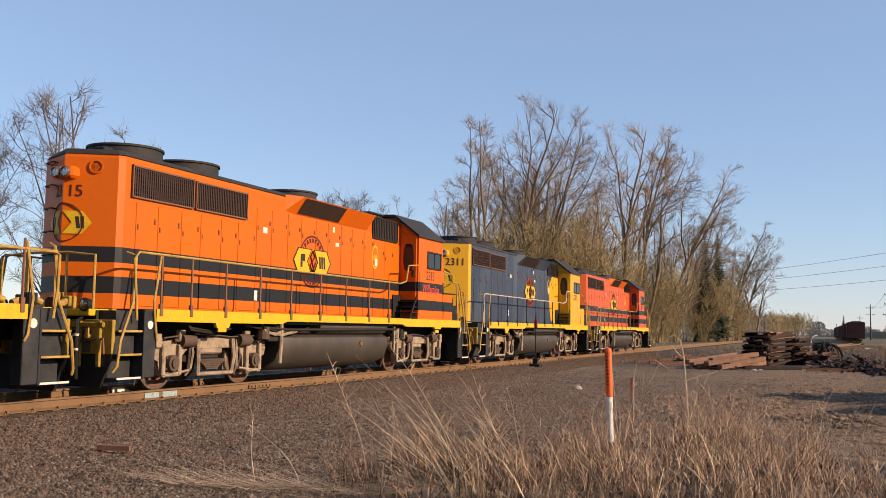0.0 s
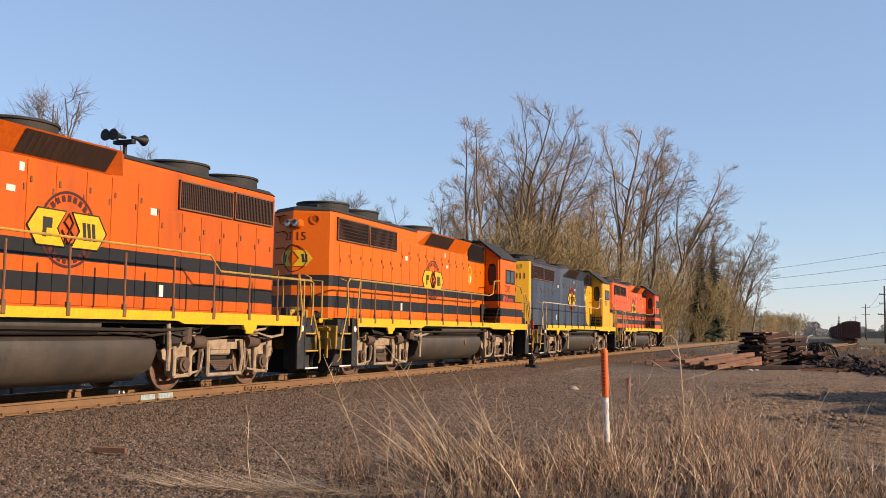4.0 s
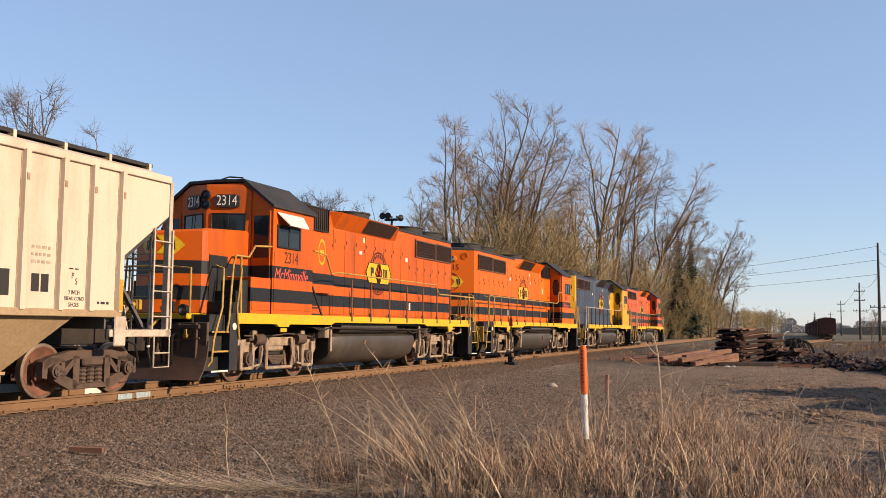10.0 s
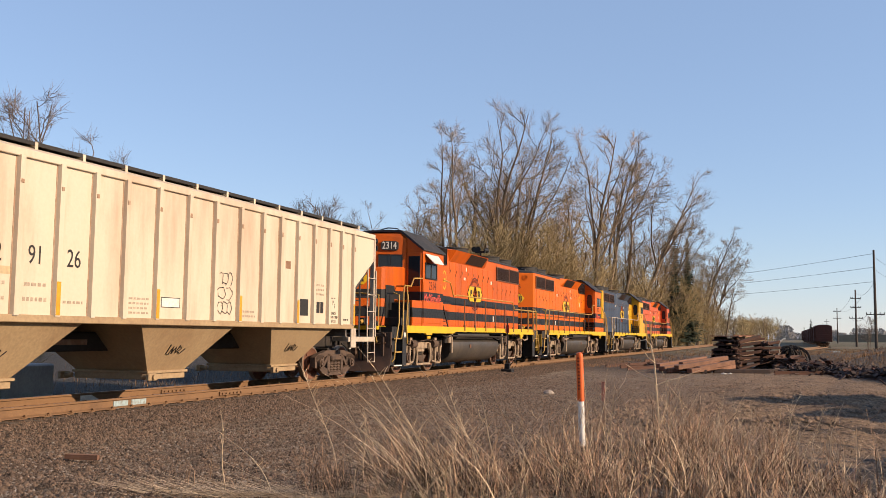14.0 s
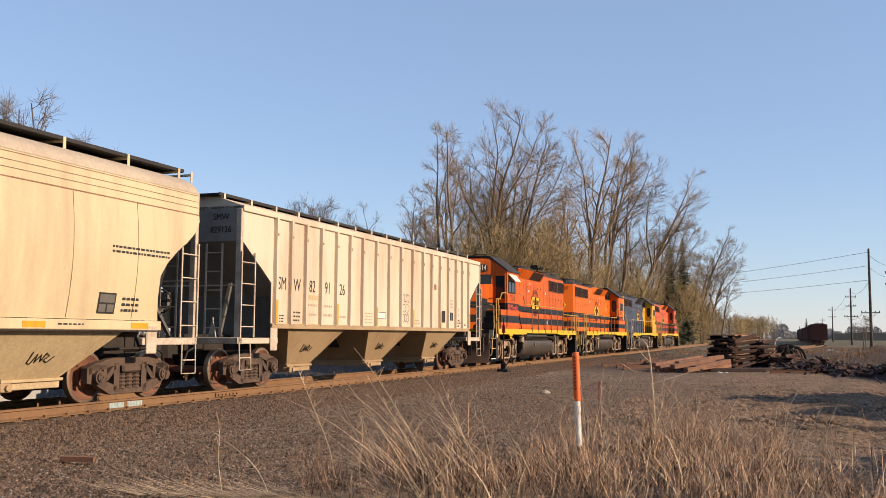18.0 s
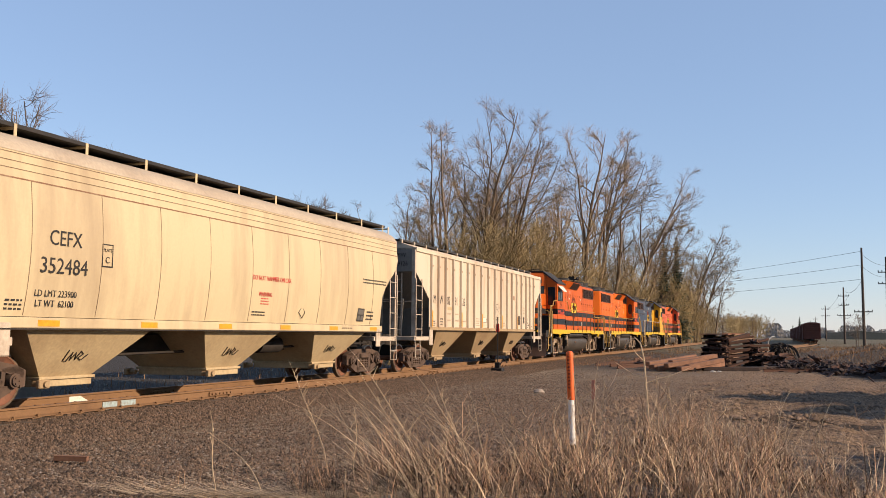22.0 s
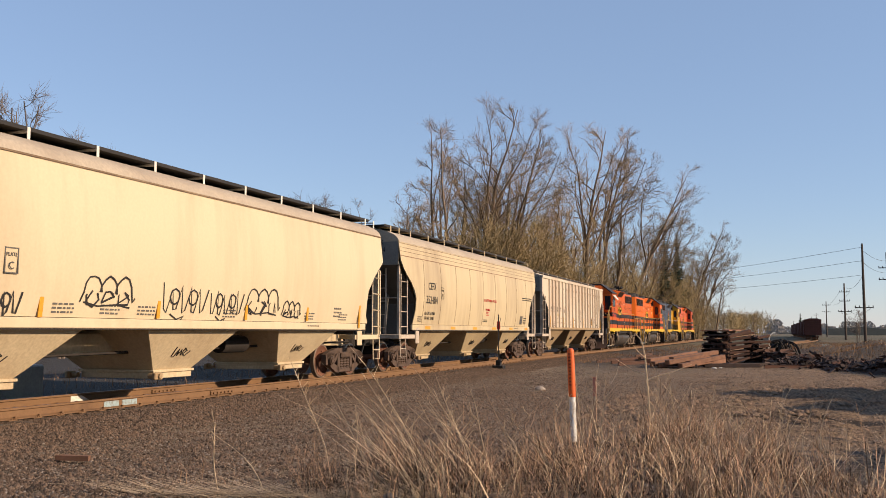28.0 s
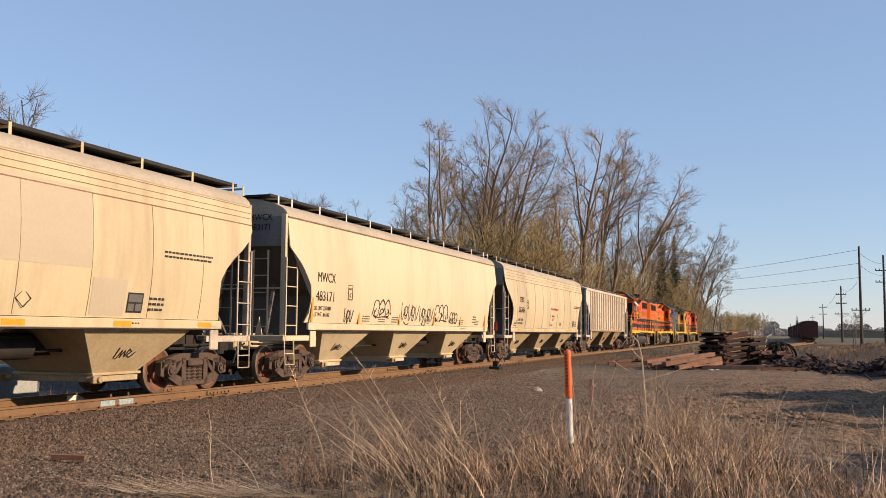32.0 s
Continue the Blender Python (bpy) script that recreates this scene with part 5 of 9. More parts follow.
def arches(y, z, w, h, n, seed):
    """A scrawl of tall arches with loops hung in them."""
    rnd = random.Random(seed)
    step = w / n
    out = []
    top = [(y - 0.08 * w, z + 0.1 * h)]
    for k in range(n):
        c = y + (k + 0.5) * step
        top += [(c + 0.55 * step * math.cos(a), z + h * (0.45 + 0.55 * math.sin(a)) + rnd.uniform(-0.02, 0.02)) for a in [math.pi - i * math.pi / 6 for i in range(7)]]
    out.append(top + [(y + w * 1.05, z + 0.15 * h), (y + w * 1.1, z + 0.3 * h)])
    for k in range(n):
        c = y + (k + 0.5) * step
        out.append([(c + step * 0.42 * math.cos(a), z + h * 0.22 + h * 0.28 * math.sin(a)) for a in [rnd.uniform(0, 3) + i * 0.7 for i in range(9)]])
    out.append([(y, z + 0.1 * h), (y + 0.3 * w, z - 0.02 * h), (y + 0.7 * w, z + 0.05 * h), (y + w, z - 0.05 * h)])
    return out


def zigzag(y, z, w, h, n, seed):
    """A scrawl of slanting strokes and hooks."""
    rnd = random.Random(seed)
    step = w / n
    line = []
    for k in range(n):
        a = y + k * step
        line += [(a, z + h * rnd.uniform(0.8, 1.05)), (a + 0.25 * step, z + h * rnd.uniform(0.0, 0.2)), (a + 0.55 * step, z + h * rnd.uniform(0.05, 0.25))]
    out = [line + [(y + w, z + h * 0.9)]]
    for k in range(1, n, 2):
        a = y + (k + 0.3) * step
        out.append([(a + 0.5 * step * math.cos(q), z + h * (0.6 + 0.26 * math.sin(q))) for q in [i * 0.8 for i in range(9)]])
    out.append([(y + 0.2 * w, z + 0.02 * h), (y + 0.35 * w, z - 0.15 * h), (y + 0.5 * w, z - 0.04 * h), (y + 0.42 * w, z - 0.22 * h)])
    return out


def loops(y, z, w, h, n, seed):
    """A scrawl of n loops."""
    rnd = random.Random(seed)
    out = []
    for k in range(n):
        cy = y + (k + 0.5) * w / n
        out.append([(cy + w / n * 0.62 * math.cos(a) * rnd.uniform(0.85, 1.1), z + h * 0.5 + h * 0.5 * math.sin(a) + rnd.uniform(-0.02, 0.02)) for a in [rnd.uniform(2.2, 3.4) - t * 0.55 for t in range(rnd.randint(8, 12))]])
    return out


def end_frame(parent, way, yc_end, post_paint, zt=4.0):
    """The open end of a covered hopper: posts, platform, ladders and brake gear. yc_end: end sill."""
    plat = Shape().box(-1.5, 1.5, yc_end - way * 0.18, yc_end, 1.02, 1.16, 0.015)
    part("end_sill", plat, post_paint, parent)
    for s in (-1, 1):
        side = Shape().box(s * 1.42, s * 1.5, yc_end - way * 1.7, yc_end, 1.02, 1.15, 0.01)
        part("platform_edge", side, post_paint, parent)
        pl = Shape().box(s * 1.50, s * 1.54, yc_end - way * 1.62, yc_end - way * 1.32, 0.86, 1.38, 0.02)
        part("jacking_plate", pl, post_paint, parent)
        ladder(parent, yc_end - way * 0.06, yc_end - way * 0.60, s * 1.52, 1.16, 3.02, 4, post_paint, "y")
        stir = Shape().tube([(s * 1.5, yc_end - way * 0.05, 1.05), (s * 1.52, yc_end - way * 0.07, 0.46), (s * 1.52, yc_end - way * 0.52, 0.46), (s * 1.5, yc_end - way * 0.5, 1.05)], 0.016, 5)
        stir.cyl((s * 1.52, yc_end - way * 0.06, 0.72), (s * 1.52, yc_end - way * 0.5, 0.72), 0.014, 5)
        part("stirrup_step", stir, post_paint, parent)
        post = Shape().box(s * (1.40 if zt < 3.9 else 1.37), s * (1.47 if zt < 3.9 else 1.495), yc_end - way * 0.14, yc_end - way * 0.04, 1.1, zt, 0.008)
        part("corner_post", post, post_paint, parent)
        part("end_brace", Shape().tube([(s * 0.95, yc_end - way * 0.12, 1.15), (s * 0.72, yc_end - way * 0.9, 2.4)], 0.05, 4), "end_grey", parent)
        part("brace_plate", Shape().prism([(s * 0.55, 1.15), (s * 0.75, 1.15), (s * 0.66, 1.6)], "y", yc_end - way * 0.3, yc_end - way * 0.33), post_paint, parent)
    ladder(parent, 0.62, 1.02, yc_end - way * 0.06, 1.16, 3.2, 5, post_paint, "x")
    part("crossover_grab", Shape().cyl((-1.42, yc_end - way * 0.08, 2.28), (1.42, yc_end - way * 0.08, 2.28), 0.016, 6), post_paint, parent)
    wh = Shape().lathe([(0.26, 0.0), (0.28, 0.02), (0.26, 0.04), (0.24, 0.02), (0.26, 0.0)], (-0.6, yc_end - way * 0.14, 1.95), "y", 20, False)
    wh.box(-0.86, -0.34, yc_end - way * 0.13, yc_end - way * 0.11, 1.93, 1.97).box(-0.62, -0.58, yc_end - way * 0.13, yc_end - way * 0.11, 1.69, 2.21)
    part("brake_wheel", wh, "under_dark", parent)
    part("brake_housing", Shape().box(-0.75, -0.45, yc_end - way * 0.3, yc_end - way * 0.14, 1.8, 2.15, 0.02), "end_grey", parent)
    hose(parent, [(0.45, yc_end, 0.95), (0.45, yc_end + way * 0.3, 0.85), (0.42, yc_end + way * 0.45, 0.5)], 0.024)
    coupler(parent, yc_end + way * 0.74, way)


def running_board(parent, y0, y1, z, roof_z, post_paint, x_in=0.35, x_out=1.02, pitch=1.68, start=0.3, at=None):
    """Grated roof walks on brackets, one on each side of the hatch."""
    for s in (-1, 1):
        wk = Shape().box(s * x_in, s * x_out, y0, y1, z - 0.02, z + 0.02)
        ob = part("running_board", wk, "grating", parent, "dark steel grating roof walk")
        lip = Shape().box(s * (x_out - 0.012), s * (x_out + 0.006), y0, y1, z - 0.03, z + 0.035)
        part("board_lip", lip, "grating", ob)
        for y in at or np.arange(y0 + start, y1, pitch):
            y = float(y)
            part("board_bracket", Shape().box(s * (x_out + 0.006), s * (x_out + 0.02), y - 0.035, y + 0.035, roof_z(x_out) - 0.03, z + 0.03, 0.004).box(s * x_in, s * x_out, y - 0.03, y + 0.03, z - 0.06, z - 0.02), post_paint, ob)
    for y in (y0, y1):
        part("running_board", Shape().box(-x_out, x_out, y - 0.3 if y == y1 else y, y if y == y1 else y + 0.3, z - 0.03, z + 0.01), "grating", parent)


def ribbed_hopper(marks, number, label):
    """A flat-sided covered hopper with outside ribs and three bays, 18.55 m over couplers."""
    L = 18.55
    T = thing("covered_hopper", label, "hopper car", "covered hoppers of the train")
    y0, y1, z0, zt, X = 0.83, 17.66, 1.46, 4.02, 1.48
    cut = 1.30
    ribs = [2.28, 2.98, 3.72, 4.54, 5.40, 6.22, 7.02, 7.94, 8.88, 9.80, 10.74, 11.64, 12.44, 13.24, 14.07, 14.88, 15.58, 16.30]
    outline = [(y0, zt), (y1, zt), (y1, 3.28), (y1 - cut, 2.40), (y1 - cut, z0), (y0 + cut, z0), (y0 + cut, 2.40), (y0, 3.28)]
    for s in (-1, 1):
        part("side_sheet", Shape().prism(outline, "x", s * (X - 0.02), s * X), "bare_white", T, "weathered white side sheet with rust streaks")
    roof = Shape().prism([(-X, zt - 0.06), (X, zt - 0.06), (X, zt), (0.9, zt + 0.20), (0.3, zt + 0.28), (-0.3, zt + 0.28), (-0.9, zt + 0.20), (-X, zt)], "y", y0, y1)
    part("car_roof", roof, "bare_white", T)
    part("roof_hatch", Shape().box(-0.25, 0.25, y0 + 0.6, y1 - 0.6, zt + 0.26, zt + 0.38, 0.03), "bare_white", T)
    part("top_chord", Shape().box(X - 0.01, X + 0.05, y0, y1, zt - 0.12, zt + 0.01, 0.01).box(-X - 0.05, -X + 0.01, y0, y1, zt - 0.12, zt + 0.01, 0.01), "bare_white", T)
    part("side_sill", Shape().box(X - 0.02, X + 0.05, y0 + cut, y1 - cut, z0 - 0.10, z0 + 0.02, 0.01).box(-X - 0.05, -X + 0.02, y0 + cut, y1 - cut, z0 - 0.10, z0 + 0.02, 0.01), "tan_hopper", T)
    for k, yy in enumerate(ribs):
        for s in (-1, 1):
            rb = Shape().prism([(s * X, yy - 0.065), (s * (X + 0.075), yy - 0.05), (s * (X + 0.075), yy + 0.05), (s * X, yy + 0.065)], "z", z0, zt - 0.1)
            rib = part("side_rib", rb, "bare_white", T)
            part("rib_flange", Shape().box(s * X, s * (X + 0.006), yy - 0.085, yy - 0.062, z0 + 0.02, zt - 0.12), "rib_stain", rib, "rust-stained rib edge")
            part("rib_hook", Shape().box(s * (X + 0.07), s * (X + 0.085), yy - 0.03, yy + 0.03, 3.50 - 0.004 * k, 3.55, 0.004), "rib_stain", rib)
            if k in (0, 4, 7, 10, 13, 17):
                part("reflector", Shape().box(s * (X + 0.075), s * (X + 0.08), yy - 0.045, yy + 0.045, z0 + 0.02, z0 + 0.56), "reflector", rib, "amber reflective strip")
    for e, yb in ((1, y1), (-1, y0)):
        sh = Shape().add([(-X, yb, zt), (X, yb, zt), (X, yb, 3.25), (-X, yb, 3.25), (-X, yb - e * 2.4, 1.5), (X, yb - e * 2.4, 1.5)], [(0, 1, 2, 3), (3, 2, 5, 4)])
        sh.add([(-X, yb - e * 0.03, zt), (X, yb - e * 0.03, zt), (X, yb - e * 0.03, 3.25), (-X, yb - e * 0.03, 3.25), (-X, yb - e * 2.46, 1.5), (X, yb - e * 2.46, 1.5)], [(0, 1, 2, 3), (3, 2, 5, 4)])
        part("slope_sheet", sh, "end_skylit", T, "sloping end sheet, pale grey for skylight")
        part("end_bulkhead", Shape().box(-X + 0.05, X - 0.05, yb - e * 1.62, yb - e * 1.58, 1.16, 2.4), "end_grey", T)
        lettering(number, 0.2, Matrix.Translation((0.95, yb + e * 0.008, 3.50)) @ Matrix.Rotation(radians(0 if e < 0 else 180), 4, "Z") @ Matrix.Rotation(radians(90), 4, "X"), "letter_black", T, "end_number", width=0.9)
        lettering(marks, 0.2, Matrix.Translation((0.95, yb + e * 0.008, 3.78)) @ Matrix.Rotation(radians(0 if e < 0 else 180), 4, "Z") @ Matrix.Rotation(radians(90), 4, "X"), "letter_black", T, "end_mark", width=0.9)
    end_frame(T, -1, 0.74, "end_post", zt=3.95)
    end_frame(T, 1, L - 0.74, "end_post", zt=3.95)
    for yc in (4.6, 9.2, 13.8):
        bay(T, yc, 1.57, z0 - 0.06, 1.44, "tan_hopper")
    part("center_sill", Shape().box(-0.26, 0.26, 0.6, L - 0.6, 0.86, 1.22, 0.02), "under_dark", T, "dark centre sill")
    part("sill_stencil", Shape().box(0.262, 0.266, 6.1, 7.6, 0.98, 1.08), "rust_streak", T)
    running_board(T, y0 - 0.15, y1 + 0.10, zt + 0.26, lambda x: zt + 0.17, "bare_white", 0.35, 0.98, 1.12, 0.2)
    # letters spaced between the ribs, as they stand
    for s in (-1, 1):
        def mid(k, u=0.5):
            q = ribs[k] + u * (ribs[k + 1] - ribs[k])
            return q if s > 0 else y0 + y1 - q
        for k, ch in enumerate(("SM", "W", "82", "91", "26")):
            lettering(ch, 0.42, on_side(s * (X + 0.002), mid(k, 0.48), 2.40, s), "letter_black" if ch != "82" else "under_dark", T, "car_number", width=0.8)
        for k, z, w, h, rows, mt in ((0, 1.60, 0.24, 0.2, 3, "letter_black"), (1, 1.66, 0.34, 0.28, 3, "letter_black"), (2, 1.95, 0.5, 0.12, 1, "faint_stencil"), (2, 1.72, 0.5, 0.12, 1, "faint_stencil"), (3, 1.95, 0.45, 0.12, 1, "faint_stencil"), (3, 1.72, 0.5, 0.14, 1, "faint_stencil"),
                                     (4, 1.70, 0.45, 0.1, 1, "faint_stencil"), (6, 1.70, 0.55, 0.34, 4, "faint_stencil"), (10, 1.64, 0.5, 0.2, 2, "faint_stencil"), (14, 2.32, 0.4, 0.34, 3, "faint_stencil"), (15, 2.14, 0.26, 0.05, 1, "letter_black"), (16, 1.60, 0.3, 0.1, 1, "letter_black")):
            bars_text(T, s * (X + 0.002), mid(k), z, w, h, s, rows, mt)
        for word, z, size in (("P", 2.02, 0.15), ("S", 1.93, 0.15), ("2 INCH", 1.75, 0.10), ("TREAD COND", 1.65, 0.09), ("SHOES", 1.55, 0.10)):
            lettering(word, size, on_side(s * (X + 0.002), mid(15, 0.5 if size < 0.12 else 0.44 if word == "P" else 0.56), z, s), "letter_black", T, "shoe_stencil", width=0.8)
        yy = mid(13)
        part("stencil_panel", Shape().box(s * X, s * (X + 0.005), yy - 0.2, yy + 0.2, 1.66, 2.06), "letter_black", T, "black stencil square")
        yy = mid(14)
        part("stencil_panel", Shape().box(s * X, s * (X + 0.005), yy - 0.18, yy - 0.02, 1.74, 2.02).box(s * X, s * (X + 0.005), yy + 0.02, yy + 0.18, 1.74, 2.02), "letter_black", T)
        yy = mid(12)
        part("rust_patch", Shape().box(s * X, s * (X + 0.003), yy - 0.12, yy + 0.12, 2.74, 2.92), "rust_streak", T)
        yy = mid(7)
        part("data_plate", Shape().box(s * X, s * (X + 0.004), yy - 0.28, yy + 0.28, 1.70, 1.88), "white", T, "small data plate")
        part("plate_edge", Shape().tube([(s * (X + 0.005), yy + a, z) for a, z in ((-0.28, 1.70), (0.28, 1.70), (0.28, 1.88), (-0.28, 1.88), (-0.28, 1.70))], 0.008, 4), "letter_black", T)
        yy = mid(2)
        part("tan_patch", Shape().box(s * X, s * (X + 0.002), yy - 0.32, yy + 0.32, 2.08, 2.2), "pale_bay", T)
        # round scrawls down one panel
        graffiti(T, s * (X + 0.002), [q for st in range(3) for q in loops(mid(9, 0.2 if s > 0 else 0.8), 1.62 + 0.30 * st, 0.5, 0.26, 3 - st % 2, 40 + st)], s, 0.009)
    sets = freight_truck(T, 2.03) + freight_truck(T, L - 2.35)
    return T, sets


def curved_hopper(marks, number, label, paint, L, seams, seam_gap=1.64, patches=False, tags=False, roof_lines=True, shift=0.0):
    """A covered hopper with bulging smooth sides, three bays and roof walks."""
    T = thing("covered_hopper", label, "hopper car", "covered hoppers of the train")
    y0, y1 = (0.68, L - 0.84) if not tags else (0.87, L - 0.73)
    z0, zt = 1.47, 4.02

    def bulge(z):
        u = (z - z0) / (zt - z0)
        return 1.49 + 0.12 * math.sin(math.pi * min(max(u, 0), 1) ** 0.9)
    # end edge of the side: set in below and out above, in a curve
    edge = [(z0, 1.18), (1.9, 1.27), (2.3, 1.26), (2.55, 1.08), (2.8, 0.78), (3.0, 0.46), (3.2, 0.2), (3.45, 0.02), (zt, 0.0)]
    if tags:
        edge = [(z0, 0.9), (1.7, 1.08), (2.07, 1.12), (2.38, 1.06), (2.6, 0.86), (2.81, 0.65), (3.0, 0.4), (3.18, 0.12), (3.28, 0.0), (zt, 0.0)]
    n = 12
    for s in (-1, 1):
        rings = []
        for j in range(n + 1):
            outer = [(s * bulge(z), y0 + i + (y1 - y0 - 2 * i) * j / n, z) for z, i in edge]
            rings.append(outer + [(x - s * 0.03, y, z) for x, y, z in reversed(outer)])
        part("side_sheet", Shape().loft(rings), paint, T, "smooth bulging side sheet", smooth=True)
    prof = [(1.50, zt), (1.46, zt + 0.10), (1.36, zt + 0.20), (1.10, zt + 0.33), (0.7, zt + 0.43), (0.3, zt + 0.46)]
    roof = Shape().prism(prof + [(-x, z) for x, z in reversed(prof)], "y", y0, y1)
    part("car_roof", roof, "dusty_roof", T, "dusty grey-tan rounded roof", smooth=True)
    part("roof_hatch", Shape().box(-0.26, 0.26, y0 + 0.7, y1 - 0.7, zt + 0.44, zt + 0.56, 0.03), paint, T)
    for s in (-1, 1):
        if roof_lines:      # the shoulder band above the side has a dark lower joint and thin laps
            for dz, h, mt in ((0.42, 0.022, "rust_streak"), (0.28, 0.01, "seam"), (0.16, 0.01, "seam"), (0.03, 0.012, "seam")):
                b = bulge(zt - dz)
                part("roof_crease", Shape().box(s * (b - 0.02), s * (b + 0.007), y0 + 0.02, y1 - 0.02, zt - dz - h, zt - dz), mt, T)
        else:
            part("roof_crease", Shape().box(s * 1.49, s * 1.515, y0, y1, zt - 0.035, zt - 0.005), "seam", T)
        sill = Shape().box(s * 1.46, s * 1.53, y0 + 1.10, y1 - 1.10, z0 - 0.18, z0 - 0.01, 0.012)
        so = part("side_sill", sill, paint, T)
        part("sill_lip", Shape().box(s * 1.45, s * 1.545, y0 + 1.10, y1 - 1.10, z0 - 0.205, z0 - 0.18), "under_dark", so)
        for k in range(seams):
            yy = 2.62 + k * seam_gap
            if yy > y1 - 1.6:
                break
            sm = Shape().tube([(s * (bulge(z) + 0.001), yy, z) for z in [z0 + 0.02 + i * (zt - z0 - (0.45 if roof_lines else 0.1)) / 10 for i in range(11)]], 0.006, 4)
            part("weld_seam", sm, "seam", T)
        if not tags:
            for k in range(6):
                yy = 3.15 + k * 2.56
                part("reflector", Shape().box(s * 1.53, s * 1.536, yy - 0.24, yy + 0.24, z0 - 0.15, z0 - 0.05), "reflector", so, "amber reflective strip")
        else:
            for k, (a, zz) in enumerate(((1.97, 2.02), (4.88, 1.72), (7.88, 1.74), (10.97, 1.75), (13.8, 1.76), (16.8, 1.88))):
                yy, hh = a, 0.54 if k in (0, 5) else 0.26
                st = Shape().prism([(yy, zz - hh), (yy + 0.09, zz - hh), (yy + 0.09 + 0.2 * hh, zz + hh), (yy + 0.2 * hh, zz + hh)], "x", s * (bulge(zz) - 0.01), s * (bulge(zz) + 0.008))
                part("reflector", st, "reflector", T, "amber reflective strip")
        if patches:
            for a, b, c, d in ((10.35, 12.46, 2.3, 3.66), (12.52, 13.42, 1.51, 2.15)):
                pt = Shape().loft([[(s * (bulge(z) + 0.003), a, z), (s * (bulge(z) + 0.003), b, z)] for z in [c + (d - c) * i / 6 for i in range(7)]], closed=False)
                part("paint_patch", pt, "patch", T, "faded grey repaint patch")
        X = lambda z: s * (bulge(z) + 0.006)
        place = lambda q: q if s > 0 else L - q
        tx, z1, z2 = (3.37, 2.73, 2.28) if not tags else (2.77, 2.62, 2.14)
        if number:
            lim = ("LD LMT 223900", "LT WT  62100") if not tags else ("LD LMT 221900", "LT WT  64100")
            for body_text, zz, size, nm in ((marks, z1, 0.35, "car_mark"), (number, z2, 0.36, "car_number"), (lim[0], 1.84, 0.15, "load_limit"), (lim[1], 1.68, 0.15, "light_weight")):
                lettering(body_text, size, on_side(X(zz), place(tx if size > 0.2 else tx - 0.12), zz, s), "letter_black", T, nm, width=0.9 if nm == "car_mark" else 1.02 if nm == "car_number" else 0.95)
        yq = place(4.39 if not tags else 4.23)
        zq = 2.55 if not tags else 2.31
        fr = Shape()
        for a0, a1, c0, c1 in ((-0.14, 0.14, -0.2, -0.18), (-0.14, 0.14, 0.18, 0.2), (-0.14, -0.12, -0.2, 0.2), (0.12, 0.14, -0.2, 0.2)):
            fr.box(X(2.5) - s * 0.01, X(2.5), yq + a0, yq + a1, zq + c0, zq + c1)
        part("plate_frame", fr, "letter_black" if not tags else "end_grey", T)
        lettering("C", 0.16, on_side(X(2.5), yq, zq - 0.08, s), "letter_black" if not tags else "end_grey", T, "plate_letter")
        lettering("PLATE", 0.08, on_side(X(2.5), yq, zq + 0.09, s), "letter_black" if not tags else "end_grey", T, "plate_word")
        yq = place((15.03 if not patches else 13.7) if not tags else 14.93)
        if not tags:
            def decal(a, b, c, d):
                return Shape().loft([[(X(z), a, z), (X(z), b, z)] for z in [c + (d - c) * i / 5 for i in range(6)]], closed=False)
            part("stencil_panel", decal(yq - 0.22, yq + 0.22, 1.57, 1.93), "letter_black", T, "dark stencil panel with pale figures")
            for a, b, c, d in ((-0.19, 0.19, 1.76, 1.90), (-0.19, -0.02, 1.60, 1.73), (0.02, 0.19, 1.60, 1.73)):
                q = decal(yq + a, yq + b, c, d)
                q.v = [(x + s * 0.002, y, z) for x, y, z in q.v]
                part("stencil_figure", q, "end_grey", T)
        bars_text(T, X, yq + s * 0.62, 1.74, 0.45, 0.3, s, 3, "end_grey" if tags else "letter_black")
        bars_text(T, s * 1.531, place(14.2 + shift), z0 - 0.09, 0.6, 0.06, s, 1)
        if not tags:
            lettering("DO NOT HAMMER ON CAR", 0.155, on_side(X(2.46), place(10.05 + shift), 2.46, s), "letter_red", T, "red_warning", width=0.9)
            lettering("WARNING", 0.14, on_side(X(2.12), place(9.78 + shift), 2.10, s), "letter_red", T, "red_warning", width=0.85)
            bars_text(T, X, place(9.78 + shift), 1.95, 0.34, 0.18, s, 3, "letter_red")
            bars_text(T, X, place(9.6 + shift), 1.67, 0.6, 0.13, s, 2)
            bars_text(T, X, place(15.85 + shift), 2.70, 1.6, 0.17, s, 2)
            dm = Shape().tube([(X(1.74), place(11.6 + shift) + a, 1.74 + b) for a, b in ((0, 0.14), (0.16, 0), (0, -0.14), (-0.16, 0), (0, 0.14))], 0.010, 4)
            part("diamond_mark", dm, "letter_black", T)
            bars_text(T, X, place(2.38), 1.65, 0.34, 0.2, s, 3)
        else:
            for q in (5.45, 6.6, 7.6, 10.4, 14.0, 15.9):
                bars_text(T, X, place(q), 1.62, 0.5, 0.2, s, 3, "end_grey")
    for e, yb in ((1, y1), (-1, y0)):
        up = Shape()
        up.prism([(-1.47, 3.3), (1.47, 3.3), (1.48, zt), (1.40, zt + 0.14), (1.08, zt + 0.31), (0.3, zt + 0.44), (-0.3, zt + 0.44), (-1.08, zt + 0.31), (-1.40, zt + 0.14), (-1.48, zt)], "y", yb - e * 0.04, yb - e * 0.005)
        part("end_sheet", up, "end_skylit", T, "upper end sheet, paler grey for skylight")
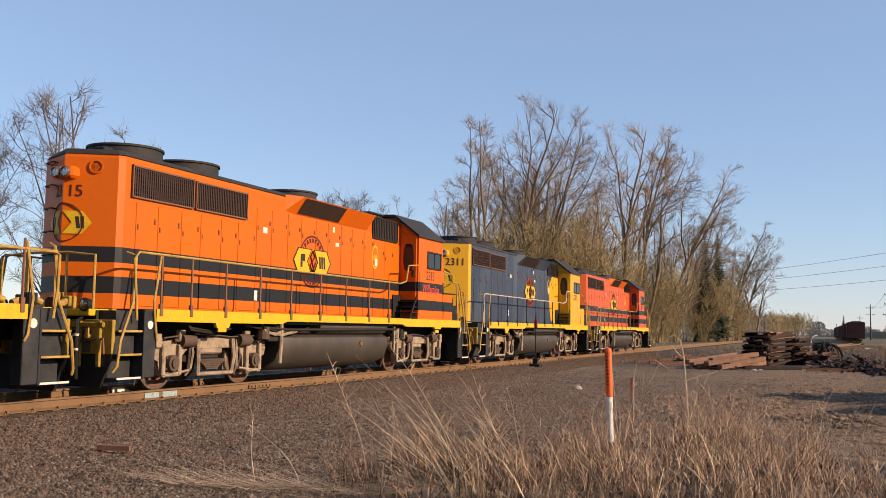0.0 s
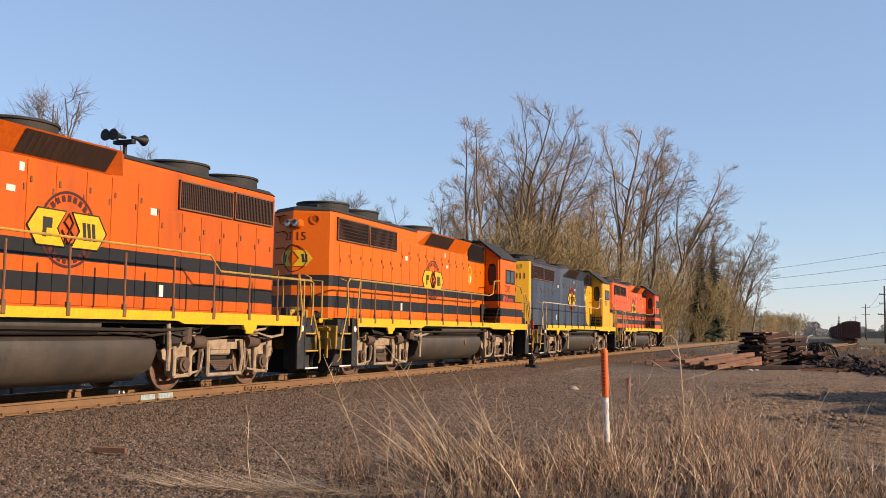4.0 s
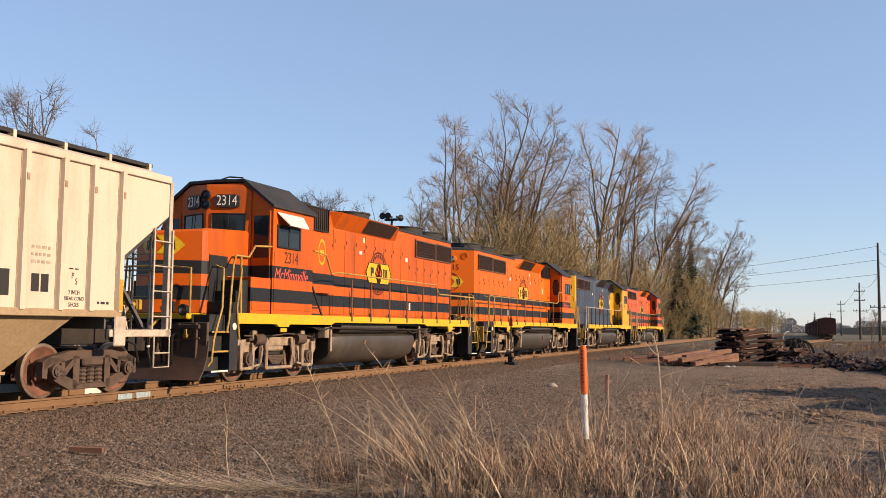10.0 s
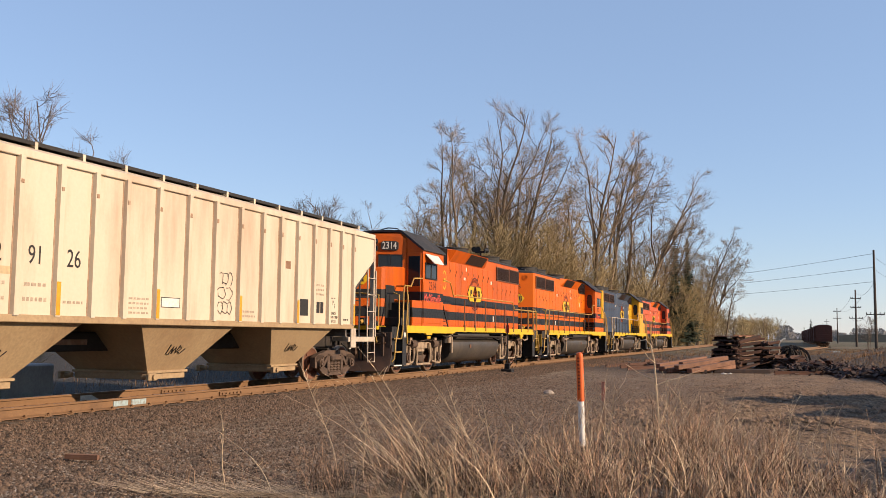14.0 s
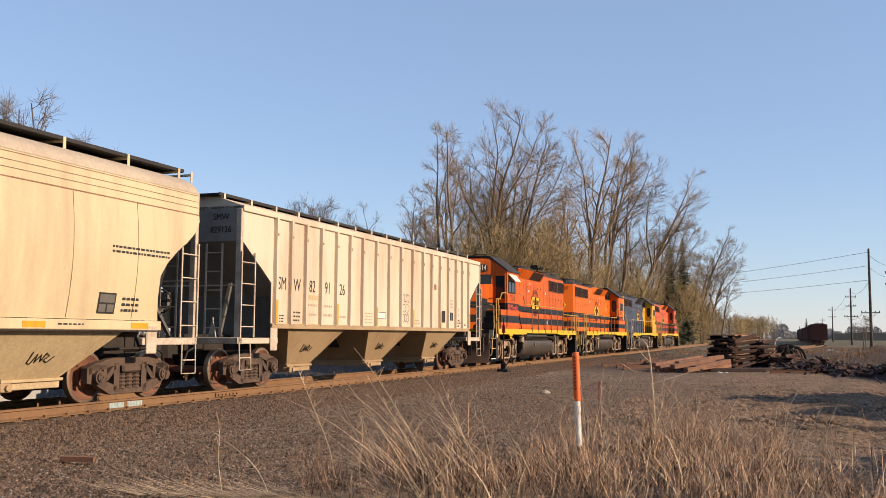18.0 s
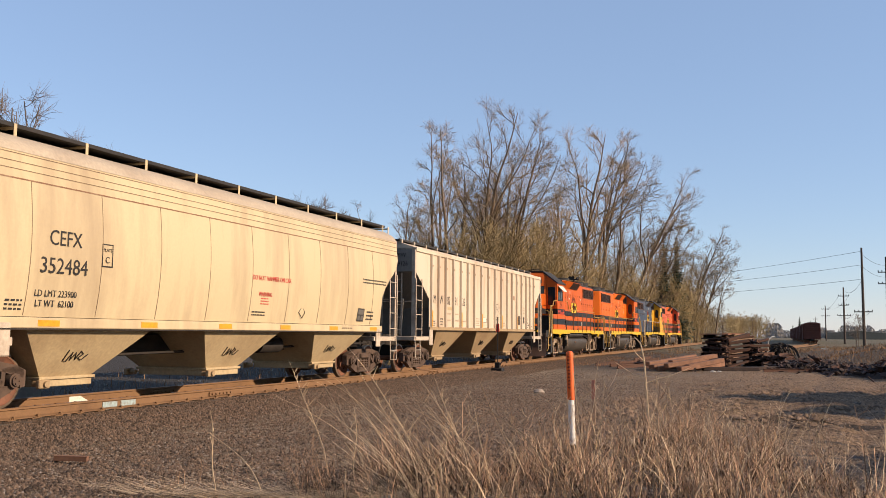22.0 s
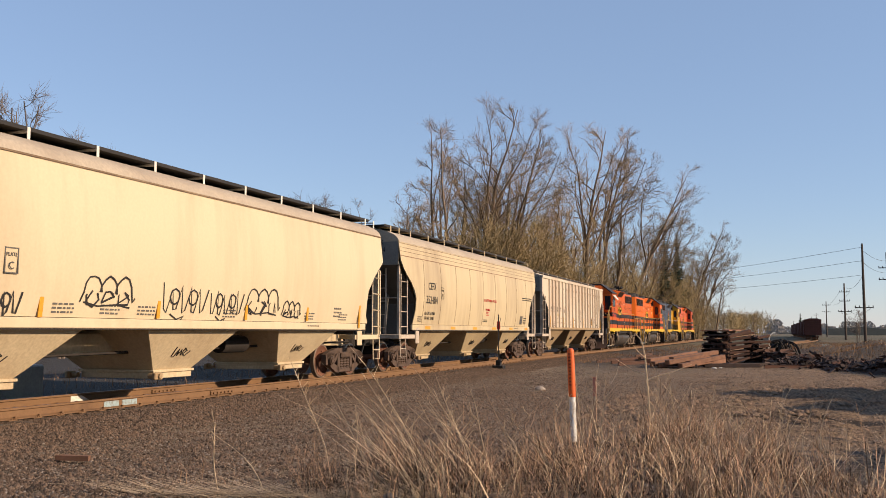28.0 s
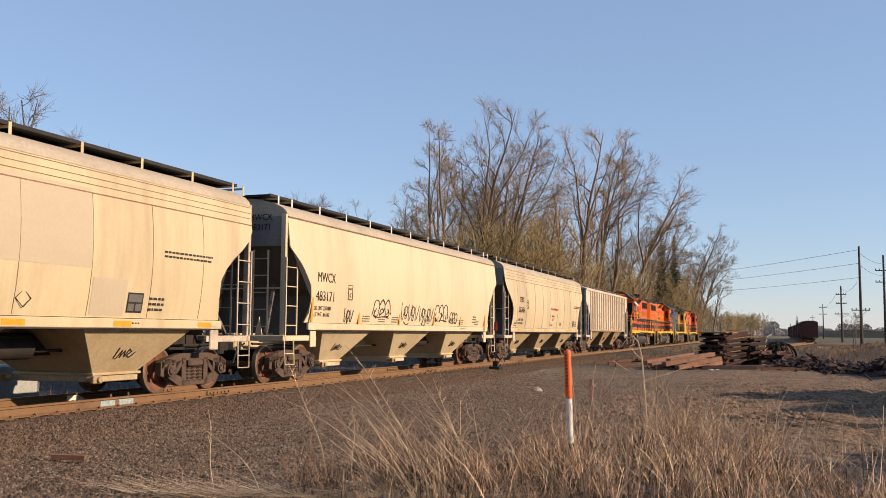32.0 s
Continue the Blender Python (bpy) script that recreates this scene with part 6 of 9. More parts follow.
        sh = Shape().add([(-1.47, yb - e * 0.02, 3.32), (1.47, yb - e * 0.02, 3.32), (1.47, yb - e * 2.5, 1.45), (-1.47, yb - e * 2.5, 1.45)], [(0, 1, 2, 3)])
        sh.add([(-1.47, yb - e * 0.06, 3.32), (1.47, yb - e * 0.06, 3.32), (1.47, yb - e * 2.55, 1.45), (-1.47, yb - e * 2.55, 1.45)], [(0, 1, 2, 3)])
        # Shade under the upper sheet is painted as the darker grey.
        part("slope_sheet", sh, "end_grey", T, "sloping end sheet, shade put into its grey")
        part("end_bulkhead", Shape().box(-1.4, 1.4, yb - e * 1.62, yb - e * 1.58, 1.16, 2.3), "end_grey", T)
        if number:
            rm = Matrix.Rotation(radians(0 if e < 0 else 180), 4, "Z") @ Matrix.Rotation(radians(90), 4, "X")
            lettering(marks, 0.22, Matrix.Translation((0.75, yb + e * 0.006, 4.0)) @ rm, "letter_black", T, "end_mark", width=0.9)
            lettering(number, 0.22, Matrix.Translation((0.75, yb + e * 0.006, 3.76)) @ rm, "letter_black", T, "end_number", width=0.9)
    post = paint if tags else "end_post"
    end_frame(T, -1, 0.74, post, zt=3.4 if not tags else 4.06)
    end_frame(T, 1, L - 0.74, post, zt=4.06)
    for k in (-1, 0, 1):
        bay(T, (9.22 if not tags else 9.37) + k * 4.87, 1.56, z0 - 0.2, 1.42, "cream_bay" if tags else "pale_bay", 0.62)
    part("center_sill", Shape().box(-0.26, 0.26, 0.6, L - 0.6, 0.80, 1.20, 0.02), "cream_bay" if tags else "under_dark", T, "stained cream centre sill" if tags else "dark centre sill")
    part("brake_pipe", Shape().tube([(0.5, 1.0, 0.95), (0.6, 5, 0.8), (0.55, L / 2, 0.85), (0.6, L - 1, 0.95)], 0.03, 5), "under_dark", T)
    part("brake_reservoir", Shape().cyl((0.55, L / 2 + 1.9, 0.95), (0.55, L / 2 + 2.9, 0.95), 0.2, 14), "under_dark", T, smooth=True)
    running_board(T, y0 - 0.12, y1 + 0.12, zt + 0.51, lambda x: zt + 0.34, paint if not tags else "white", 0.36, 1.05, 1.665, 0.0, [1.05, 1.74] + [2.74 + 1.665 * k for k in range(9)] + [17.62, 18.05] if not tags else [1.16, 1.84] + [3.38 + 1.66 * k for k in range(9)] + [18.3, 18.9])
    if tags:
        X = lambda z: bulge(z) + 0.004
        gs = arches(5.9, 1.68, 1.2, 0.5, 3, 1) + zigzag(8.02, 1.56, 1.5, 0.58, 5, 2) + zigzag(9.62, 1.54, 1.25, 0.56, 5, 3) + arches(11.05, 1.64, 1.3, 0.55, 3, 4) + arches(12.65, 1.58, 0.8, 0.36, 3, 5) + zigzag(3.98, 1.46, 0.55, 0.42, 3, 6)
        graffiti(T, 0, gs, 1, 0.020, X)
    sets = freight_truck(T, 2.02) + freight_truck(T, L - 2.2)
    return T, sets


M["worn_orange"] = mat("worn_orange_paint", (0.589, 0.106, 0.0057), 0.5, grain=0.5, spec=0.2, dirt=(0.27, 0.062, 0.018), amount=0.75, scale=1.6, streak=6.0, bump=0.06, per=0.05, bands=[((1.77, 2.07), BLACK), ((2.32, 2.60), BLACK)])
M["plain_worn"] = mat("plain_worn_orange_paint", (0.589, 0.106, 0.0057), 0.5, spec=0.2, dirt=(0.25, 0.06, 0.02), amount=0.8, scale=1.3, streak=4.0, bump=0.06)
M["rib_stain"] = mat("rib_stain", (0.34, 0.21, 0.13), 0.8, dirt=(0.55, 0.44, 0.32), amount=0.7, scale=5.0)
M["faint_stencil"] = mat("faint_stencil", (0.36, 0.28, 0.205), 0.7, dirt=(0.6, 0.5, 0.38), amount=0.6, scale=9.0, bump=0.0)
M["end_post"] = mat("brown_end_post", (0.55, 0.46, 0.36), 0.75, dirt=(0.2, 0.13, 0.085), amount=0.6, scale=3.0)
M["pale_bay"] = mat("pale_hopper_paint", (0.50, 0.385, 0.225), 0.65, dirt=(0.26, 0.165, 0.09), amount=0.7, scale=1.1, streak=2.5)
M["plow_brown"] = mat("plow_brown", (0.10, 0.055, 0.036), 0.6, dirt=(0.05, 0.035, 0.028), amount=0.8, scale=2.5)
M["seam"] = mat("weld_seam", (0.19, 0.125, 0.075), 0.8, dirt=(0.42, 0.32, 0.2), amount=0.6, scale=1.5, bump=0.0)
M["cream_bay"] = mat("cream_hopper_paint", (0.62, 0.495, 0.315), 0.65, dirt=(0.34, 0.22, 0.12), amount=0.6, scale=1.1, streak=2.5)
# Lighter copy of the end grey, with skylight put into the colour.
M["end_skylit"] = mat("skylit_grey_end", (0.24, 0.225, 0.20), 0.7, dirt=(0.10, 0.085, 0.07), amount=0.6, scale=1.2, streak=3.0)
M["dusty_roof"] = mat("dusty_roof", (0.47, 0.39, 0.29), 0.7, dirt=(0.30, 0.23, 0.17), amount=0.6, scale=0.9, streak=2.0)
M["patch"] = mat("repaint_patch", (0.50, 0.41, 0.29), 0.6, grain=0.3, dirt=(0.44, 0.36, 0.26), amount=0.4, scale=1.0, bump=0.05)
M["grille_wire"] = mat("grille_wire", (0.055, 0.026, 0.017), 0.7, bump=0.0)
TRAIN = []      # (vehicle, wheelsets, place of its rear coupler along the track at the start, length, turned end for end)
_v, _w = locomotive("faded", "2317", "", False, "faded red-orange diesel locomotive with black stripes, leading")
TRAIN.append((_v, _w, 48.37, 18.03, False))
_v, _w = locomotive("blue", "2311", "", False, "weathered dark blue and yellow diesel locomotive")
TRAIN.append((_v, _w, 30.34, 18.03, False))
_v, _w = locomotive("orange", "2315", "Willamina", False, "bright orange diesel locomotive with black stripes and yellow sill")
TRAIN.append((_v, _w, 12.31, 18.03, False))
_v, _w = locomotive("worn", "2314", "McMinnville", True, "orange diesel locomotive running long hood first, cream awning")
TRAIN.append((_v, _w, -5.68, 18.03, True))
_v, _w = ribbed_hopper("SMW", "829126", "weathered white ribbed covered hopper with rust streaks")
TRAIN.append((_v, _w, -24.23, 18.55, False))
_v, _w = curved_hopper("CEFX", "352484", "beige curved-side covered hopper with weld seams", "beige", 18.52, 9)
TRAIN.append((_v, _w, -42.75, 18.52, False))
_v, _w = curved_hopper("MWCX", "483171", "clean cream covered hopper with black spray scrawls", "cream", 19.18, 0, tags=True, roof_lines=False)
TRAIN.append((_v, _w, -61.93, 19.18, False))
_v, _w = curved_hopper("CEFX", "", "beige covered hopper with faded repaint patches", "beige", 18.52, 9, patches=True, shift=-0.6)
TRAIN.append((_v, _w, -80.45, 18.52, False))


# ---- the ground, the track and the siding ----
GROUND = -0.38


def ground_z(x, y):
    """The lie of the land: a low ballast bank under the track, a slight roll in the yard, mounds by the scrap."""
    d = abs(x - track_x(y))
    bank = 0.17 * (1 - min(max((d - 1.75) / 1.9, 0), 1))
    roll = 0.05 * noise.noise((x * 0.16, y * 0.16, 0.3)) + 0.02 * noise.noise((x * 0.7, y * 0.7, 4.0))
    mound = 0.0
    for mx, my, r, h in ((15.8, 66, 4.5, 0.75), (19.0, 59, 5, 1.0), (20, 76, 6, 1.0), (31, 60, 7, 1.2), (37, 80, 12, 1.4)):
        q = ((x - mx) ** 2 + (y - my) ** 2) / (r * r)
        mound += h * math.exp(-2.2 * q) if q < 3 else 0
    rut = 0.0
    if 12 < y < 46 and x > 4:
        churn = min(max((x - 9.2 - 0.06 * (y - 18)) / 1.5, 0), 1) * min(max((y - 15) / 2, 0), 1) * min(max((33 - y) / 4, 0), 1)
        rut = (0.025 + 0.10 * churn) * noise.noise((x * 1.0 - 0.25 * y, y * 2.1, 2.0)) + 0.06 * churn * noise.noise((x * 2.2, y * 3.4, 7.0))
        for off in (12.3, 14.1):
            rut -= 0.06 * math.exp(-((x - off - 0.10 * (y - 20)) ** 2) / 0.12)
    elif y < 16 and d > 2.5:
        rut = 0.018 * noise.noise((x * 1.9, y * 1.9, 5.0)) + 0.012 * noise.noise((x * 4.2, y * 4.2, 8.0))
    return GROUND + bank + (roll + mound if d > 3 else 0.0) + rut


def build_ground():
    xs = sorted(set([-2500, -1200, -600, -300, -150, -90, -60, -40, -28, -20, -14, -10, -7, -5, -4, -3.6] + [round(-3.2 + 0.4 * k, 2) for k in range(72)] + [round(1.0 + 0.2 * k, 2) for k in range(85)] + [27, 29, 31, 33, 36, 40, 45, 52, 60, 75, 100, 150, 300, 600, 1200, 2500]))
    ys = sorted(set([-600, -200, -90, -50, -30, -15, -8, -4] + [round(0.5 * k, 2) for k in range(100)] + [round(6 + 0.2 * k, 2) for k in range(135)] + [50 + 2 * k for k in range(60)] + [172, 180, 190, 205, 220, 250, 290, 340, 420, 520, 700, 1000, 1600, 3000]))
    v = [(x, y, ground_z(x, y)) for y in ys for x in xs]
    n = len(xs)
    f = [(j * n + i, j * n + i + 1, (j + 1) * n + i + 1, (j + 1) * n + i) for j in range(len(ys) - 1) for i in range(n - 1)]
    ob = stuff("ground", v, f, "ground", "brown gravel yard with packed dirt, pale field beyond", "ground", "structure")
    ob.data.shade_smooth()


RAIL = [(-0.037, 0.0), (0.037, 0.0), (0.037, -0.032), (0.012, -0.045), (0.010, -0.150), (0.070, -0.172), (0.075, -0.186), (-0.075, -0.186), (-0.070, -0.172), (-0.010, -0.150), (-0.012, -0.045), (-0.037, -0.032)]


def rail_shape(side, path, ys, z=0.0, cut=None):
    rings = []
    for y in ys:
        x = path(y) + side * 0.755
        rings.append([(x + a, y, z + b) for a, b in (cut or RAIL)])
    return Shape().loft(rings)


def spaced(a, b, fine, coarse_from, coarse):
    out, y = [], a
    while y < b:
        out.append(y)
        y += fine if y < coarse_from else coarse
    return out + [b]


def build_track():
    T = thing("track", "rusty railway track on wooden ties in ballast", "railway track", kind="structure")
    ys = spaced(-90, 620, 6, 150, 14)
    for s in (-1, 1):
        part("rail", rail_shape(s, track_x, ys), "rail_rust", T, "rust-brown steel rail", smooth=False)
        part("rail_head", rail_shape(s, track_x, ys, 0.0015, [(-0.030, 0.0), (0.030, 0.0), (0.030, -0.004), (-0.030, -0.004)]), "rail_top", T, "worn running surface")
        for yj in (18.4, 32.1, 44.6):
            xj = track_x(yj) + s * 0.755
            j = Shape().box(xj + 0.014, xj + 0.045, yj - 0.45, yj + 0.45, -0.145, -0.055, 0.01)
            for k in range(6):
                j.cyl((xj + 0.04, yj - 0.37 + 0.148 * k, -0.10), (xj + 0.075, yj - 0.37 + 0.148 * k, -0.10), 0.02, 6)
            part("joint_bar", j, "rail_rust", T, "bolted joint bar")
    xm = track_x(15.0) + 0.755
    mark = Shape().box(xm + 0.005, xm + 0.018, 14.52, 14.93, -0.15, -0.05).box(xm + 0.005, xm + 0.018, 15.03, 15.47, -0.15, -0.05)
    mark.add([(xm + 0.078, 14.55, -0.1845), (xm + 0.078, 14.93, -0.1845), (xm + 0.045, 14.93, -0.176), (xm + 0.045, 14.55, -0.176)], [(0, 1, 2, 3)])
    part("paint_mark", mark, "cyan_mark", T, "pale blue paint marks on the rail")
    far = Shape().box(-0.755 + 0.005 + track_x(15.0), -0.755 + 0.018 + track_x(15.0), 15.4, 16.0, -0.15, -0.04)
    part("paint_mark", far, "white", T)
    base = Shape().box(-1.3, 1.3, -0.11, 0.11, -0.36, -0.192, 0.012).mesh("tie")
    base.materials.append(M["tie_wood"])
    plate = Shape()
    for s in (-1, 1):
        plate.box(s * 0.755 - 0.17, s * 0.755 + 0.17, -0.09, 0.09, -0.194, -0.180, 0.004)
        for a in (-0.12, 0.12):
            plate.cyl((s * 0.755 + a, 0.05, -0.19), (s * 0.755 + a, 0.05, -0.155), 0.014, 5)
    anchor = Shape()
    for s in (-1, 1):
        anchor.box(s * 0.755 - 0.085, s * 0.755 + 0.095, 0.115, 0.145, -0.20, -0.16, 0.006)
        anchor.box(s * 0.755 + 0.05, s * 0.755 + 0.10, 0.11, 0.15, -0.175, -0.135, 0.006)
    pm, am = plate.mesh("tie_plate"), anchor.mesh("rail_anchor")
    pm.materials.append(M["rail_rust"])
    am.materials.append(M["rail_rust"])
    rest = Shape()
    k = -40
    while k < 420:
        y = 0.53 * k
        x = track_x(y)
        if 6 <= y < 100:
            t = new("tie", base)
            t.parent, t.location = T, (x + random.uniform(-0.08, 0.08), y, random.uniform(-0.012, 0.006))
            t.rotation_euler = (0, 0, random.uniform(-0.02, 0.02))
            if y < 70:
                for me, nm in ((pm, "tie_plate"), (am, "rail_anchor")):
                    q = new(nm, me)
                    q.parent, q.location = T, (x, y, 0)
        else:
            rest.box(x - 1.3, x + 1.3, y - 0.11, y + 0.11, -0.36, -0.192)
        k += 1
    tagged(part("tie_row", rest, "tie_wood", T), kind="stuff")


def siding_x(y):
    if y < 62:
        return 9.0
    u = min((y - 62) / 150.0, 1.0)
    return 9.0 + 11.1 * (3 * u * u - 2 * u ** 3)


def build_siding():
    T = thing("siding", "rusty yard siding on the ground", "railway track", kind="structure")
    ys = spaced(66, 420, 5, 150, 14)
    for s in (-1, 1):
        part("rail", rail_shape(s, siding_x, ys, -0.18), "rail_rust", T)
    rest = Shape()
    y = 66
    while y < 230:
        rest.box(siding_x(y) - 1.3, siding_x(y) + 1.3, y - 0.11, y + 0.11, -0.5, -0.362)
        y += 0.6
    tagged(part("tie_row", rest, "tie_wood", T), kind="stuff")


def stones(name, count, region, material, label, lo, hi, seed, flat=0.75):
    """Loose stones strewn on the ground: small uneven blocks."""
    r = np.random.default_rng(seed)
    base = np.array([(1, 0, 0), (-1, 0, 0), (0, 1, 0), (0, -1, 0), (0, 0, 1)], float)
    tri = np.array([(0, 2, 4), (2, 1, 4), (1, 3, 4), (3, 0, 4)])      # undersides lie in the soil
    pts = region(r, count)
    count = len(pts)
    size = lo + (hi - lo) * r.random(count) ** 2.0
    v = base[None] * (0.7 + 0.6 * r.random((count, 5, 1))) + 0.25 * (r.random((count, 5, 3)) - 0.5)
    v *= size[:, None, None] * np.array([1, 1, flat])[None, None]
    a = r.random(count) * 6.283
    c, s = np.cos(a)[:, None], np.sin(a)[:, None]
    x, y = v[..., 0] * c - v[..., 1] * s, v[..., 0] * s + v[..., 1] * c
    z = np.array([ground_z(p, q) for p, q in pts])
    v = np.stack([x + pts[:, 0:1], y + pts[:, 1:2], v[..., 2] + z[:, None] + size[:, None] * 0.05], -1)
    ob = bulk(name, v.reshape(-1, 3), (tri[None] + 5 * np.arange(count)[:, None, None]).reshape(-1), 3, material)
    return tagged(ob, label, "gravel", "", "stuff")


def yard_region(r, n):
    """Denser towards the near strip of the yard."""
    y = 6.5 + 40 * r.random(n) ** 1.9
    x = 1.0 + (10.5 + 0.17 * y) * r.random(n)
    keep = r.random(n) > np.clip((x - 8.6 + 0.25 * (y - 14)) / 4, 0, 0.85) * (y > 11)
    return np.stack([x[keep], y[keep]], 1)


def ridge_region(r, n):
    """Churned dirt along the wheel tracks in the yard."""
    k = r.integers(0, 5, n)
    y = 17 + 16 * r.random(n)
    x = np.array([9.6, 11.3, 12.6, 14.2, 15.8])[k] + 0.16 * (y - 24) + 0.5 * np.sin(y * 0.7 + k) + r.normal(0, 0.22, n)
    clump = np.array([noise.noise((a * 0.6, b * 0.6, 6.0)) for a, b in zip(x, y)])
    keep = clump > 0.0
    return np.stack([x[keep], y[keep]], 1)


def ballast_region(r, n):
    y = 5 + 60 * r.random(n) ** 1.5
    x = np.where(r.random(n) < 0.8, 0.86 + 2.4 * r.random(n), -2.5 + 3.2 * r.random(n))
    ok = (np.abs(np.abs(x) - 0.755) > 0.10)
    return np.stack([x[ok], y[ok]], 1)


def grit_region(r, n):
    """The open strip between the track and the weeds."""
    y = 8 + 26 * r.random(n) ** 1.4
    x = 2.2 + (7.5 + 0.2 * y) * r.random(n)
    return np.stack([x, y], 1)


def far_yard_region(r, n):
    y = 14 + 36 * r.random(n) ** 1.4
    x = 6 + 14 * r.random(n)
    return np.stack([x, y], 1)


# ---- plants ----
def grass(name, count, region, lo, hi, width, material, label, seed, tilt=0.5, sag=0.5, heading=None, least=0.0, kink=0.0):
    """Dry blades: narrow strips of five pieces that start off at a slant and bow over."""
    r = np.random.default_rng(seed)
    pts = region(r, count)
    count = len(pts)
    patch = np.array([noise.noise((p * 1.7, q * 1.7, 9.0)) for p, q in pts])
    length = (lo + (hi - lo) * r.random(count) ** 1.8) * np.clip(0.9 + 0.9 * patch, 0.4, 1.4)
    az = r.random(count) * 6.283 if heading is None else heading[0] + heading[1] * r.normal(0, 1, count) + math.pi * (r.random(count) < heading[2])
    start = least + (tilt - least) * r.random(count) ** 0.7
    turn = sag * (0.2 + 1.3 * r.random(count))
    side = 0.35 * (r.random(count) - 0.5)
    w = width * (0.55 + 0.9 * r.random(count))
    face = r.random(count) * 6.283
    x, y = pts[:, 0].copy(), pts[:, 1].copy()
    z = np.array([ground_z(p, q) for p, q in pts]) - 0.02
    low = z.copy()
    verts = []
    for k in range(6):
        u = k / 5
        ww = w * (1 - 0.85 * u)
        verts.append(np.stack([x - np.sin(face) * ww, y + np.cos(face) * ww, z], 1))
        verts.append(np.stack([x + np.sin(face) * ww, y - np.cos(face) * ww, z], 1))
        a = start + turn * u * u * 1.4 + kink * r.normal(0, 1, count)
        h = az + side * u * 3 + 2 * kink * r.normal(0, 1, count)
        x, y = x + np.cos(h) * np.sin(a) * length / 5, y + np.sin(h) * np.sin(a) * length / 5
        z = np.maximum(z + np.cos(a) * length / 5, low + 0.03)
    v = np.stack(verts, 1).reshape(-1, 3)
    q = np.array([(2 * k, 2 * k + 1, 2 * k + 3, 2 * k + 2) for k in range(5)])
    ob = bulk(name, v, (q[None] + 12 * np.arange(count)[:, None, None]).reshape(-1), 4, material)
    return tagged(ob, label, "grass", "", "stuff")


def weeds_region(r, n):
    """The rough verge between the yard and the camera: a wedge of dead weeds in clumps."""
    y = 8.2 + 8.0 * r.random(n)
    x = 8.0 + 6.2 * r.random(n)
    edge = np.interp(x, [8.0, 8.8, 9.4, 9.9, 10.6, 11.5, 12.0, 12.4, 12.8, 13.2, 14.0], [7.6, 8.0, 9.2, 12.2, 14.6, 15.0, 14.3, 13.2, 11.9, 10.7, 9.0])
    clump = np.array([noise.noise((a * 1.3, b * 1.3, 2.0)) for a, b in zip(x, y)])
    keep = (y < edge + 1.4 * clump) & (r.random(n) < 0.42 + 1.7 * clump)
    return np.stack([x[keep], y[keep]], 1)


def matted_region(r, n):
    """Flattened straw along the near edge."""
    x = 6.3 + 3.4 * r.random(n)
    y = 7.75 + 0.30 * (x - 6.3) + np.abs(r.normal(0, 0.22, n)) + 0.1
    return np.stack([x, y], 1)


def fan_region(r, n):
    return np.stack([r.normal(9.25, 0.32, n), r.normal(9.0, 0.25, n)], 1)


def fringe_region(r, n):
    y = 8.4 + 8.0 * r.random(n)
    x = 6.2 + 4.6 * r.random(n)
    clump = np.array([noise.noise((a * 0.8, b * 0.8, 7.0)) for a, b in zip(x, y)])
    keep = (clump > 0.05) & (y < 9.6 + 2.2 * (x - 6.2))
    return np.stack([x[keep], y[keep]], 1)


def far_side_region(r, n):
    y = 4 + 110 * r.random(n)
    x = -4.2 - 9 * r.random(n) ** 1.3
    return np.stack([x, y], 1)


def mound_region(r, n):
    y = 47 + 70 * r.random(n)
    x = 2.5 + 28 * r.random(n)
    clump = np.array([noise.noise((a * 0.25, b * 0.25, 3.0)) for a, b in zip(x, y)])
    keep = (clump > np.where(x < 13.0, 0.02, -0.12)) & (np.abs(x - 11.5) + np.abs(y - 49) > 5.5) & (np.abs(x - np.array([siding_x(b) for b in y])) > 2.2)
    return np.stack([x[keep], y[keep]], 1)


def tan_region(r, n):
    y = 53 + 100 * r.random(n) ** 1.2
    x = 12.8 + 30 * r.random(n)
    clump = np.array([noise.noise((a * 0.35, b * 0.18, 8.0)) for a, b in zip(x, y)])
    keep = (clump > -0.15) & (np.abs(x - np.array([siding_x(b) for b in y])) > 1.9)
    return np.stack([x[keep], y[keep]], 1)


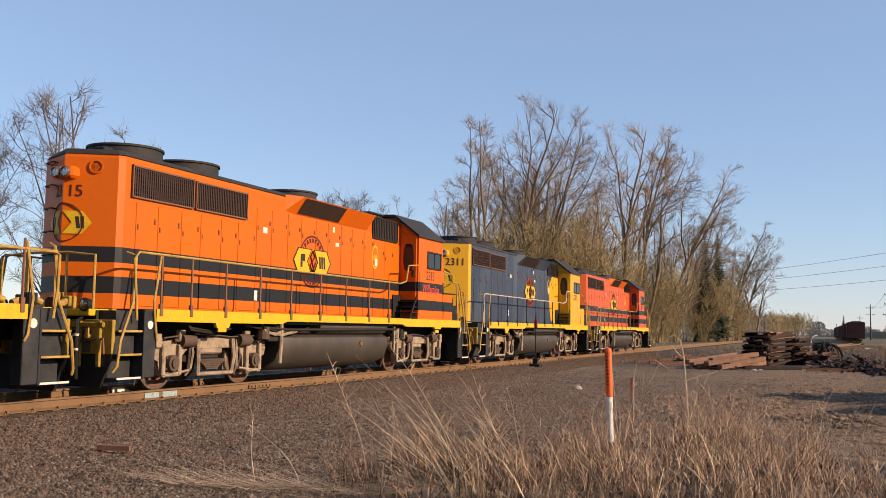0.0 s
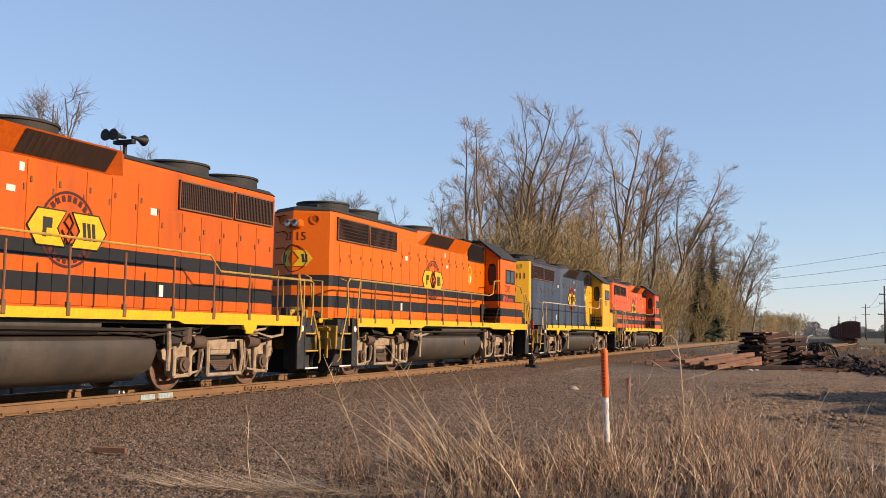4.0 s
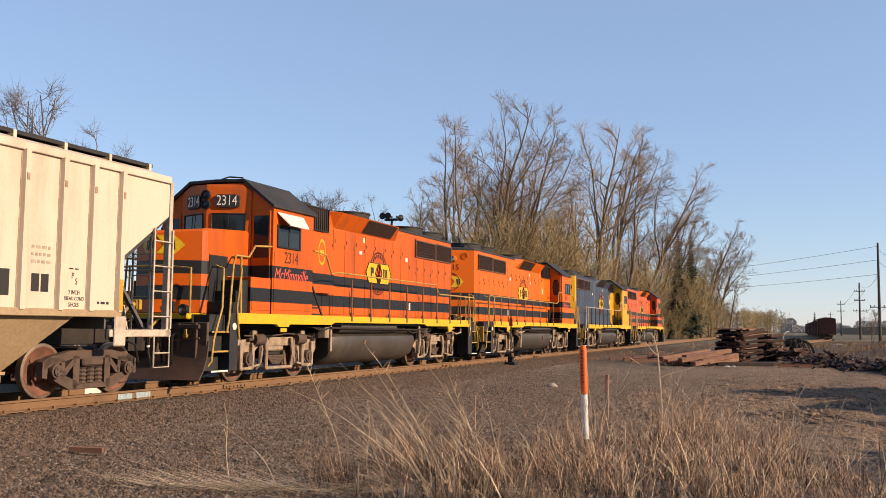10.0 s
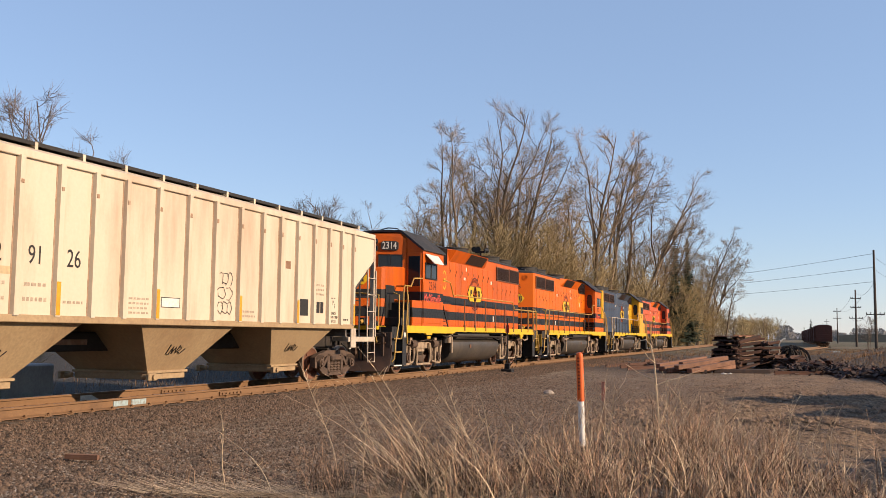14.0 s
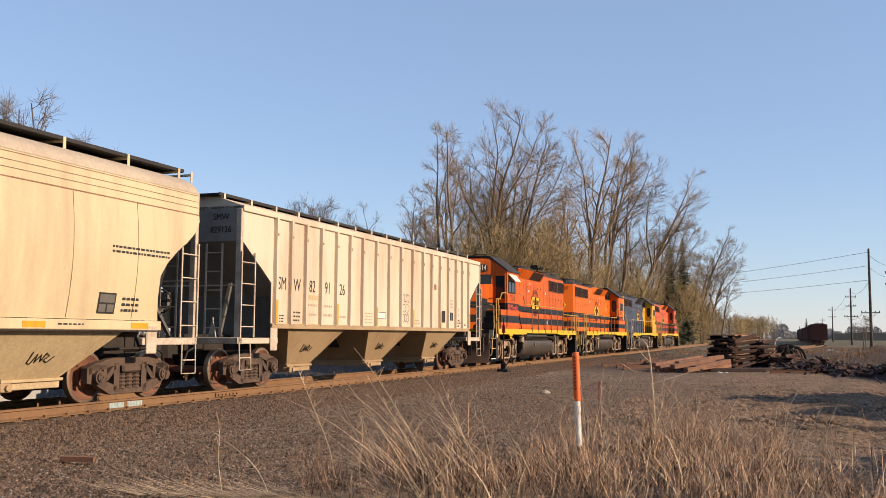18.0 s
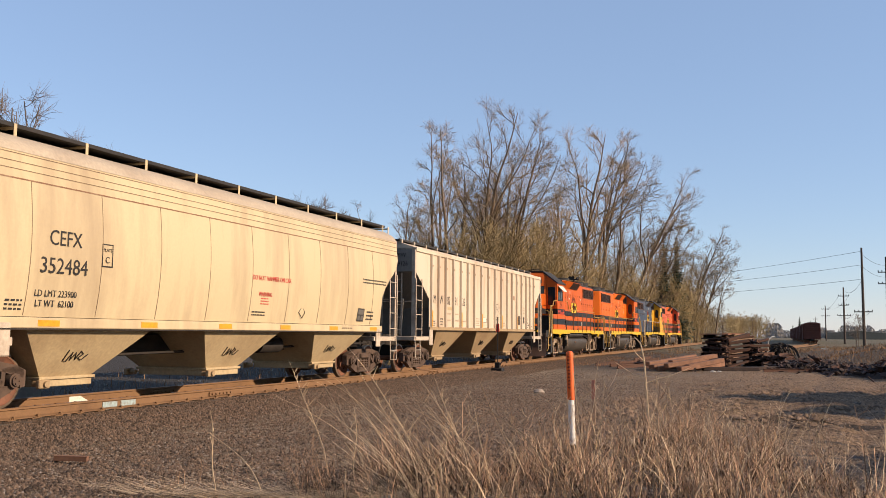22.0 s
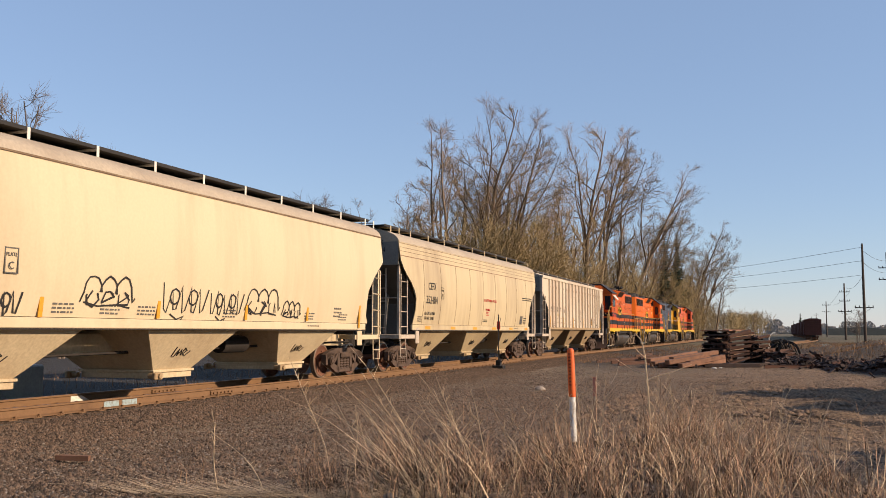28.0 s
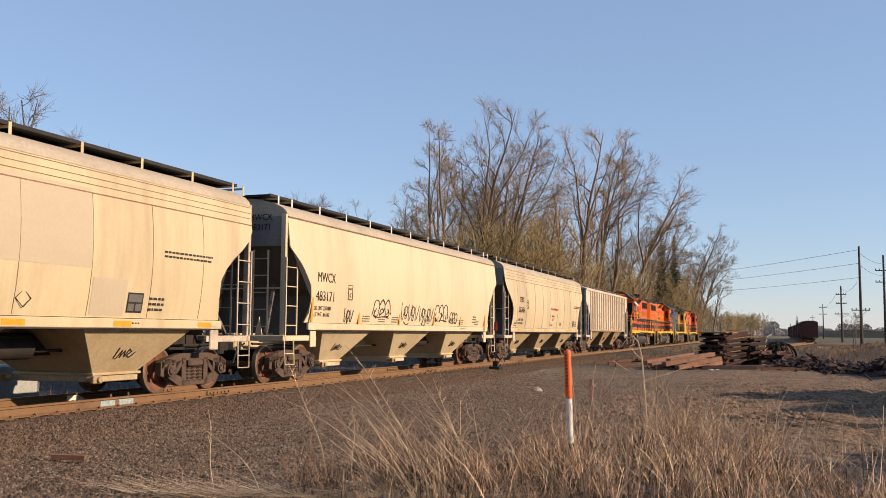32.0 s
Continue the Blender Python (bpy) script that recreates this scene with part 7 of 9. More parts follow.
def branchy(name, count, region, lo, hi, width, material, label, seed, lean=0.35, twigs=8, wide=0.75):
    """Dead weeds: a stiff stem in three pieces with thin side twigs at sharp angles."""
    r = np.random.default_rng(seed)
    pts = region(r, count)
    n = len(pts)
    clump = np.array([noise.noise((a * 1.7, b * 1.7, 9.0)) for a, b in pts])
    h = (lo + (hi - lo) * r.random(n) ** 1.5) * np.clip(0.85 + 1.0 * clump, 0.4, 1.4)
    az, tl = r.random(n) * 6.283, lean * r.random(n)
    d = np.stack([np.cos(az) * np.sin(tl), np.sin(az) * np.sin(tl), np.cos(tl)], 1)
    p = [np.stack([pts[:, 0], pts[:, 1], np.array([ground_z(a, b) for a, b in pts]) - 0.02], 1)]
    for k in range(3):
        d = d + 0.16 * r.normal(0, 1, (n, 3))
        d /= np.linalg.norm(d, axis=1)[:, None]
        p.append(p[-1] + d * (h / 3)[:, None])
    segs = [(p[k], p[k + 1], width * (1 - 0.25 * k), width * (0.75 - 0.25 * k) + 0.0006) for k in range(3)]
    for k in range(twigs):
        u = 0.25 + 0.75 * r.random(n)
        i = np.minimum((u * 3).astype(int), 2)
        q = np.stack(p, 1)
        a, b = q[np.arange(n), i], q[np.arange(n), i + 1]
        o = a + (b - a) * (u * 3 - i)[:, None]
        t = r.random(n) * 6.283
        e = np.stack([np.cos(t) * wide, np.sin(t) * wide, 0.35 + 0.6 * r.random(n)], 1)
        l = (h * (0.14 + 0.3 * r.random(n)) * (1.15 - 0.6 * u))[:, None]
        m = o + e * l * 0.55
        f = m + (e + 0.5 * r.normal(0, 1, (n, 3))) * l * 0.45
        segs += [(o, m, width * 0.5, width * 0.4), (m, f, width * 0.4, width * 0.18)]
    verts = []
    for a, b, w0, w1 in segs:
        t = r.random(n) * 6.283
        g = np.stack([np.cos(t), np.sin(t), 0.2 * np.sin(3 * t)], 1)
        verts.append(np.stack([a - g * w0, a + g * w0, b + g * w1, b - g * w1], 1))
    v = np.concatenate(verts).reshape(-1, 3)
    return tagged(bulk(name, v, np.arange(len(v)), 4, material), label, "weeds", "", "stuff")


def tangle_region(r, n):
    """Low dark tangle at the near edge, beside the leaning straw."""
    x = 7.9 + 2.5 * r.random(n)
    y = 8.5 + 0.35 * (x - 7.9) + 2.2 * r.random(n) ** 1.5
    return np.stack([x, y], 1)


def tall_stalk(x, y, h, dx, dy, seed, material="dry_grass", twigs=6, r0=0.006):
    rnd = random.Random(seed)
    T = thing("dead_stalk", "tall bent dry weed stalk with thin side stems", "weed", "tall dry weed stalks")
    z = ground_z(x, y)
    pts = [Vector((x + dx * u ** 1.6 + 0.02 * math.sin(7 * u + seed), y + dy * u ** 1.6, z - 0.02 + h * u)) for u in [k / 7 for k in range(8)]]
    part("stem", Shape().tube(pts, [r0 * (1 - 0.75 * k / 7) for k in range(8)], 4), material, T)
    for k in range(twigs):
        u = rnd.uniform(0.3, 0.97)
        i = min(int(u * 7), 6)
        p = pts[i].lerp(pts[i + 1], u * 7 - i)
        a = rnd.uniform(0, 6.283)
        l = rnd.uniform(0.08, 0.28) * h * (1.2 - u)
        q = p + Vector((math.cos(a) * l * 0.7, math.sin(a) * l * 0.7, l * 0.8))
        part("side_stem", Shape().tube([p, p.lerp(q, 0.5) + Vector((0, 0, 0.02 * l)), q], [r0 * 0.45, r0 * 0.35, r0 * 0.2], 3), material, T)
    return T


def limbs(seed, H, counts, stems=1, leaders=0, spread=0.7, wind=(0.02, 0.0), thick=0.016, first=0.3, flare=0.0, reach=0.27, up=(0.03, 0.10, 0.08, 0.05), thin=1.0):
    """A bare tree as two shapes: trunks with limbs, and the fine crown of tapered twigs."""
    rnd = random.Random(seed)
    wood, fine = Shape(), Shape()
    wv = Vector((wind[0], wind[1], 0))
    last = len(counts)

    def cone(pts, r):
        d = (pts[-1] - pts[0]).normalized()
        u = d.orthogonal().normalized()
        w = d.cross(u)
        rings = len(pts) - 1
        v = []
        for i in range(rings):
            q = r * (1 - 0.55 * i / max(rings, 1))
            v += [pts[i] + u * q, pts[i] - u * 0.5 * q + w * 0.87 * q, pts[i] - u * 0.5 * q - w * 0.87 * q]
        v.append(pts[-1])
        f = [(3 * i + k, 3 * i + (k + 1) % 3, 3 * i + 3 + (k + 1) % 3, 3 * i + 3 + k) for i in range(rings - 1) for k in range(3)]
        m = 3 * (rings - 1)
        fine.add(v, f + [(m, m + 1, m + 3), (m + 1, m + 2, m + 3), (m + 2, m, m + 3)])

    def grow(p, d, length, r, lv, crown):
        n = (9, 6, 4, 2, 1)[lv] if lv < last else (1 if lv > 2 else 2)
        pts, rad = [p.copy()], [r]
        for i in range(n):
            j = Vector((rnd.gauss(0, 1), rnd.gauss(0, 1), rnd.gauss(0, 0.6))) * (0.055, 0.13, 0.16, 0.16, 0.1)[lv]
            d = (d + j + Vector((0, 0, (*up, 0.03)[lv])) + wv * (1 + lv)).normalized()
            p = p + d * (length / n)
            pts.append(p.copy())
            rad.append(max(r * (1 - 0.82 * (i + 1) / n), 0.011 * thin))
        if lv <= 1 or (lv == 2 and last > 3):
            wood.tube(pts, rad, (7, 5, 3)[lv])
        else:
            cone(pts, max(r, (0.02, 0.02, 0.02, 0.015, 0.011)[lv] * thin))
        if lv >= last:
            return
        for k in range(counts[lv]):
            t = first + (1 - first) * (k + rnd.random()) / counts[lv] if lv == 0 else 0.12 + 0.88 * (k + rnd.random()) / counts[lv]
            i = min(int(t * n), n - 1)
            q = pts[i].lerp(pts[i + 1], t * n - i)
            ax = (pts[i + 1] - pts[i]).normalized()
            side = ax.orthogonal().normalized()
            side.rotate(Matrix.Rotation(rnd.uniform(0, 6.283), 3, ax))
            ang = rnd.uniform(0.7, 1.25) * spread * (1.0 if lv == 0 else 0.85)
            dd = (ax * math.cos(ang) + side * math.sin(ang)).normalized()
            if lv == 0:
                ll = crown * rnd.uniform(0.7, 1.15) * (0.22 + math.sin(math.pi * min(max((t - first * 0.6) / (1.06 - first * 0.6), 0), 1)) ** 0.7)
                rr = rad[i] * rnd.uniform(0.32, 0.5)
            else:
                ll = length * rnd.uniform(0.36, 0.62) * (1.1 - 0.45 * t)
                rr = rad[i] * rnd.uniform(0.38, 0.58)
            grow(q, dd, ll, max(rr, 0.012 * thin), lv + 1, crown)
        if lv == 0:
            return pts, rad

    for k in range(stems):
        a = rnd.uniform(0, 6.283)
        off = 0.0 if stems == 1 else rnd.uniform(0.15, 0.7)
        tilt = 0.03 if stems == 1 else rnd.uniform(0.06, 0.2) + flare * rnd.random()
        hh = H * rnd.uniform(0.85, 1.0) if stems > 1 else H
        pts, rad = grow(Vector((off * math.cos(a), off * math.sin(a), -0.2)), Vector((tilt * math.cos(a), tilt * math.sin(a), 1)).normalized(), hh, H * thick * rnd.uniform(0.8, 1.0), 0, H * reach)
        for j in range(leaders):
            t = rnd.uniform(0.16, 0.45)
            i = int(t * 9)
            b = a + 6.283 * j / leaders + rnd.uniform(-0.6, 0.6)
            grow(pts[i].copy(), Vector((0.30 * math.cos(b), 0.30 * math.sin(b), 1)).normalized(), (1 - t) * H * rnd.uniform(0.78, 1.0), rad[i] * rnd.uniform(0.6, 0.8), 0, H * reach * 0.85)
    return wood, fine


def cottonwood(seed, H, leaders, angle, limb, wind, stems=1, fork=0.32, dense=1.0):
    """A tall bare tree as two shapes: trunk, leaders and limbs that fork and kink; and the fine crown of twigs."""
    rnd = random.Random(seed)
    wood, fine = Shape(), Shape()
    wv = Vector((wind, 0, 0))

    def line(p, d, length, n, kink, lift):
        pts = [p.copy()]
        for i in range(n):
            d = (d + Vector((rnd.gauss(0, kink), rnd.gauss(0, kink), rnd.gauss(0, kink * 0.6) + lift)) + wv).normalized()
            p = p + d * (length / n)
            pts.append(p.copy())
        return pts, d

    def along(pts, t):
        n = len(pts) - 1
        i = min(int(t * n), n - 1)
        return pts[i].lerp(pts[i + 1], t * n - i), (pts[i + 1] - pts[i]).normalized()

    def off(ax, a):
        side = ax.orthogonal().normalized()
        side.rotate(Matrix.Rotation(rnd.uniform(0, 6.283), 3, ax))
        return (ax * math.cos(a) + side * math.sin(a)).normalized()

    def twig(p, d, length, r):
        u = d.orthogonal().normalized() * r
        w = d.cross(u)
        q = p + d * length * 0.55 + Vector((rnd.gauss(0, 0.06), rnd.gauss(0, 0.06), rnd.gauss(0, 0.05))) * length
        e = q + (d + Vector((rnd.gauss(0, 0.22), rnd.gauss(0, 0.22), rnd.gauss(0, 0.15) + 0.1))).normalized() * length * 0.45
        fine.add([p + u, p - 0.5 * u + 0.87 * w, p - 0.5 * u - 0.87 * w, q + 0.7 * u, q - 0.35 * u + 0.6 * w, q - 0.35 * u - 0.6 * w, e],
                 [(0, 1, 4, 3), (1, 2, 5, 4), (2, 0, 3, 5), (3, 4, 6), (4, 5, 6), (5, 3, 6)])

    def spray(pts, length, r, count):
        """Small branches with twigs along one limb."""
        for k in range(count):
            t = 0.18 + 0.82 * (k + rnd.random()) / count
            p, ax = along(pts, t)
            b, _ = line(p, off(ax, rnd.uniform(0.35, 0.85)), length * rnd.uniform(0.5, 1.15) * (1.1 - 0.45 * t), 4, 0.2, 0.05)
            fine.tube(b, [r, r * 0.85, r * 0.7, r * 0.5, r * 0.3], 3)
            for j in range(5):
                q, ax2 = along(b, (j + rnd.random()) / 5)
                twig(q, off(ax2, rnd.uniform(0.4, 1.0)), rnd.uniform(0.4, 1.0), 0.0095)
        p, ax = along(pts, 1.0)
        twig(p, off(ax, 0.15), rnd.uniform(0.8, 1.5), 0.014)

    def branch(pts, rad, length, count, lo):
        """Limbs that leave a leader steeply, kink and fork once."""
        for k in range(count):
            t = lo + (1 - lo) * (k + rnd.random()) / count
            p, ax = along(pts, t)
            ll = length * rnd.uniform(0.55, 1.15) * (1.15 - 0.75 * t)
            r = max(rad * (1 - 0.75 * t) * rnd.uniform(0.35, 0.55), 0.03)
            b, d = line(p, off(ax, rnd.uniform(0.55, 1.1)), ll, 6, 0.19, 0.06)
            wood.tube(b, [r * (1 - 0.11 * i) for i in range(7)], 4)
            spray(b, 0.36 * ll + 0.7, 0.017, round(7 * dense))
            for e in range(2):
                q, ax2 = along(b, rnd.uniform(0.45, 0.75))
                f, _ = line(q, off(ax2, rnd.uniform(0.4, 0.8)), ll * rnd.uniform(0.4, 0.65), 4, 0.17, 0.05)
                wood.tube(f, [r * 0.55, r * 0.48, r * 0.4, r * 0.3, r * 0.2], 3)
                spray(f, 0.27 * ll + 0.6, 0.015, round(4 * dense))

    for k in range(stems):
        a0 = rnd.uniform(0, 6.283)
        tilt = 0.03 if stems == 1 else 0.05
        R = H * 0.0145 * (1.0 if stems == 1 else 0.75)
        start = Vector((0, 0, -0.2)) if stems == 1 else Vector((0.5 * math.cos(a0), 0.5 * math.sin(a0), -0.2))
        trunk, d = line(start, Vector((tilt * math.cos(a0), tilt * math.sin(a0), 1)).normalized(), H * rnd.uniform(0.9, 1.0), 12, 0.055, 0.03)
        rad = [max(R * (1 - 0.92 * i / 12), 0.035) for i in range(13)]
        wood.tube(trunk, rad, 7)
        branch(trunk, R, H * limb, round(12 * dense), 0.25)
        for j in range(leaders):
            t = fork + 0.22 * (j + rnd.random()) / leaders
            p, ax = along(trunk, t)
            b = a0 + 6.283 * j / leaders + rnd.uniform(-0.5, 0.5)
            g = rnd.uniform(*angle)
            ld, _ = line(p, Vector((math.sin(g) * math.cos(b), math.sin(g) * math.sin(b), math.cos(g))), (1 - t) * H * rnd.uniform(0.75, 1.0), 10, 0.085, 0.035)
            rl = R * (1 - 0.9 * t) * 0.72
            wood.tube(ld, [max(rl * (1 - 0.085 * i), 0.03) for i in range(11)], 5)
            branch(ld, rl, H * limb * 0.85, round(9 * dense), 0.15)
    return wood, fine


def conifer(seed, H, wide=0.17, blunt=0.8, label="dark green narrow conifer among bare trees", group="conifers"):
    rnd = random.Random(seed)
    T = thing("conifer", label, "tree", group)
    part("trunk", Shape().tube([(0, 0, -0.2), (0, 0, H * 0.5), (0, 0, H)], [H * 0.018, H * 0.011, 0.02], 6), "bark", T)
    s = Shape()
    k = 0.08
    while k < 0.99:
        z = H * k
        rr = H * wide * (1 - k) ** blunt * rnd.uniform(0.8, 1.2) + 0.1
        for j in range(26):
            a = rnd.uniform(0, 6.283)
            l = rr * rnd.uniform(0.6, 1.1)
            dx, dy = math.cos(a), math.sin(a)
            for q in range(4):
                f0 = (q + 0.4) / 4
                px, py, pz = dx * l * f0, dy * l * f0, z - 0.25 * l * f0
                w = 0.34 * l * (1.1 - f0) + 0.16
                s.add([(px - dy * w, py + dx * w, pz - 0.15 * w), (px + dx * w * 1.3, py + dy * w * 1.3, pz - 0.3 * w), (px + dy * w, py - dx * w, pz - 0.15 * w), (px - dx * w * 0.4, py - dy * w * 0.4, pz + 0.3 * w)],
                      [(0, 1, 3), (1, 2, 3)])
        k += rnd.uniform(0.014, 0.022)
    part("crown", s, "needles", T)
    return T


def stand_of_trees():
    """The wood along the far side of the track, tall bare cottonwoods that come closer to it farther off."""
    kinds = []
    for i, (stems, leaders, angle, limb, wind) in enumerate(((2, 1, (0.06, 0.16), 0.15, 0.0), (1, 4, (0.2, 0.5), 0.25, 0.012), (1, 3, (0.15, 0.42), 0.24, 0.025), (1, 1, (0.1, 0.3), 0.27, 0.0), (2, 2, (0.15, 0.4), 0.21, 0.015))):
        T = thing("bare_tree", "tall bare cottonwood with dark limbs and hazy twigs", "tree", "wood beside the track")
        wood, fine = cottonwood(11 + 7 * i, 27.0, leaders, angle, limb, wind, stems)
        part("trunk", wood, "bark", T, smooth=True)
        part("crown", fine, "twig", T)
        kinds.append(T)
    # place, height, lean along the track's side, kind, turn
    spots = [(-24.1, 92, 17.8, 0, 3, 10), (-21.9, 98, 25.5, -1, 0, 20), (-19.3, 104, 28.8, 3, 1, 10), (-17.1, 108, 26.0, 7, 2, 20), (-15.6, 116, 19.5, 2, 4, 0), (-25.0, 112, 23.0, 0, 4, 310),
             (-12.3, 121, 23.5, 3, 3, 80), (-11.9, 128, 30.3, 2, 1, -25), (-11.2, 133, 29.5, 7, 2, 10), (-10.7, 138, 28.0, 9, 0, 20), (-10.3, 150, 28.0, 22, 2, -30), (-9.3, 160, 23.5, 17, 4, 30), (-7.5, 172, 23.0, 16, 2, 20),
             (-6.6, 186, 21.0, 8, 3, 0), (-4.7, 207, 25.0, 22, 2, 10), (-2.9, 221, 21.5, 18, 1, 15), (-0.8, 238, 17.5, 14, 3, 0), (-3.6, 214, 20.5, 10, 4, 40),
             (-21, 128, 23.0, 4, 2, 70), (-12.2, 165, 21.0, 8, 4, 210), (-32.0, 104, 17.5, -3, 3, 150), (-9.5, 196, 19.0, 5, 0, 260), (-5.0, 232, 17.5, 8, 4, 100),
             (-20.5, 118, 21.0, 3, 3, 60), (-17.0, 122, 19.0, 4, 3, 190), (-15.5, 130, 20.0, 6, 4, 120), (-13.5, 140, 20.0, 7, 3, 15), (-11.5, 156, 19.0, 12, 3, 250), (-8.0, 178, 19.0, 10, 3, 130), (-6.4, 200, 19.5, 12, 0, 45), (-28.0, 98, 14.0, 0, 3, 280), (-18.6, 110, 25.0, 4, 1, 105), (-21.0, 109, 21.5, 1, 4, 35), (-24.2, 104, 22.5, -2, 3, 215), (-23.0, 99, 17.0, -2, 4, 150)]
    first = [True] * len(kinds)
    for x, y, h, lean, i, rz in spots:
        m = Matrix.Translation((x, y, ground_z(x, y))) @ Matrix.Rotation(radians(0.6 * lean), 4, "Y") @ Matrix.Rotation(radians(rz), 4, "Z")
        ob = kinds[i] if first[i] else copy_thing(kinds[i], m)
        if first[i]:
            ob.matrix_world = m
            first[i] = False
        ob.scale = (h / 27.0,) * 3
    r = random.Random(31)
    for k in range(13):
        y = 290 + 9 * k
        m = Matrix.Translation((-6.5 + 0.9 * k + r.uniform(-2, 2), y, GROUND)) @ Matrix.Rotation(r.uniform(0, 6), 4, "Z")
        copy_thing(kinds[3], m).scale = (r.uniform(0.3, 0.42),) * 3
    # thin side trees near the line behind the locomotives
    small = thing("bare_tree", "slender bare young tree with upswept twigs", "tree", "young trees behind the track")
    wood, fine = cottonwood(91, 16.0, 2, (0.2, 0.5), 0.25, 0.0, 3, 0.22, 0.6)
    part("trunk", wood, "young_twig", small, smooth=True)
    part("crown", fine, "young_twig", small)
    small.matrix_world = Matrix.Translation((-29.8, 44, GROUND))
    for x, y, k, rz in ((-34, 41, 0.82, 80), (-28.0, 46, 0.72, 20), (-40, 54, 0.75, 140), (-33, 33, 0.7, 30), (-46.5, 110, 1.2, 50), (-44.4, 112, 1.25, 200), (-52, 85, 0.8, 300), (21.8, 121, 0.27, 90)):
        o = copy_thing(small, Matrix.Translation((x, y, GROUND)) @ Matrix.Rotation(radians(rz), 4, "Z"))
        o.scale = (k, k, k)
    # a broken row of evergreens along the yard's edge, whose shadows reach into the yard
    row = conifer(12, 7.0, 0.3, 0.35, "broad dark evergreen at the edge of the yard", "evergreens at the yard edge")
    row.matrix_world = Matrix.Translation((27.2, 22.2, GROUND))
    row.scale = (0.86, 0.86, 0.86)
    for x, y, k, rz in ((27.6, 23.5, 0.84, 60), (26.9, 24.9, 0.8, 140), (27.5, 26.6, 0.96, 220), (27.2, 28.0, 0.86, 20), (27.8, 29.4, 0.88, 100),
                        (27.2, 14.6, 0.8, 170), (27.4, 13.2, 0.86, 250), (27.1, 11.8, 0.82, 40)):
        o = copy_thing(row, Matrix.Translation((x, y, GROUND)) @ Matrix.Rotation(radians(rz), 4, "Z"))
        o.scale = (k, k, k)
    # conifers
    c = conifer(3, 20)
    c.matrix_world = Matrix.Translation((-7.0, 186, GROUND))
    c.scale = (1.05, 1.05, 1.05)
    for x, y, k in ((-5.0, 190, 1.05), (-60, 520, 1.2), (-5.6, 172, 0.8), (-3.9, 176, 0.78), (23.5, 430, 0.5), (25.5, 436, 0.38), (21.0, 440, 0.33), (90, 640, 1.2), (95, 650, 1.0), (104, 640, 1.3), (112, 655, 1.1), (120, 650, 1.3)):
        o = copy_thing(c, Matrix.Translation((x, y, GROUND)) @ Matrix.Rotation(x, 4, "Z"))
        o.scale = (k, k, k)


def thickets():
    kinds = []
    for i in range(3):
        w, f = limbs(300 + i, 6.0, (7, 5, 4), stems=8, spread=0.75, thick=0.006, first=0.08, flare=0.4, reach=0.34, thin=0.9)
        T = thing("shrub", "tangled tan undergrowth of thin leafless stems", "shrub", "undergrowth along the wood")
        part("stem", w, "brush", T)
        part("twig_mass", f, "brush", T)
        kinds.append(T)
    rnd = random.Random(5)
    spots = []
    for k in range(44):
        y = 92 + 168 * (k / 44) ** 1.15
        edge = -20 + 17.5 * min((y - 92) / 90, 1) ** 0.6
        spots.append((edge - rnd.uniform(0, 7), y, rnd.uniform(0.8, 1.5)))
    for k in range(30):
        y = 100 + 140 * k / 30
        edge = -20 + 17.5 * min((y - 92) / 90, 1) ** 0.6
        spots.append((edge - rnd.uniform(2, 9), y, rnd.uniform(1.5, 2.2)))
    for k in range(16):
        spots.append((rnd.uniform(-6, 2.5), rnd.uniform(285, 400), rnd.uniform(1.0, 1.5)))
    for k in range(12):
        spots.append((rnd.uniform(-4, 9), rnd.uniform(560, 640), rnd.uniform(1.6, 2.4)))
    for k in range(12):
        spots.append((rnd.uniform(-12, -6), rnd.uniform(20, 85), rnd.uniform(0.22, 0.42)))
    for k in range(14):
        y = 98 + 2.4 * k
        edge = -20 + 17.5 * min((y - 92) / 90, 1) ** 0.6
        spots.append((edge - rnd.uniform(0.5, 6), y, rnd.uniform(1.9, 2.5)))
    for n, (x, y, s) in enumerate(spots):
        m = Matrix.Translation((x, y, ground_z(x, y))) @ Matrix.Rotation(rnd.uniform(0, 6.28), 4, "Z")
        o = kinds[n] if n < 3 else copy_thing(kinds[n % 3], m)
        if n < 3:
            o.matrix_world = m
        o.scale = (s, s, s)


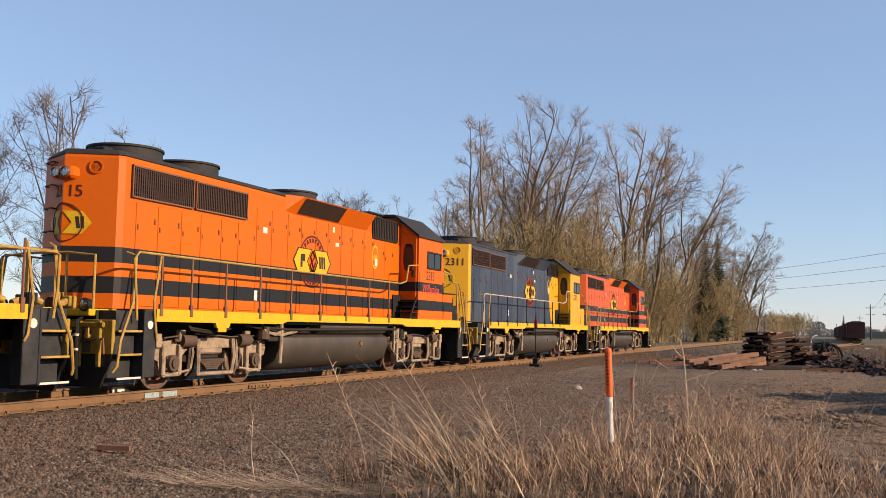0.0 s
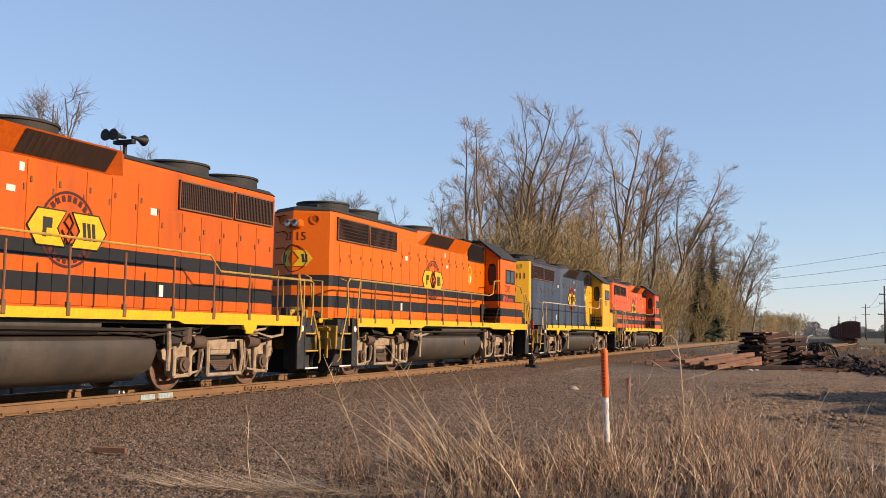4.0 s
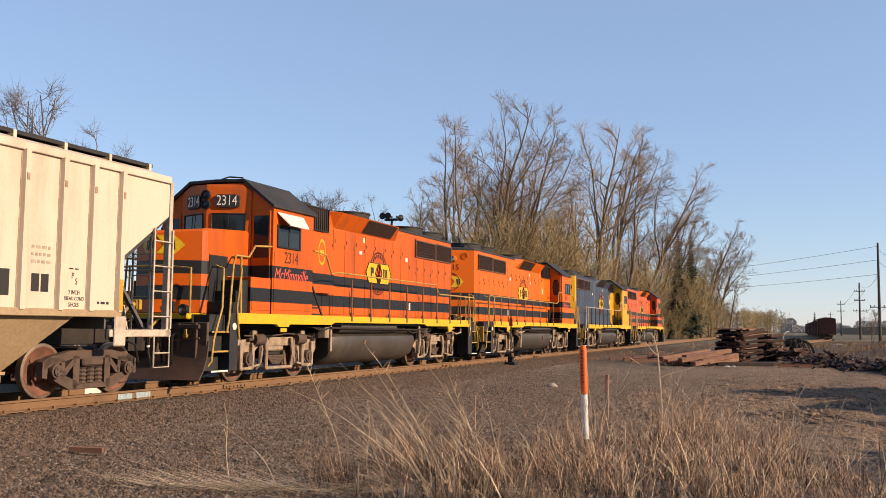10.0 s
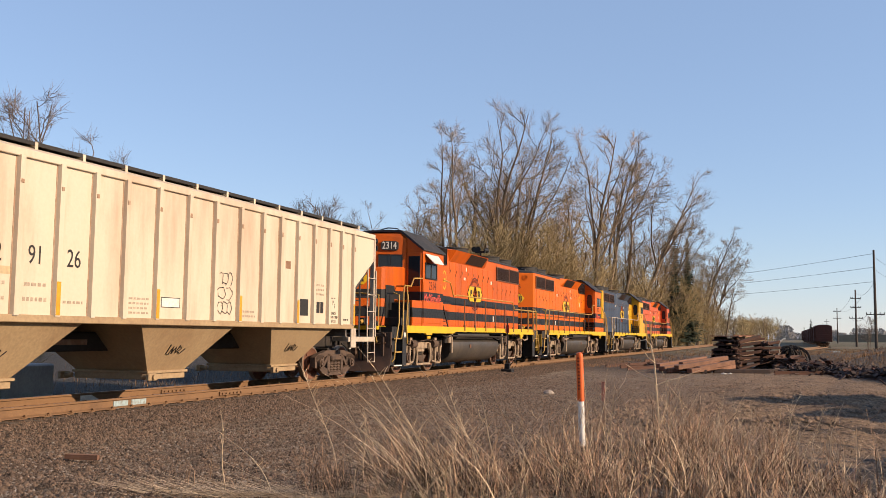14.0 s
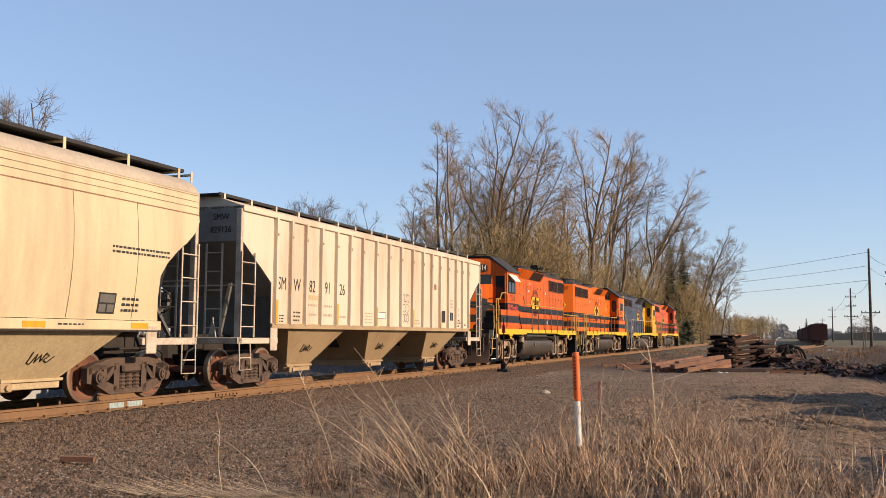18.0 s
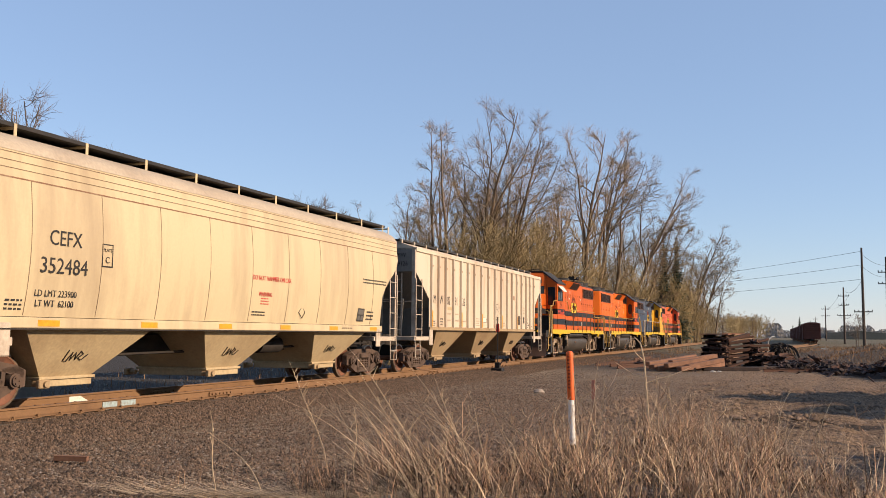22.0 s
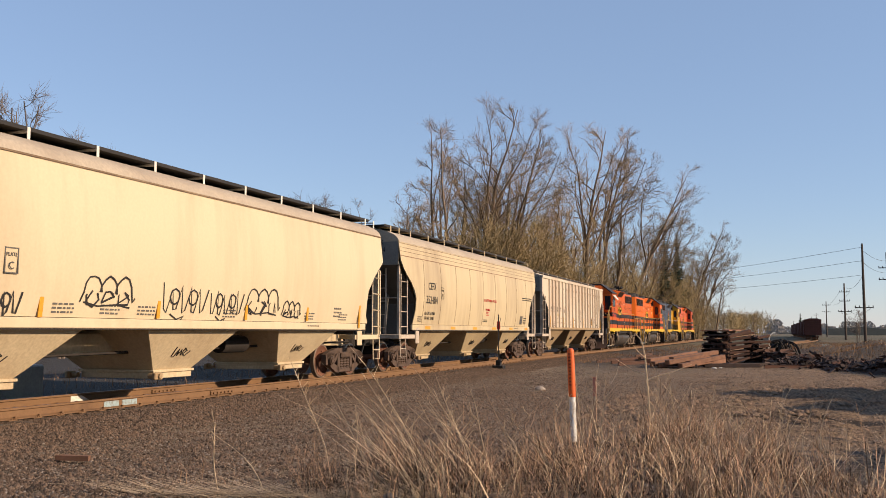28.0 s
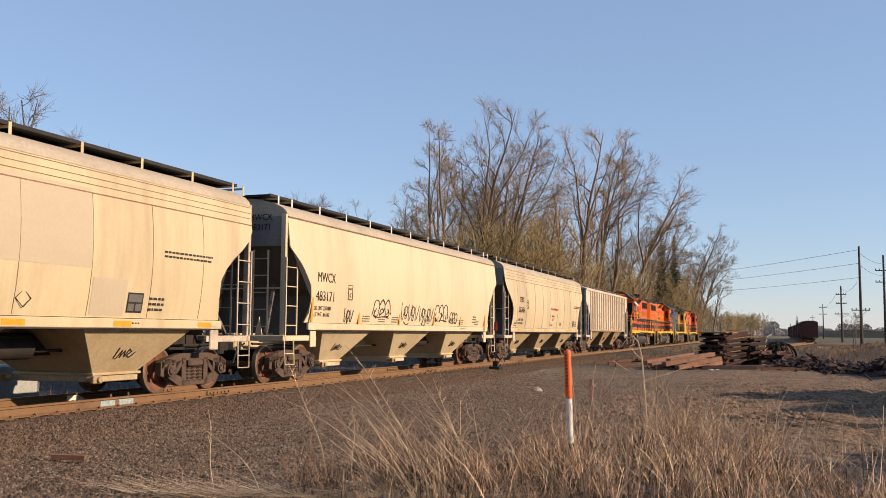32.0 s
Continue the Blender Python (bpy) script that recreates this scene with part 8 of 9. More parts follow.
def far_woods():
    """Far belts of trees on the horizon, one uneven mass of twiggy tufts."""
    r = np.random.default_rng(8)
    tri = []
    def tuft(x, y, h, w, n):
        p = r.random((n, 2))
        ht = h * p[:, 0] ** 1.3
        rad = w * np.sqrt(np.clip(1 - (ht / h - 0.45) ** 2 * 2.6, 0.06, 1)) * (2 * p[:, 1] - 1)
        a = r.random(n) * 6.283
        s = (0.05 * h + 0.32) * (0.5 + r.random(n))
        cx, cy, cz = x + rad * np.cos(a * 0 + 0.0), y + rad * 0.5 * np.sin(a), GROUND + ht
        for k in range(3):
            b = a + k * 2.094
            tri.append(np.stack([cx + s * 0.6 * np.cos(b), cy + s * 0.4 * np.sin(b * 1.7), cz + s * np.sin(b)], 1))
        q = np.stack(tri[-3:], 1)
        del tri[-3:]
        tri.append(q)
    for k in range(60):
        tuft(4 + 330 * r.random(), 760 + 150 * r.random(), 6 + 6 * r.random() ** 2, 8, 620)
    for k in range(60):
        tuft(-420 + 400 * r.random(), 420 + 300 * r.random(), 9 + 8 * r.random(), 7, 130)
    v = np.concatenate(tri).reshape(-1, 3)
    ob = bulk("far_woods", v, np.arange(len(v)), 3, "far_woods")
    tagged(ob, "grey-brown belt of distant trees, haze mixed into the colour", "woods", "", "stuff")
    h = Shape()
    pts = [(-900 + 45 * k, 4 + 14 * (0.5 + 0.5 * noise.noise((k * 0.23, 1.0, 0)))) for k in range(60)]
    for (x0, h0), (x1, h1) in zip(pts, pts[1:]):
        h.add([(x0, 2700, -2), (x1, 2700, -2), (x1, 2860, h1), (x0, 2860, h0), (x1, 2990, -2), (x0, 2990, -2)], [(0, 1, 2, 3), (3, 2, 4, 5)])
    ob = part("far_hill", h, "hill", None)
    tagged(ob, "low hills on the horizon, tinted blue for haze", "hill", "", "structure")
    hd = Shape()
    for k in range(60):
        x = 40 + 9 * k
        hd.add([(x, 560, -0.5), (x + 9, 560, -0.5), (x + 9, 562, 3.6 + 1.2 * noise.noise((k * 0.6, 0, 0))), (x, 562, 3.6 + 1.2 * noise.noise((k * 0.6 - 0.6, 0, 0))), (x + 9, 566, -0.5), (x, 566, -0.5)], [(0, 1, 2, 3), (3, 2, 4, 5)])
    ob = part("far_hedge", hd, "hedge", None)
    tagged(ob, "dark hedge row across the far field", "hedge", "", "structure")


# The blue of far air is painted straight onto the hills.
M["hill"] = mat("far_hill", (0.42, 0.46, 0.52), 1.0, amount=0.3, scale=0.01, fine=0.05, bump=0.0)


# ---- things in the yard ----
def marker_post(x, y):
    T = thing("marker_post", "round orange and white plastic marker post standing in weeds", "marker post", m=Matrix.Translation((x, y, ground_z(x, y) - 0.075)) @ Matrix.Rotation(radians(-1.6), 4, "Y"))
    part("lower_tube", Shape().lathe([(0.048, -0.05), (0.048, 0.76)], (0, 0, 0), "z", 18), "post_white", T, "white lower tube", smooth=True)
    part("upper_tube", Shape().lathe([(0.053, 0.72), (0.053, 1.37), (0.050, 1.40), (0.035, 1.425), (0.0, 1.432)], (0, 0, 0), "z", 18), "post_orange", T, "orange upper tube", smooth=True)
    s = Shape()
    for k in range(10):
        a = 1.36 - k * 0.05
        for j in range(3):
            b = -2.05 + 0.22 * j
            s.add([(0.0545 * math.cos(b + q), 0.0545 * math.sin(b + q), a - z) for q, z in ((0, 0), (0.15, 0), (0.15, 0.022), (0, 0.022))], [(0, 1, 2, 3)])
    part("warning_text", s, "letter_dark_red", T, "small faded writing")


def survey_lath(x, y):
    T = thing("survey_lath", "thin wooden survey stake with a faded pink top", "stake", m=Matrix.Translation((x, y, ground_z(x, y))))
    part("stake", Shape().box(-0.03, 0.03, -0.01, 0.01, -0.05, 0.48, 0.004), "dark_grass", T)
    part("painted_top", Shape().box(-0.031, 0.031, -0.011, 0.011, 0.46, 0.80, 0.004), "pink_lath", T, "faded pink painted top")


def signal_rod(x, y):
    T = thing("switch_marker", "thin dark steel rod with a small red target beside the rail", "marker", m=Matrix.Translation((x, y, ground_z(x, y))))
    part("rod", Shape().cyl((0, 0, 0), (0, 0, 2.15), 0.022, 8), "black", T)
    part("target", Shape().prism([(-0.07, 1.55), (0.07, 1.55), (0.06, 1.85), (0.0, 1.92), (-0.06, 1.85)], "y", -0.015, 0.015), "letter_red", T, "small red target")
    b = Shape().box(-0.22, 0.22, -0.18, 0.18, -0.02, 0.12, 0.02).box(-0.10, 0.10, -0.10, 0.10, 0.1, 0.34, 0.02)
    part("base", b, "black", T)
    part("lever", Shape().tube([(0.1, 0, 0.25), (0.3, -0.05, 0.5), (0.42, -0.1, 0.32)], 0.018, 6), "black", T)


BEAM = [(-0.07, 0.0), (0.07, 0.0), (0.07, 0.02), (0.012, 0.04), (0.012, 0.125), (0.035, 0.135), (0.035, 0.165), (-0.035, 0.165), (-0.035, 0.135), (-0.012, 0.125), (-0.012, 0.04), (-0.07, 0.02)]


def scrap_rails():
    """Stacks of lifted rail on timbers, with loose lengths and ties lying before them."""
    rnd = random.Random(21)
    meshes = {}
    for ln in (2.3, 3.2, 4.4, 6.0):
        me = Shape().prism(BEAM, "y", -ln / 2, ln / 2).mesh("scrap_rail")
        me.materials.append(M["scrap_rust"])
        meshes[ln] = me
    tie = Shape().box(-0.12, 0.12, -1.3, 1.3, 0, 0.17, 0.012).mesh("dunnage")
    tie.materials.append(M["scrap_dark"])

    def stack(x, y, turn, rows, across, ln, label, gap=0.19, jag=0.22):
        T = thing("rail_stack", label, "rail stack", "stacks of lifted rail", m=Matrix.Translation((x, y, ground_z(x, y))) @ Matrix.Rotation(radians(turn), 4, "Z"))
        z = 0.0
        for r in range(rows):
            skew, ox, oy = rnd.uniform(-5, 5), rnd.uniform(-0.08, 0.08), rnd.uniform(-0.18, 0.18)
            for yy in (-ln * 0.46, -ln * 0.2, ln * 0.30):
                d = new("dunnage", tie)
                d.parent = T
                d.matrix_basis = Matrix.Translation((rnd.uniform(-0.1, 0.1), yy + rnd.uniform(-0.15, 0.15), z)) @ Matrix.Rotation(radians(90), 4, "Z") @ Matrix.Diagonal((0.9, across * gap / 2.6 * 0.96, 0.42, 1))
            z += 0.07
            for k in range(across):
                o = new("scrap_rail", meshes[ln])
                o.parent = T
                o.matrix_basis = Matrix.Rotation(radians(skew), 4, "Z") @ Matrix.Translation(((k - (across - 1) / 2) * gap + ox + rnd.uniform(-0.03, 0.03), oy + rnd.uniform(-jag, jag), z + rnd.uniform(-0.015, 0.03))) @ Matrix.Rotation(radians(rnd.uniform(-9, 9) * jag), 4, "Z") @ Matrix.Rotation(radians(rnd.choice((0, 0, 90, 180))), 4, "Y")
            z += 0.165
        return T
    def splayed(T, x, y0, rows, z0, step, reach):
        """Short thick beams laid through the layers of a stack, their far ends tipped up and jutting out of its sunlit side."""
        for r in range(rows):
            for k in range(2):
                o = new("beam_end", ends)
                o.parent = T
                o.matrix_basis = Matrix.Translation((x + rnd.uniform(-0.1, 0.1), y0 + k * reach + rnd.uniform(-0.1, 0.1), z0 + r * step + rnd.uniform(-0.02, 0.02))) @ Matrix.Rotation(radians(rnd.uniform(22, 46)), 4, "Z") @ Matrix.Rotation(radians(-rnd.uniform(2, 14)), 4, "Y") @ Matrix.Diagonal((rnd.uniform(0.6, 1.05), 1.0, rnd.uniform(0.8, 1.4), 1))
    ends = Shape().box(-0.75, 0.75, -0.12, 0.12, -0.055, 0.055, 0.015).mesh("beam_end")
    ends.materials.append(M["scrap_rust"])
    tall = stack(9.75, 52.2, -3, 7, 7, 3.2, "tall dark stack of rusty rails on timber spacers", 0.19, 0.05)
    splayed(tall, 1.0, -1.1, 7, 0.14, 0.225, 1.2)
    part("cover_plate", Shape().prism([(-0.78, -1.75), (0.66, -1.8), (0.98, 1.65), (-0.68, 1.7)], "z", 1.65, 1.70).prism([(0.3, -1.2), (1.35, -0.5), (1.2, 0.1), (0.2, -0.3)], "z", 1.702, 1.74), "old_timber", tall, "rusty brown plates laid over the top")
    second = stack(11.45, 53.6, -6, 6, 4, 2.3, "stack of rusty rails with ends splayed out in sunlight", 0.19, 0.2)
    splayed(second, 0.3, -0.8, 6, 0.12, 0.235, 0.9)
    low = stack(12.7, 53.0, -12, 3, 6, 2.3, "low stack of rusty rails and plates", 0.2, 0.3)
    splayed(low, 0.1, -1.0, 3, 0.10, 0.2, 0.8)
    # black cables heaped behind the low stack
    C = thing("cable_heap", "tangled heap of black cables behind the rail stacks", "cable heap")
    for k in range(44):
        cx, cy = 12.85 + rnd.uniform(-0.4, 0.4), 55.2 + rnd.uniform(-0.5, 0.5)
        w, h, b = rnd.uniform(0.25, 0.65), rnd.uniform(0.4, 1.25), rnd.uniform(-1.2, 1.2)
        pts = [(cx + w * math.cos(a) * math.cos(b), cy + w * math.cos(a) * math.sin(b), ground_z(cx, cy) + h * max(math.sin(a), -0.03) ** 0.7 if math.sin(a) > 0 else ground_z(cx, cy)) for a in [math.pi * i / 10 for i in range(11)]]
        part("cable", Shape().tube(pts, rnd.uniform(0.025, 0.045), 6), "under_dark", C, smooth=True)
    # loose lengths in front and beside
    for x, y, z, turn, tilt, ln in ((8.0, 46.9, 0.06, -40, 5, 3.2), (7.9, 45.0, 0.12, -36, 5, 2.3), (8.3, 44.8, 0.10, -42, 7, 2.3), (8.6, 44.6, 0.22, -38, 6, 2.3), (9.1, 44.7, 0.06, -34, 5, 2.3), (9.5, 45.2, 0.20, -40, 7, 2.3),
                                    (7.9, 46.2, 0.28, -38, 6, 3.2), (8.9, 46.3, 0.36, -36, 5, 3.2), (9.6, 46.2, 0.05, -30, 3, 2.3), (8.3, 47.4, 0.10, -44, 4, 3.2)):
        ob = new("loose_timber", Shape().box(-0.14, 0.14, -ln / 2, ln / 2, 0, 0.2, 0.02).mesh("loose_timber"))
        ob.data.materials.append(M["old_timber"])
        tagged(ob, "loose reddish-brown beam leaning on others in the yard", "beam", "loose beams")
        ob.matrix_world = Matrix.Translation((x, y, ground_z(x, y) + z + 0.05)) @ Matrix.Rotation(radians(turn), 4, "Z") @ Matrix.Rotation(radians(tilt), 4, "X")
    for x, y, turn, ln in ((6.2, 51.0, -9, 6.0), (5.6, 54.0, -7, 6.0), (6.8, 57.0, -8, 6.0), (5.2, 60.0, -4, 6.0), (4.7, 56.0, -6, 6.0), (7.6, 53.0, -12, 6.0), (6.0, 47.5, -14, 4.4), (13.9, 46.0, -58, 4.4), (3.9, 52.0, -2, 6.0), (4.3, 64.0, -3, 6.0), (7.4, 49.6, -25, 4.4), (5.4, 50.0, -18, 4.4)):
        ob = tagged(new("loose_rail", meshes[ln]), "long rusty rail lying on the ground", "rail", "loose rails")
        ob.matrix_world = Matrix.Translation((x, y, ground_z(x, y))) @ Matrix.Rotation(radians(turn), 4, "Z")
    for x, y, z, turn in ((8.6, 45.6, -0.02, 20), (9.6, 47.0, -0.02, 25), (10.6, 45.8, 0.0, -70), (7.8, 47.2, 0.0, 30), (11.8, 47.5, 0.0, -40)):
        o = tagged(new("old_tie", tie), "dark weathered wooden tie on the ground", "tie", "old ties")
        o.matrix_world = Matrix.Translation((x, y, ground_z(x, y) + z)) @ Matrix.Rotation(radians(turn), 4, "Z")
    # heap of plates and old hardware
    r = random.Random(4)
    T = thing("scrap_heap", "long low heap of dark rusty tie plates and hardware", "scrap heap")
    pm = []
    for k in range(3):
        me = Shape().box(-0.17, 0.17, -0.10, 0.10, -0.012, 0.012, 0.004).box(-0.03, 0.03, -0.1, 0.1, 0.012, 0.03).mesh("tie_plate") if k < 2 else Shape().box(-0.45, 0.45, -0.05, 0.05, -0.03, 0.03, 0.008).mesh("joint_bar")
        me.materials.append(M["scrap_dark"] if k != 1 else M["scrap_rust"])
        pm.append(me)
    for k in range(290):
        u = r.random()
        cx, cy = 13.2 + 5.2 * u, 51.5 - 11.0 * u
        q = r.gauss(0, 1)
        p = r.gauss(0, 0.85)
        hh = (0.32 + 0.58 * u) * math.exp(-0.5 * p * p) * (0.75 + 0.35 * math.sin(9 * u))
        o = new("tie_plate" if k % 5 else "joint_bar", pm[2 if k % 5 == 0 else k % 2])
        o.parent = T
        x, y = cx + 0.7 * p, cy + 0.9 * q
        o.matrix_basis = Matrix.Translation((x, y, ground_z(x, y) + hh * r.uniform(0.5, 1.0) + 0.03)) @ Euler((r.gauss(0, 0.28), r.gauss(0, 0.28), r.uniform(0, 6.28))).to_matrix().to_4x4() @ Matrix.Diagonal((1.25, 1.5, 1.6, 1))
    core = Shape()
    n = 24
    rings = []
    for i in range(n + 1):
        u = i / n
        cx, cy = 13.0 + 5.6 * u, 52.0 - 12.0 * u
        hgt = (0.16 + 0.46 * u) * (0.8 + 0.35 * math.sin(9 * u)) * (0.15 if i in (0, n) else 1)
        rings.append([(cx + a, cy + a * 0.6, GROUND - 0.05 + hgt * max(0.0, math.cos(a / 1.5 * 1.57)) * r.uniform(0.8, 1.1)) for a in (-1.5, -1.0, -0.5, 0, 0.5, 1.0, 1.5)])
    core.loft(rings, closed=False)
    part("heap_core", core, "scrap_dark", T)
    bits = Shape()
    for k in range(1500):
        u = r.random() ** 0.7
        p, q = r.gauss(0, 0.8), r.gauss(0, 0.7)
        x, y = 13.2 + 5.4 * u + 0.75 * p + 0.3 * q, 51.5 - 11.4 * u + 0.5 * p + q
        z = ground_z(x, y) + 0.04 + (0.2 + 0.5 * u) * math.exp(-0.6 * p * p) * (0.75 + 0.35 * math.sin(9 * u)) * r.uniform(0.55, 1.1)
        m = Matrix.Translation((x, y, z)) @ Euler((r.gauss(0, 0.5), r.gauss(0, 0.5), r.uniform(0, 6.28))).to_matrix().to_4x4()
        a, b, c = r.uniform(0.08, 0.27), r.uniform(0.04, 0.11), r.uniform(0.012, 0.03)
        bits.add([m @ Vector(v) for v in ((-a, -b, -c), (a, -b, -c), (a, b, -c), (-a, b, -c), (-a, -b, c), (a, -b, c), (a, b, c), (-a, b, c))], [(3, 2, 1, 0), (4, 5, 6, 7), (0, 1, 5, 4), (1, 2, 6, 5), (2, 3, 7, 6), (3, 0, 4, 7)])
    tagged(part("scrap_mass", bits, "scrap_pile", T), kind="stuff")
    for x, y, s, mt, nm, lb in ((9.9, 44.3, 0.075, "white", "white_sack", "crumpled white sack on the ground"), (10.15, 44.6, 0.055, "white", "white_sack", "crumpled white sack on the ground"), (16.3, 44.6, 0.13, "white", "pale_stone", "pale stone by the scrap heap"), (13.1, 49.9, 0.22, "pink_lath", "brick_lump", "reddish lump by the heap")):
        q = Shape()
        q.loft([[(x + s * k * math.cos(a) * r.uniform(0.8, 1.3) * 1.6, y + s * k * math.sin(a), ground_z(x, y) + s * z) for a in [6.283 * i / 9 for i in range(9)]] for k, z in ((0.9, -0.1), (1.0, 0.35), (0.75, 0.8), (0.3, 1.0))])
        tagged(part(nm, q, mt), lb, "debris")
    hs = Shape().tube([(12.16, 53.9, 0.2), (12.22, 53.8, 0.9), (12.28, 53.7, 1.08), (12.42, 53.75, 1.19), (12.55, 53.8, 1.2)], 0.035, 8)
    tagged(part("pale_pipe", hs, "white", smooth=True), "bent pale plastic pipe sticking out of the scrap", "pipe")


def boxcars():
    T = thing("boxcar", "dark red-brown railway boxcar parked on the siding", "railway wagon", "parked boxcars")
    L, w, z0, z1 = 16.2, 1.45, 0.85, 3.85
    b = Shape().prism([(-w, z0), (w, z0), (w, z1), (w * 0.5, z1 + 0.22), (-w * 0.5, z1 + 0.22), (-w, z1)], "y", 0.3, L - 0.3)
    part("body", b, "gondola", T)
    for k in range(8):
        zz = z0 + 0.1 + k * (z1 - z0 - 0.2) / 7
        for y in (0.26, L - 0.26):
            part("end_rib", Shape().box(-w + 0.08, w - 0.08, y - 0.06, y + 0.06, zz - 0.06, zz + 0.06, 0.02), "gondola", T)
    for k in range(12):
        y = 0.7 + k * (L - 1.4) / 11
        for s in (-1, 1):
            part("side_post", Shape().box(s * w, s * (w + 0.08), y - 0.06, y + 0.06, z0 - 0.05, z1, 0.01), "gondola", T)
    part("sliding_door", Shape().box(-w - 0.1, -w, L / 2 - 1.5, L / 2 + 1.5, z0, z1 - 0.1, 0.02), "gondola", T)
    ladder(T, w - 0.45, w - 0.05, 0.16, z0 - 0.3, z1 - 0.2, 7, "gondola")
    part("underframe", Shape().box(-0.3, 0.3, 0.0, L, 0.5, 0.78), "under_dark", T)
    for y in (1.8, L - 1.8):
        for e in (-0.85, 0.85):
            wv = Shape()
            for s in (-1, 1):
                wv.lathe([(0.42, -0.06), (0.42, 0.06)], (s * 0.755, y + e, 0.42), "x", 16)
            wv.cyl((-0.8, y + e, 0.42), (0.8, y + e, 0.42), 0.07, 8)
            part("wheelset", wv, "wheel", T)
        for s in (-1, 1):
            part("truck_frame", Shape().box(s * 0.9, s * 1.0, y - 1.1, y + 1.1, 0.35, 0.65, 0.03), "truck_brown", T)
    for k in range(10):
        y = 195.0 + 17.0 * k
        m = Matrix.Translation((siding_x(y), y, -0.18))
        if k == 0:
            T.matrix_world = m
        else:
            copy_thing(T, m)


def concrete_blocks():
    """A row of low concrete blocks on the far side of the track."""
    for k in range(4):
        x, y = -3.95 - 0.02 * k, 16.85 - 2.1 * k
        T = part("concrete_block", Shape().box(-0.35, 0.35, -1.02, 1.02, 0, 0.86, 0.04), "concrete")
        T.matrix_world = Matrix.Translation((x, y, ground_z(x, y)))
        tagged(T, "low stained grey concrete block beyond the track", "concrete block", "concrete blocks")


def utility_pole(x, y, h, arms, lean=0.0):
    T = thing("utility_pole", "dark wooden utility pole with crossarms and insulators", "utility pole", "utility poles", m=Matrix.Translation((x, y, GROUND)) @ Matrix.Rotation(radians(0.6 * lean), 4, "Y"))
    part("pole", Shape().tube([(0, 0, -0.3), (0, 0, h * 0.5), (0, 0, h)], [0.24, 0.19, 0.14], 10), "pole_wood", T, smooth=True)
    for z, w in arms:
        a = part("crossarm", Shape().box(-w, w, -0.06, 0.06, z - 0.07, z + 0.07, 0.01), "pole_wood", T)
        for k in (-0.95, -0.5, 0.5, 0.95):
            part("insulator", Shape().lathe([(0.03, 0.07), (0.08, 0.12), (0.05, 0.2), (0.08, 0.26), (0.02, 0.32)], (w * k, 0, z), "z", 8), "black", a)


def wires():
    def wire(a, b, sag, r=0.022):
        a, b = Vector(a), Vector(b)
        pts = [a.lerp(b, k / 14) - Vector((0, 0, 4 * sag * (k / 14) * (1 - k / 14))) for k in range(15)]
        tagged(part("power_line", Shape().tube(pts, r, 4), "wire"), "thin dark overhead power line", "cable", "overhead lines")
    for z, z2 in ((13.7, 15.0), (11.7, 13.4), (9.6, 11.4)):
        wire((25.1, 150.7, z), (-30, 260, z2), 0.7, 0.028)
    for z in (13.3, 11.5):
        wire((25.1, 150.7, z), (29.2, 158, z - 1.2), 0.5)
    for x in (-1.0, 1.0):
        wire((25.1 + x, 150.7, 4.9), (26.7 + x, 214, 5.6), 0.9)
        wire((26.7 + x, 214, 9.6), (30.5 + x, 363, 11.4), 1.4)
    wire((25.1, 150.7, 9.6), (26.7, 214, 10.9), 1.2)


def small_ground_things():
    for x, y, s, nm, lb in ((6.3, 25.8, 0.12, "pale_stone", "pale lump of stone on the gravel"), (8.95, 8.5, 0.085, "pale_stone", "pale stone half hidden in dry grass"), (9.9, 8.7, 0.10, "dark_stone", "dark stone among the grass")):
        r = random.Random(int(x * 10))
        q = Shape().loft([[(x + s * k * math.cos(a) * r.uniform(0.85, 1.2) * 1.2, y + s * k * math.sin(a) * r.uniform(0.85, 1.2), ground_z(x, y) + s * z) for a in [6.283 * i / 10 for i in range(10)]] for k, z in ((0.9, -0.2), (1.05, 0.2), (0.9, 0.6), (0.45, 0.9))])
        tagged(part(nm, q, "pale_gravel" if nm == "pale_stone" else "ballast"), lb, "stone")
    b = Shape().prism([(0, 0), (0.44, 0.02), (0.42, 0.10), (0.03, 0.12)], "z", 0.0, 0.06)
    ob = part("broken_plank", b, "old_timber")
    ob.matrix_world = Matrix.Translation((4.05, 9.58, ground_z(4.05, 9.58) + 0.03)) @ Matrix.Rotation(radians(7), 4, "Z")
    tagged(ob, "short weathered broken plank on the ballast", "plank")


def puddle():
    """Standing water on the rough ground beside the siding."""
    r = random.Random(9)
    z = GROUND + 0.06
    out = [(18.15 + 1.15 * math.cos(a) * r.uniform(0.75, 1.15), 121 + 13.5 * math.sin(a) * r.uniform(0.8, 1.1), z) for a in [6.283 * i / 26 for i in range(26)]]
    tagged(part("puddle", Shape().add(out, [tuple(range(26))]), "puddle"), "shallow pale puddle on rough ground", "water", "", "structure")


M["puddle"] = mat("puddle_water", (0.10, 0.085, 0.07), 0.06, bump=0.0, spec=0.6)


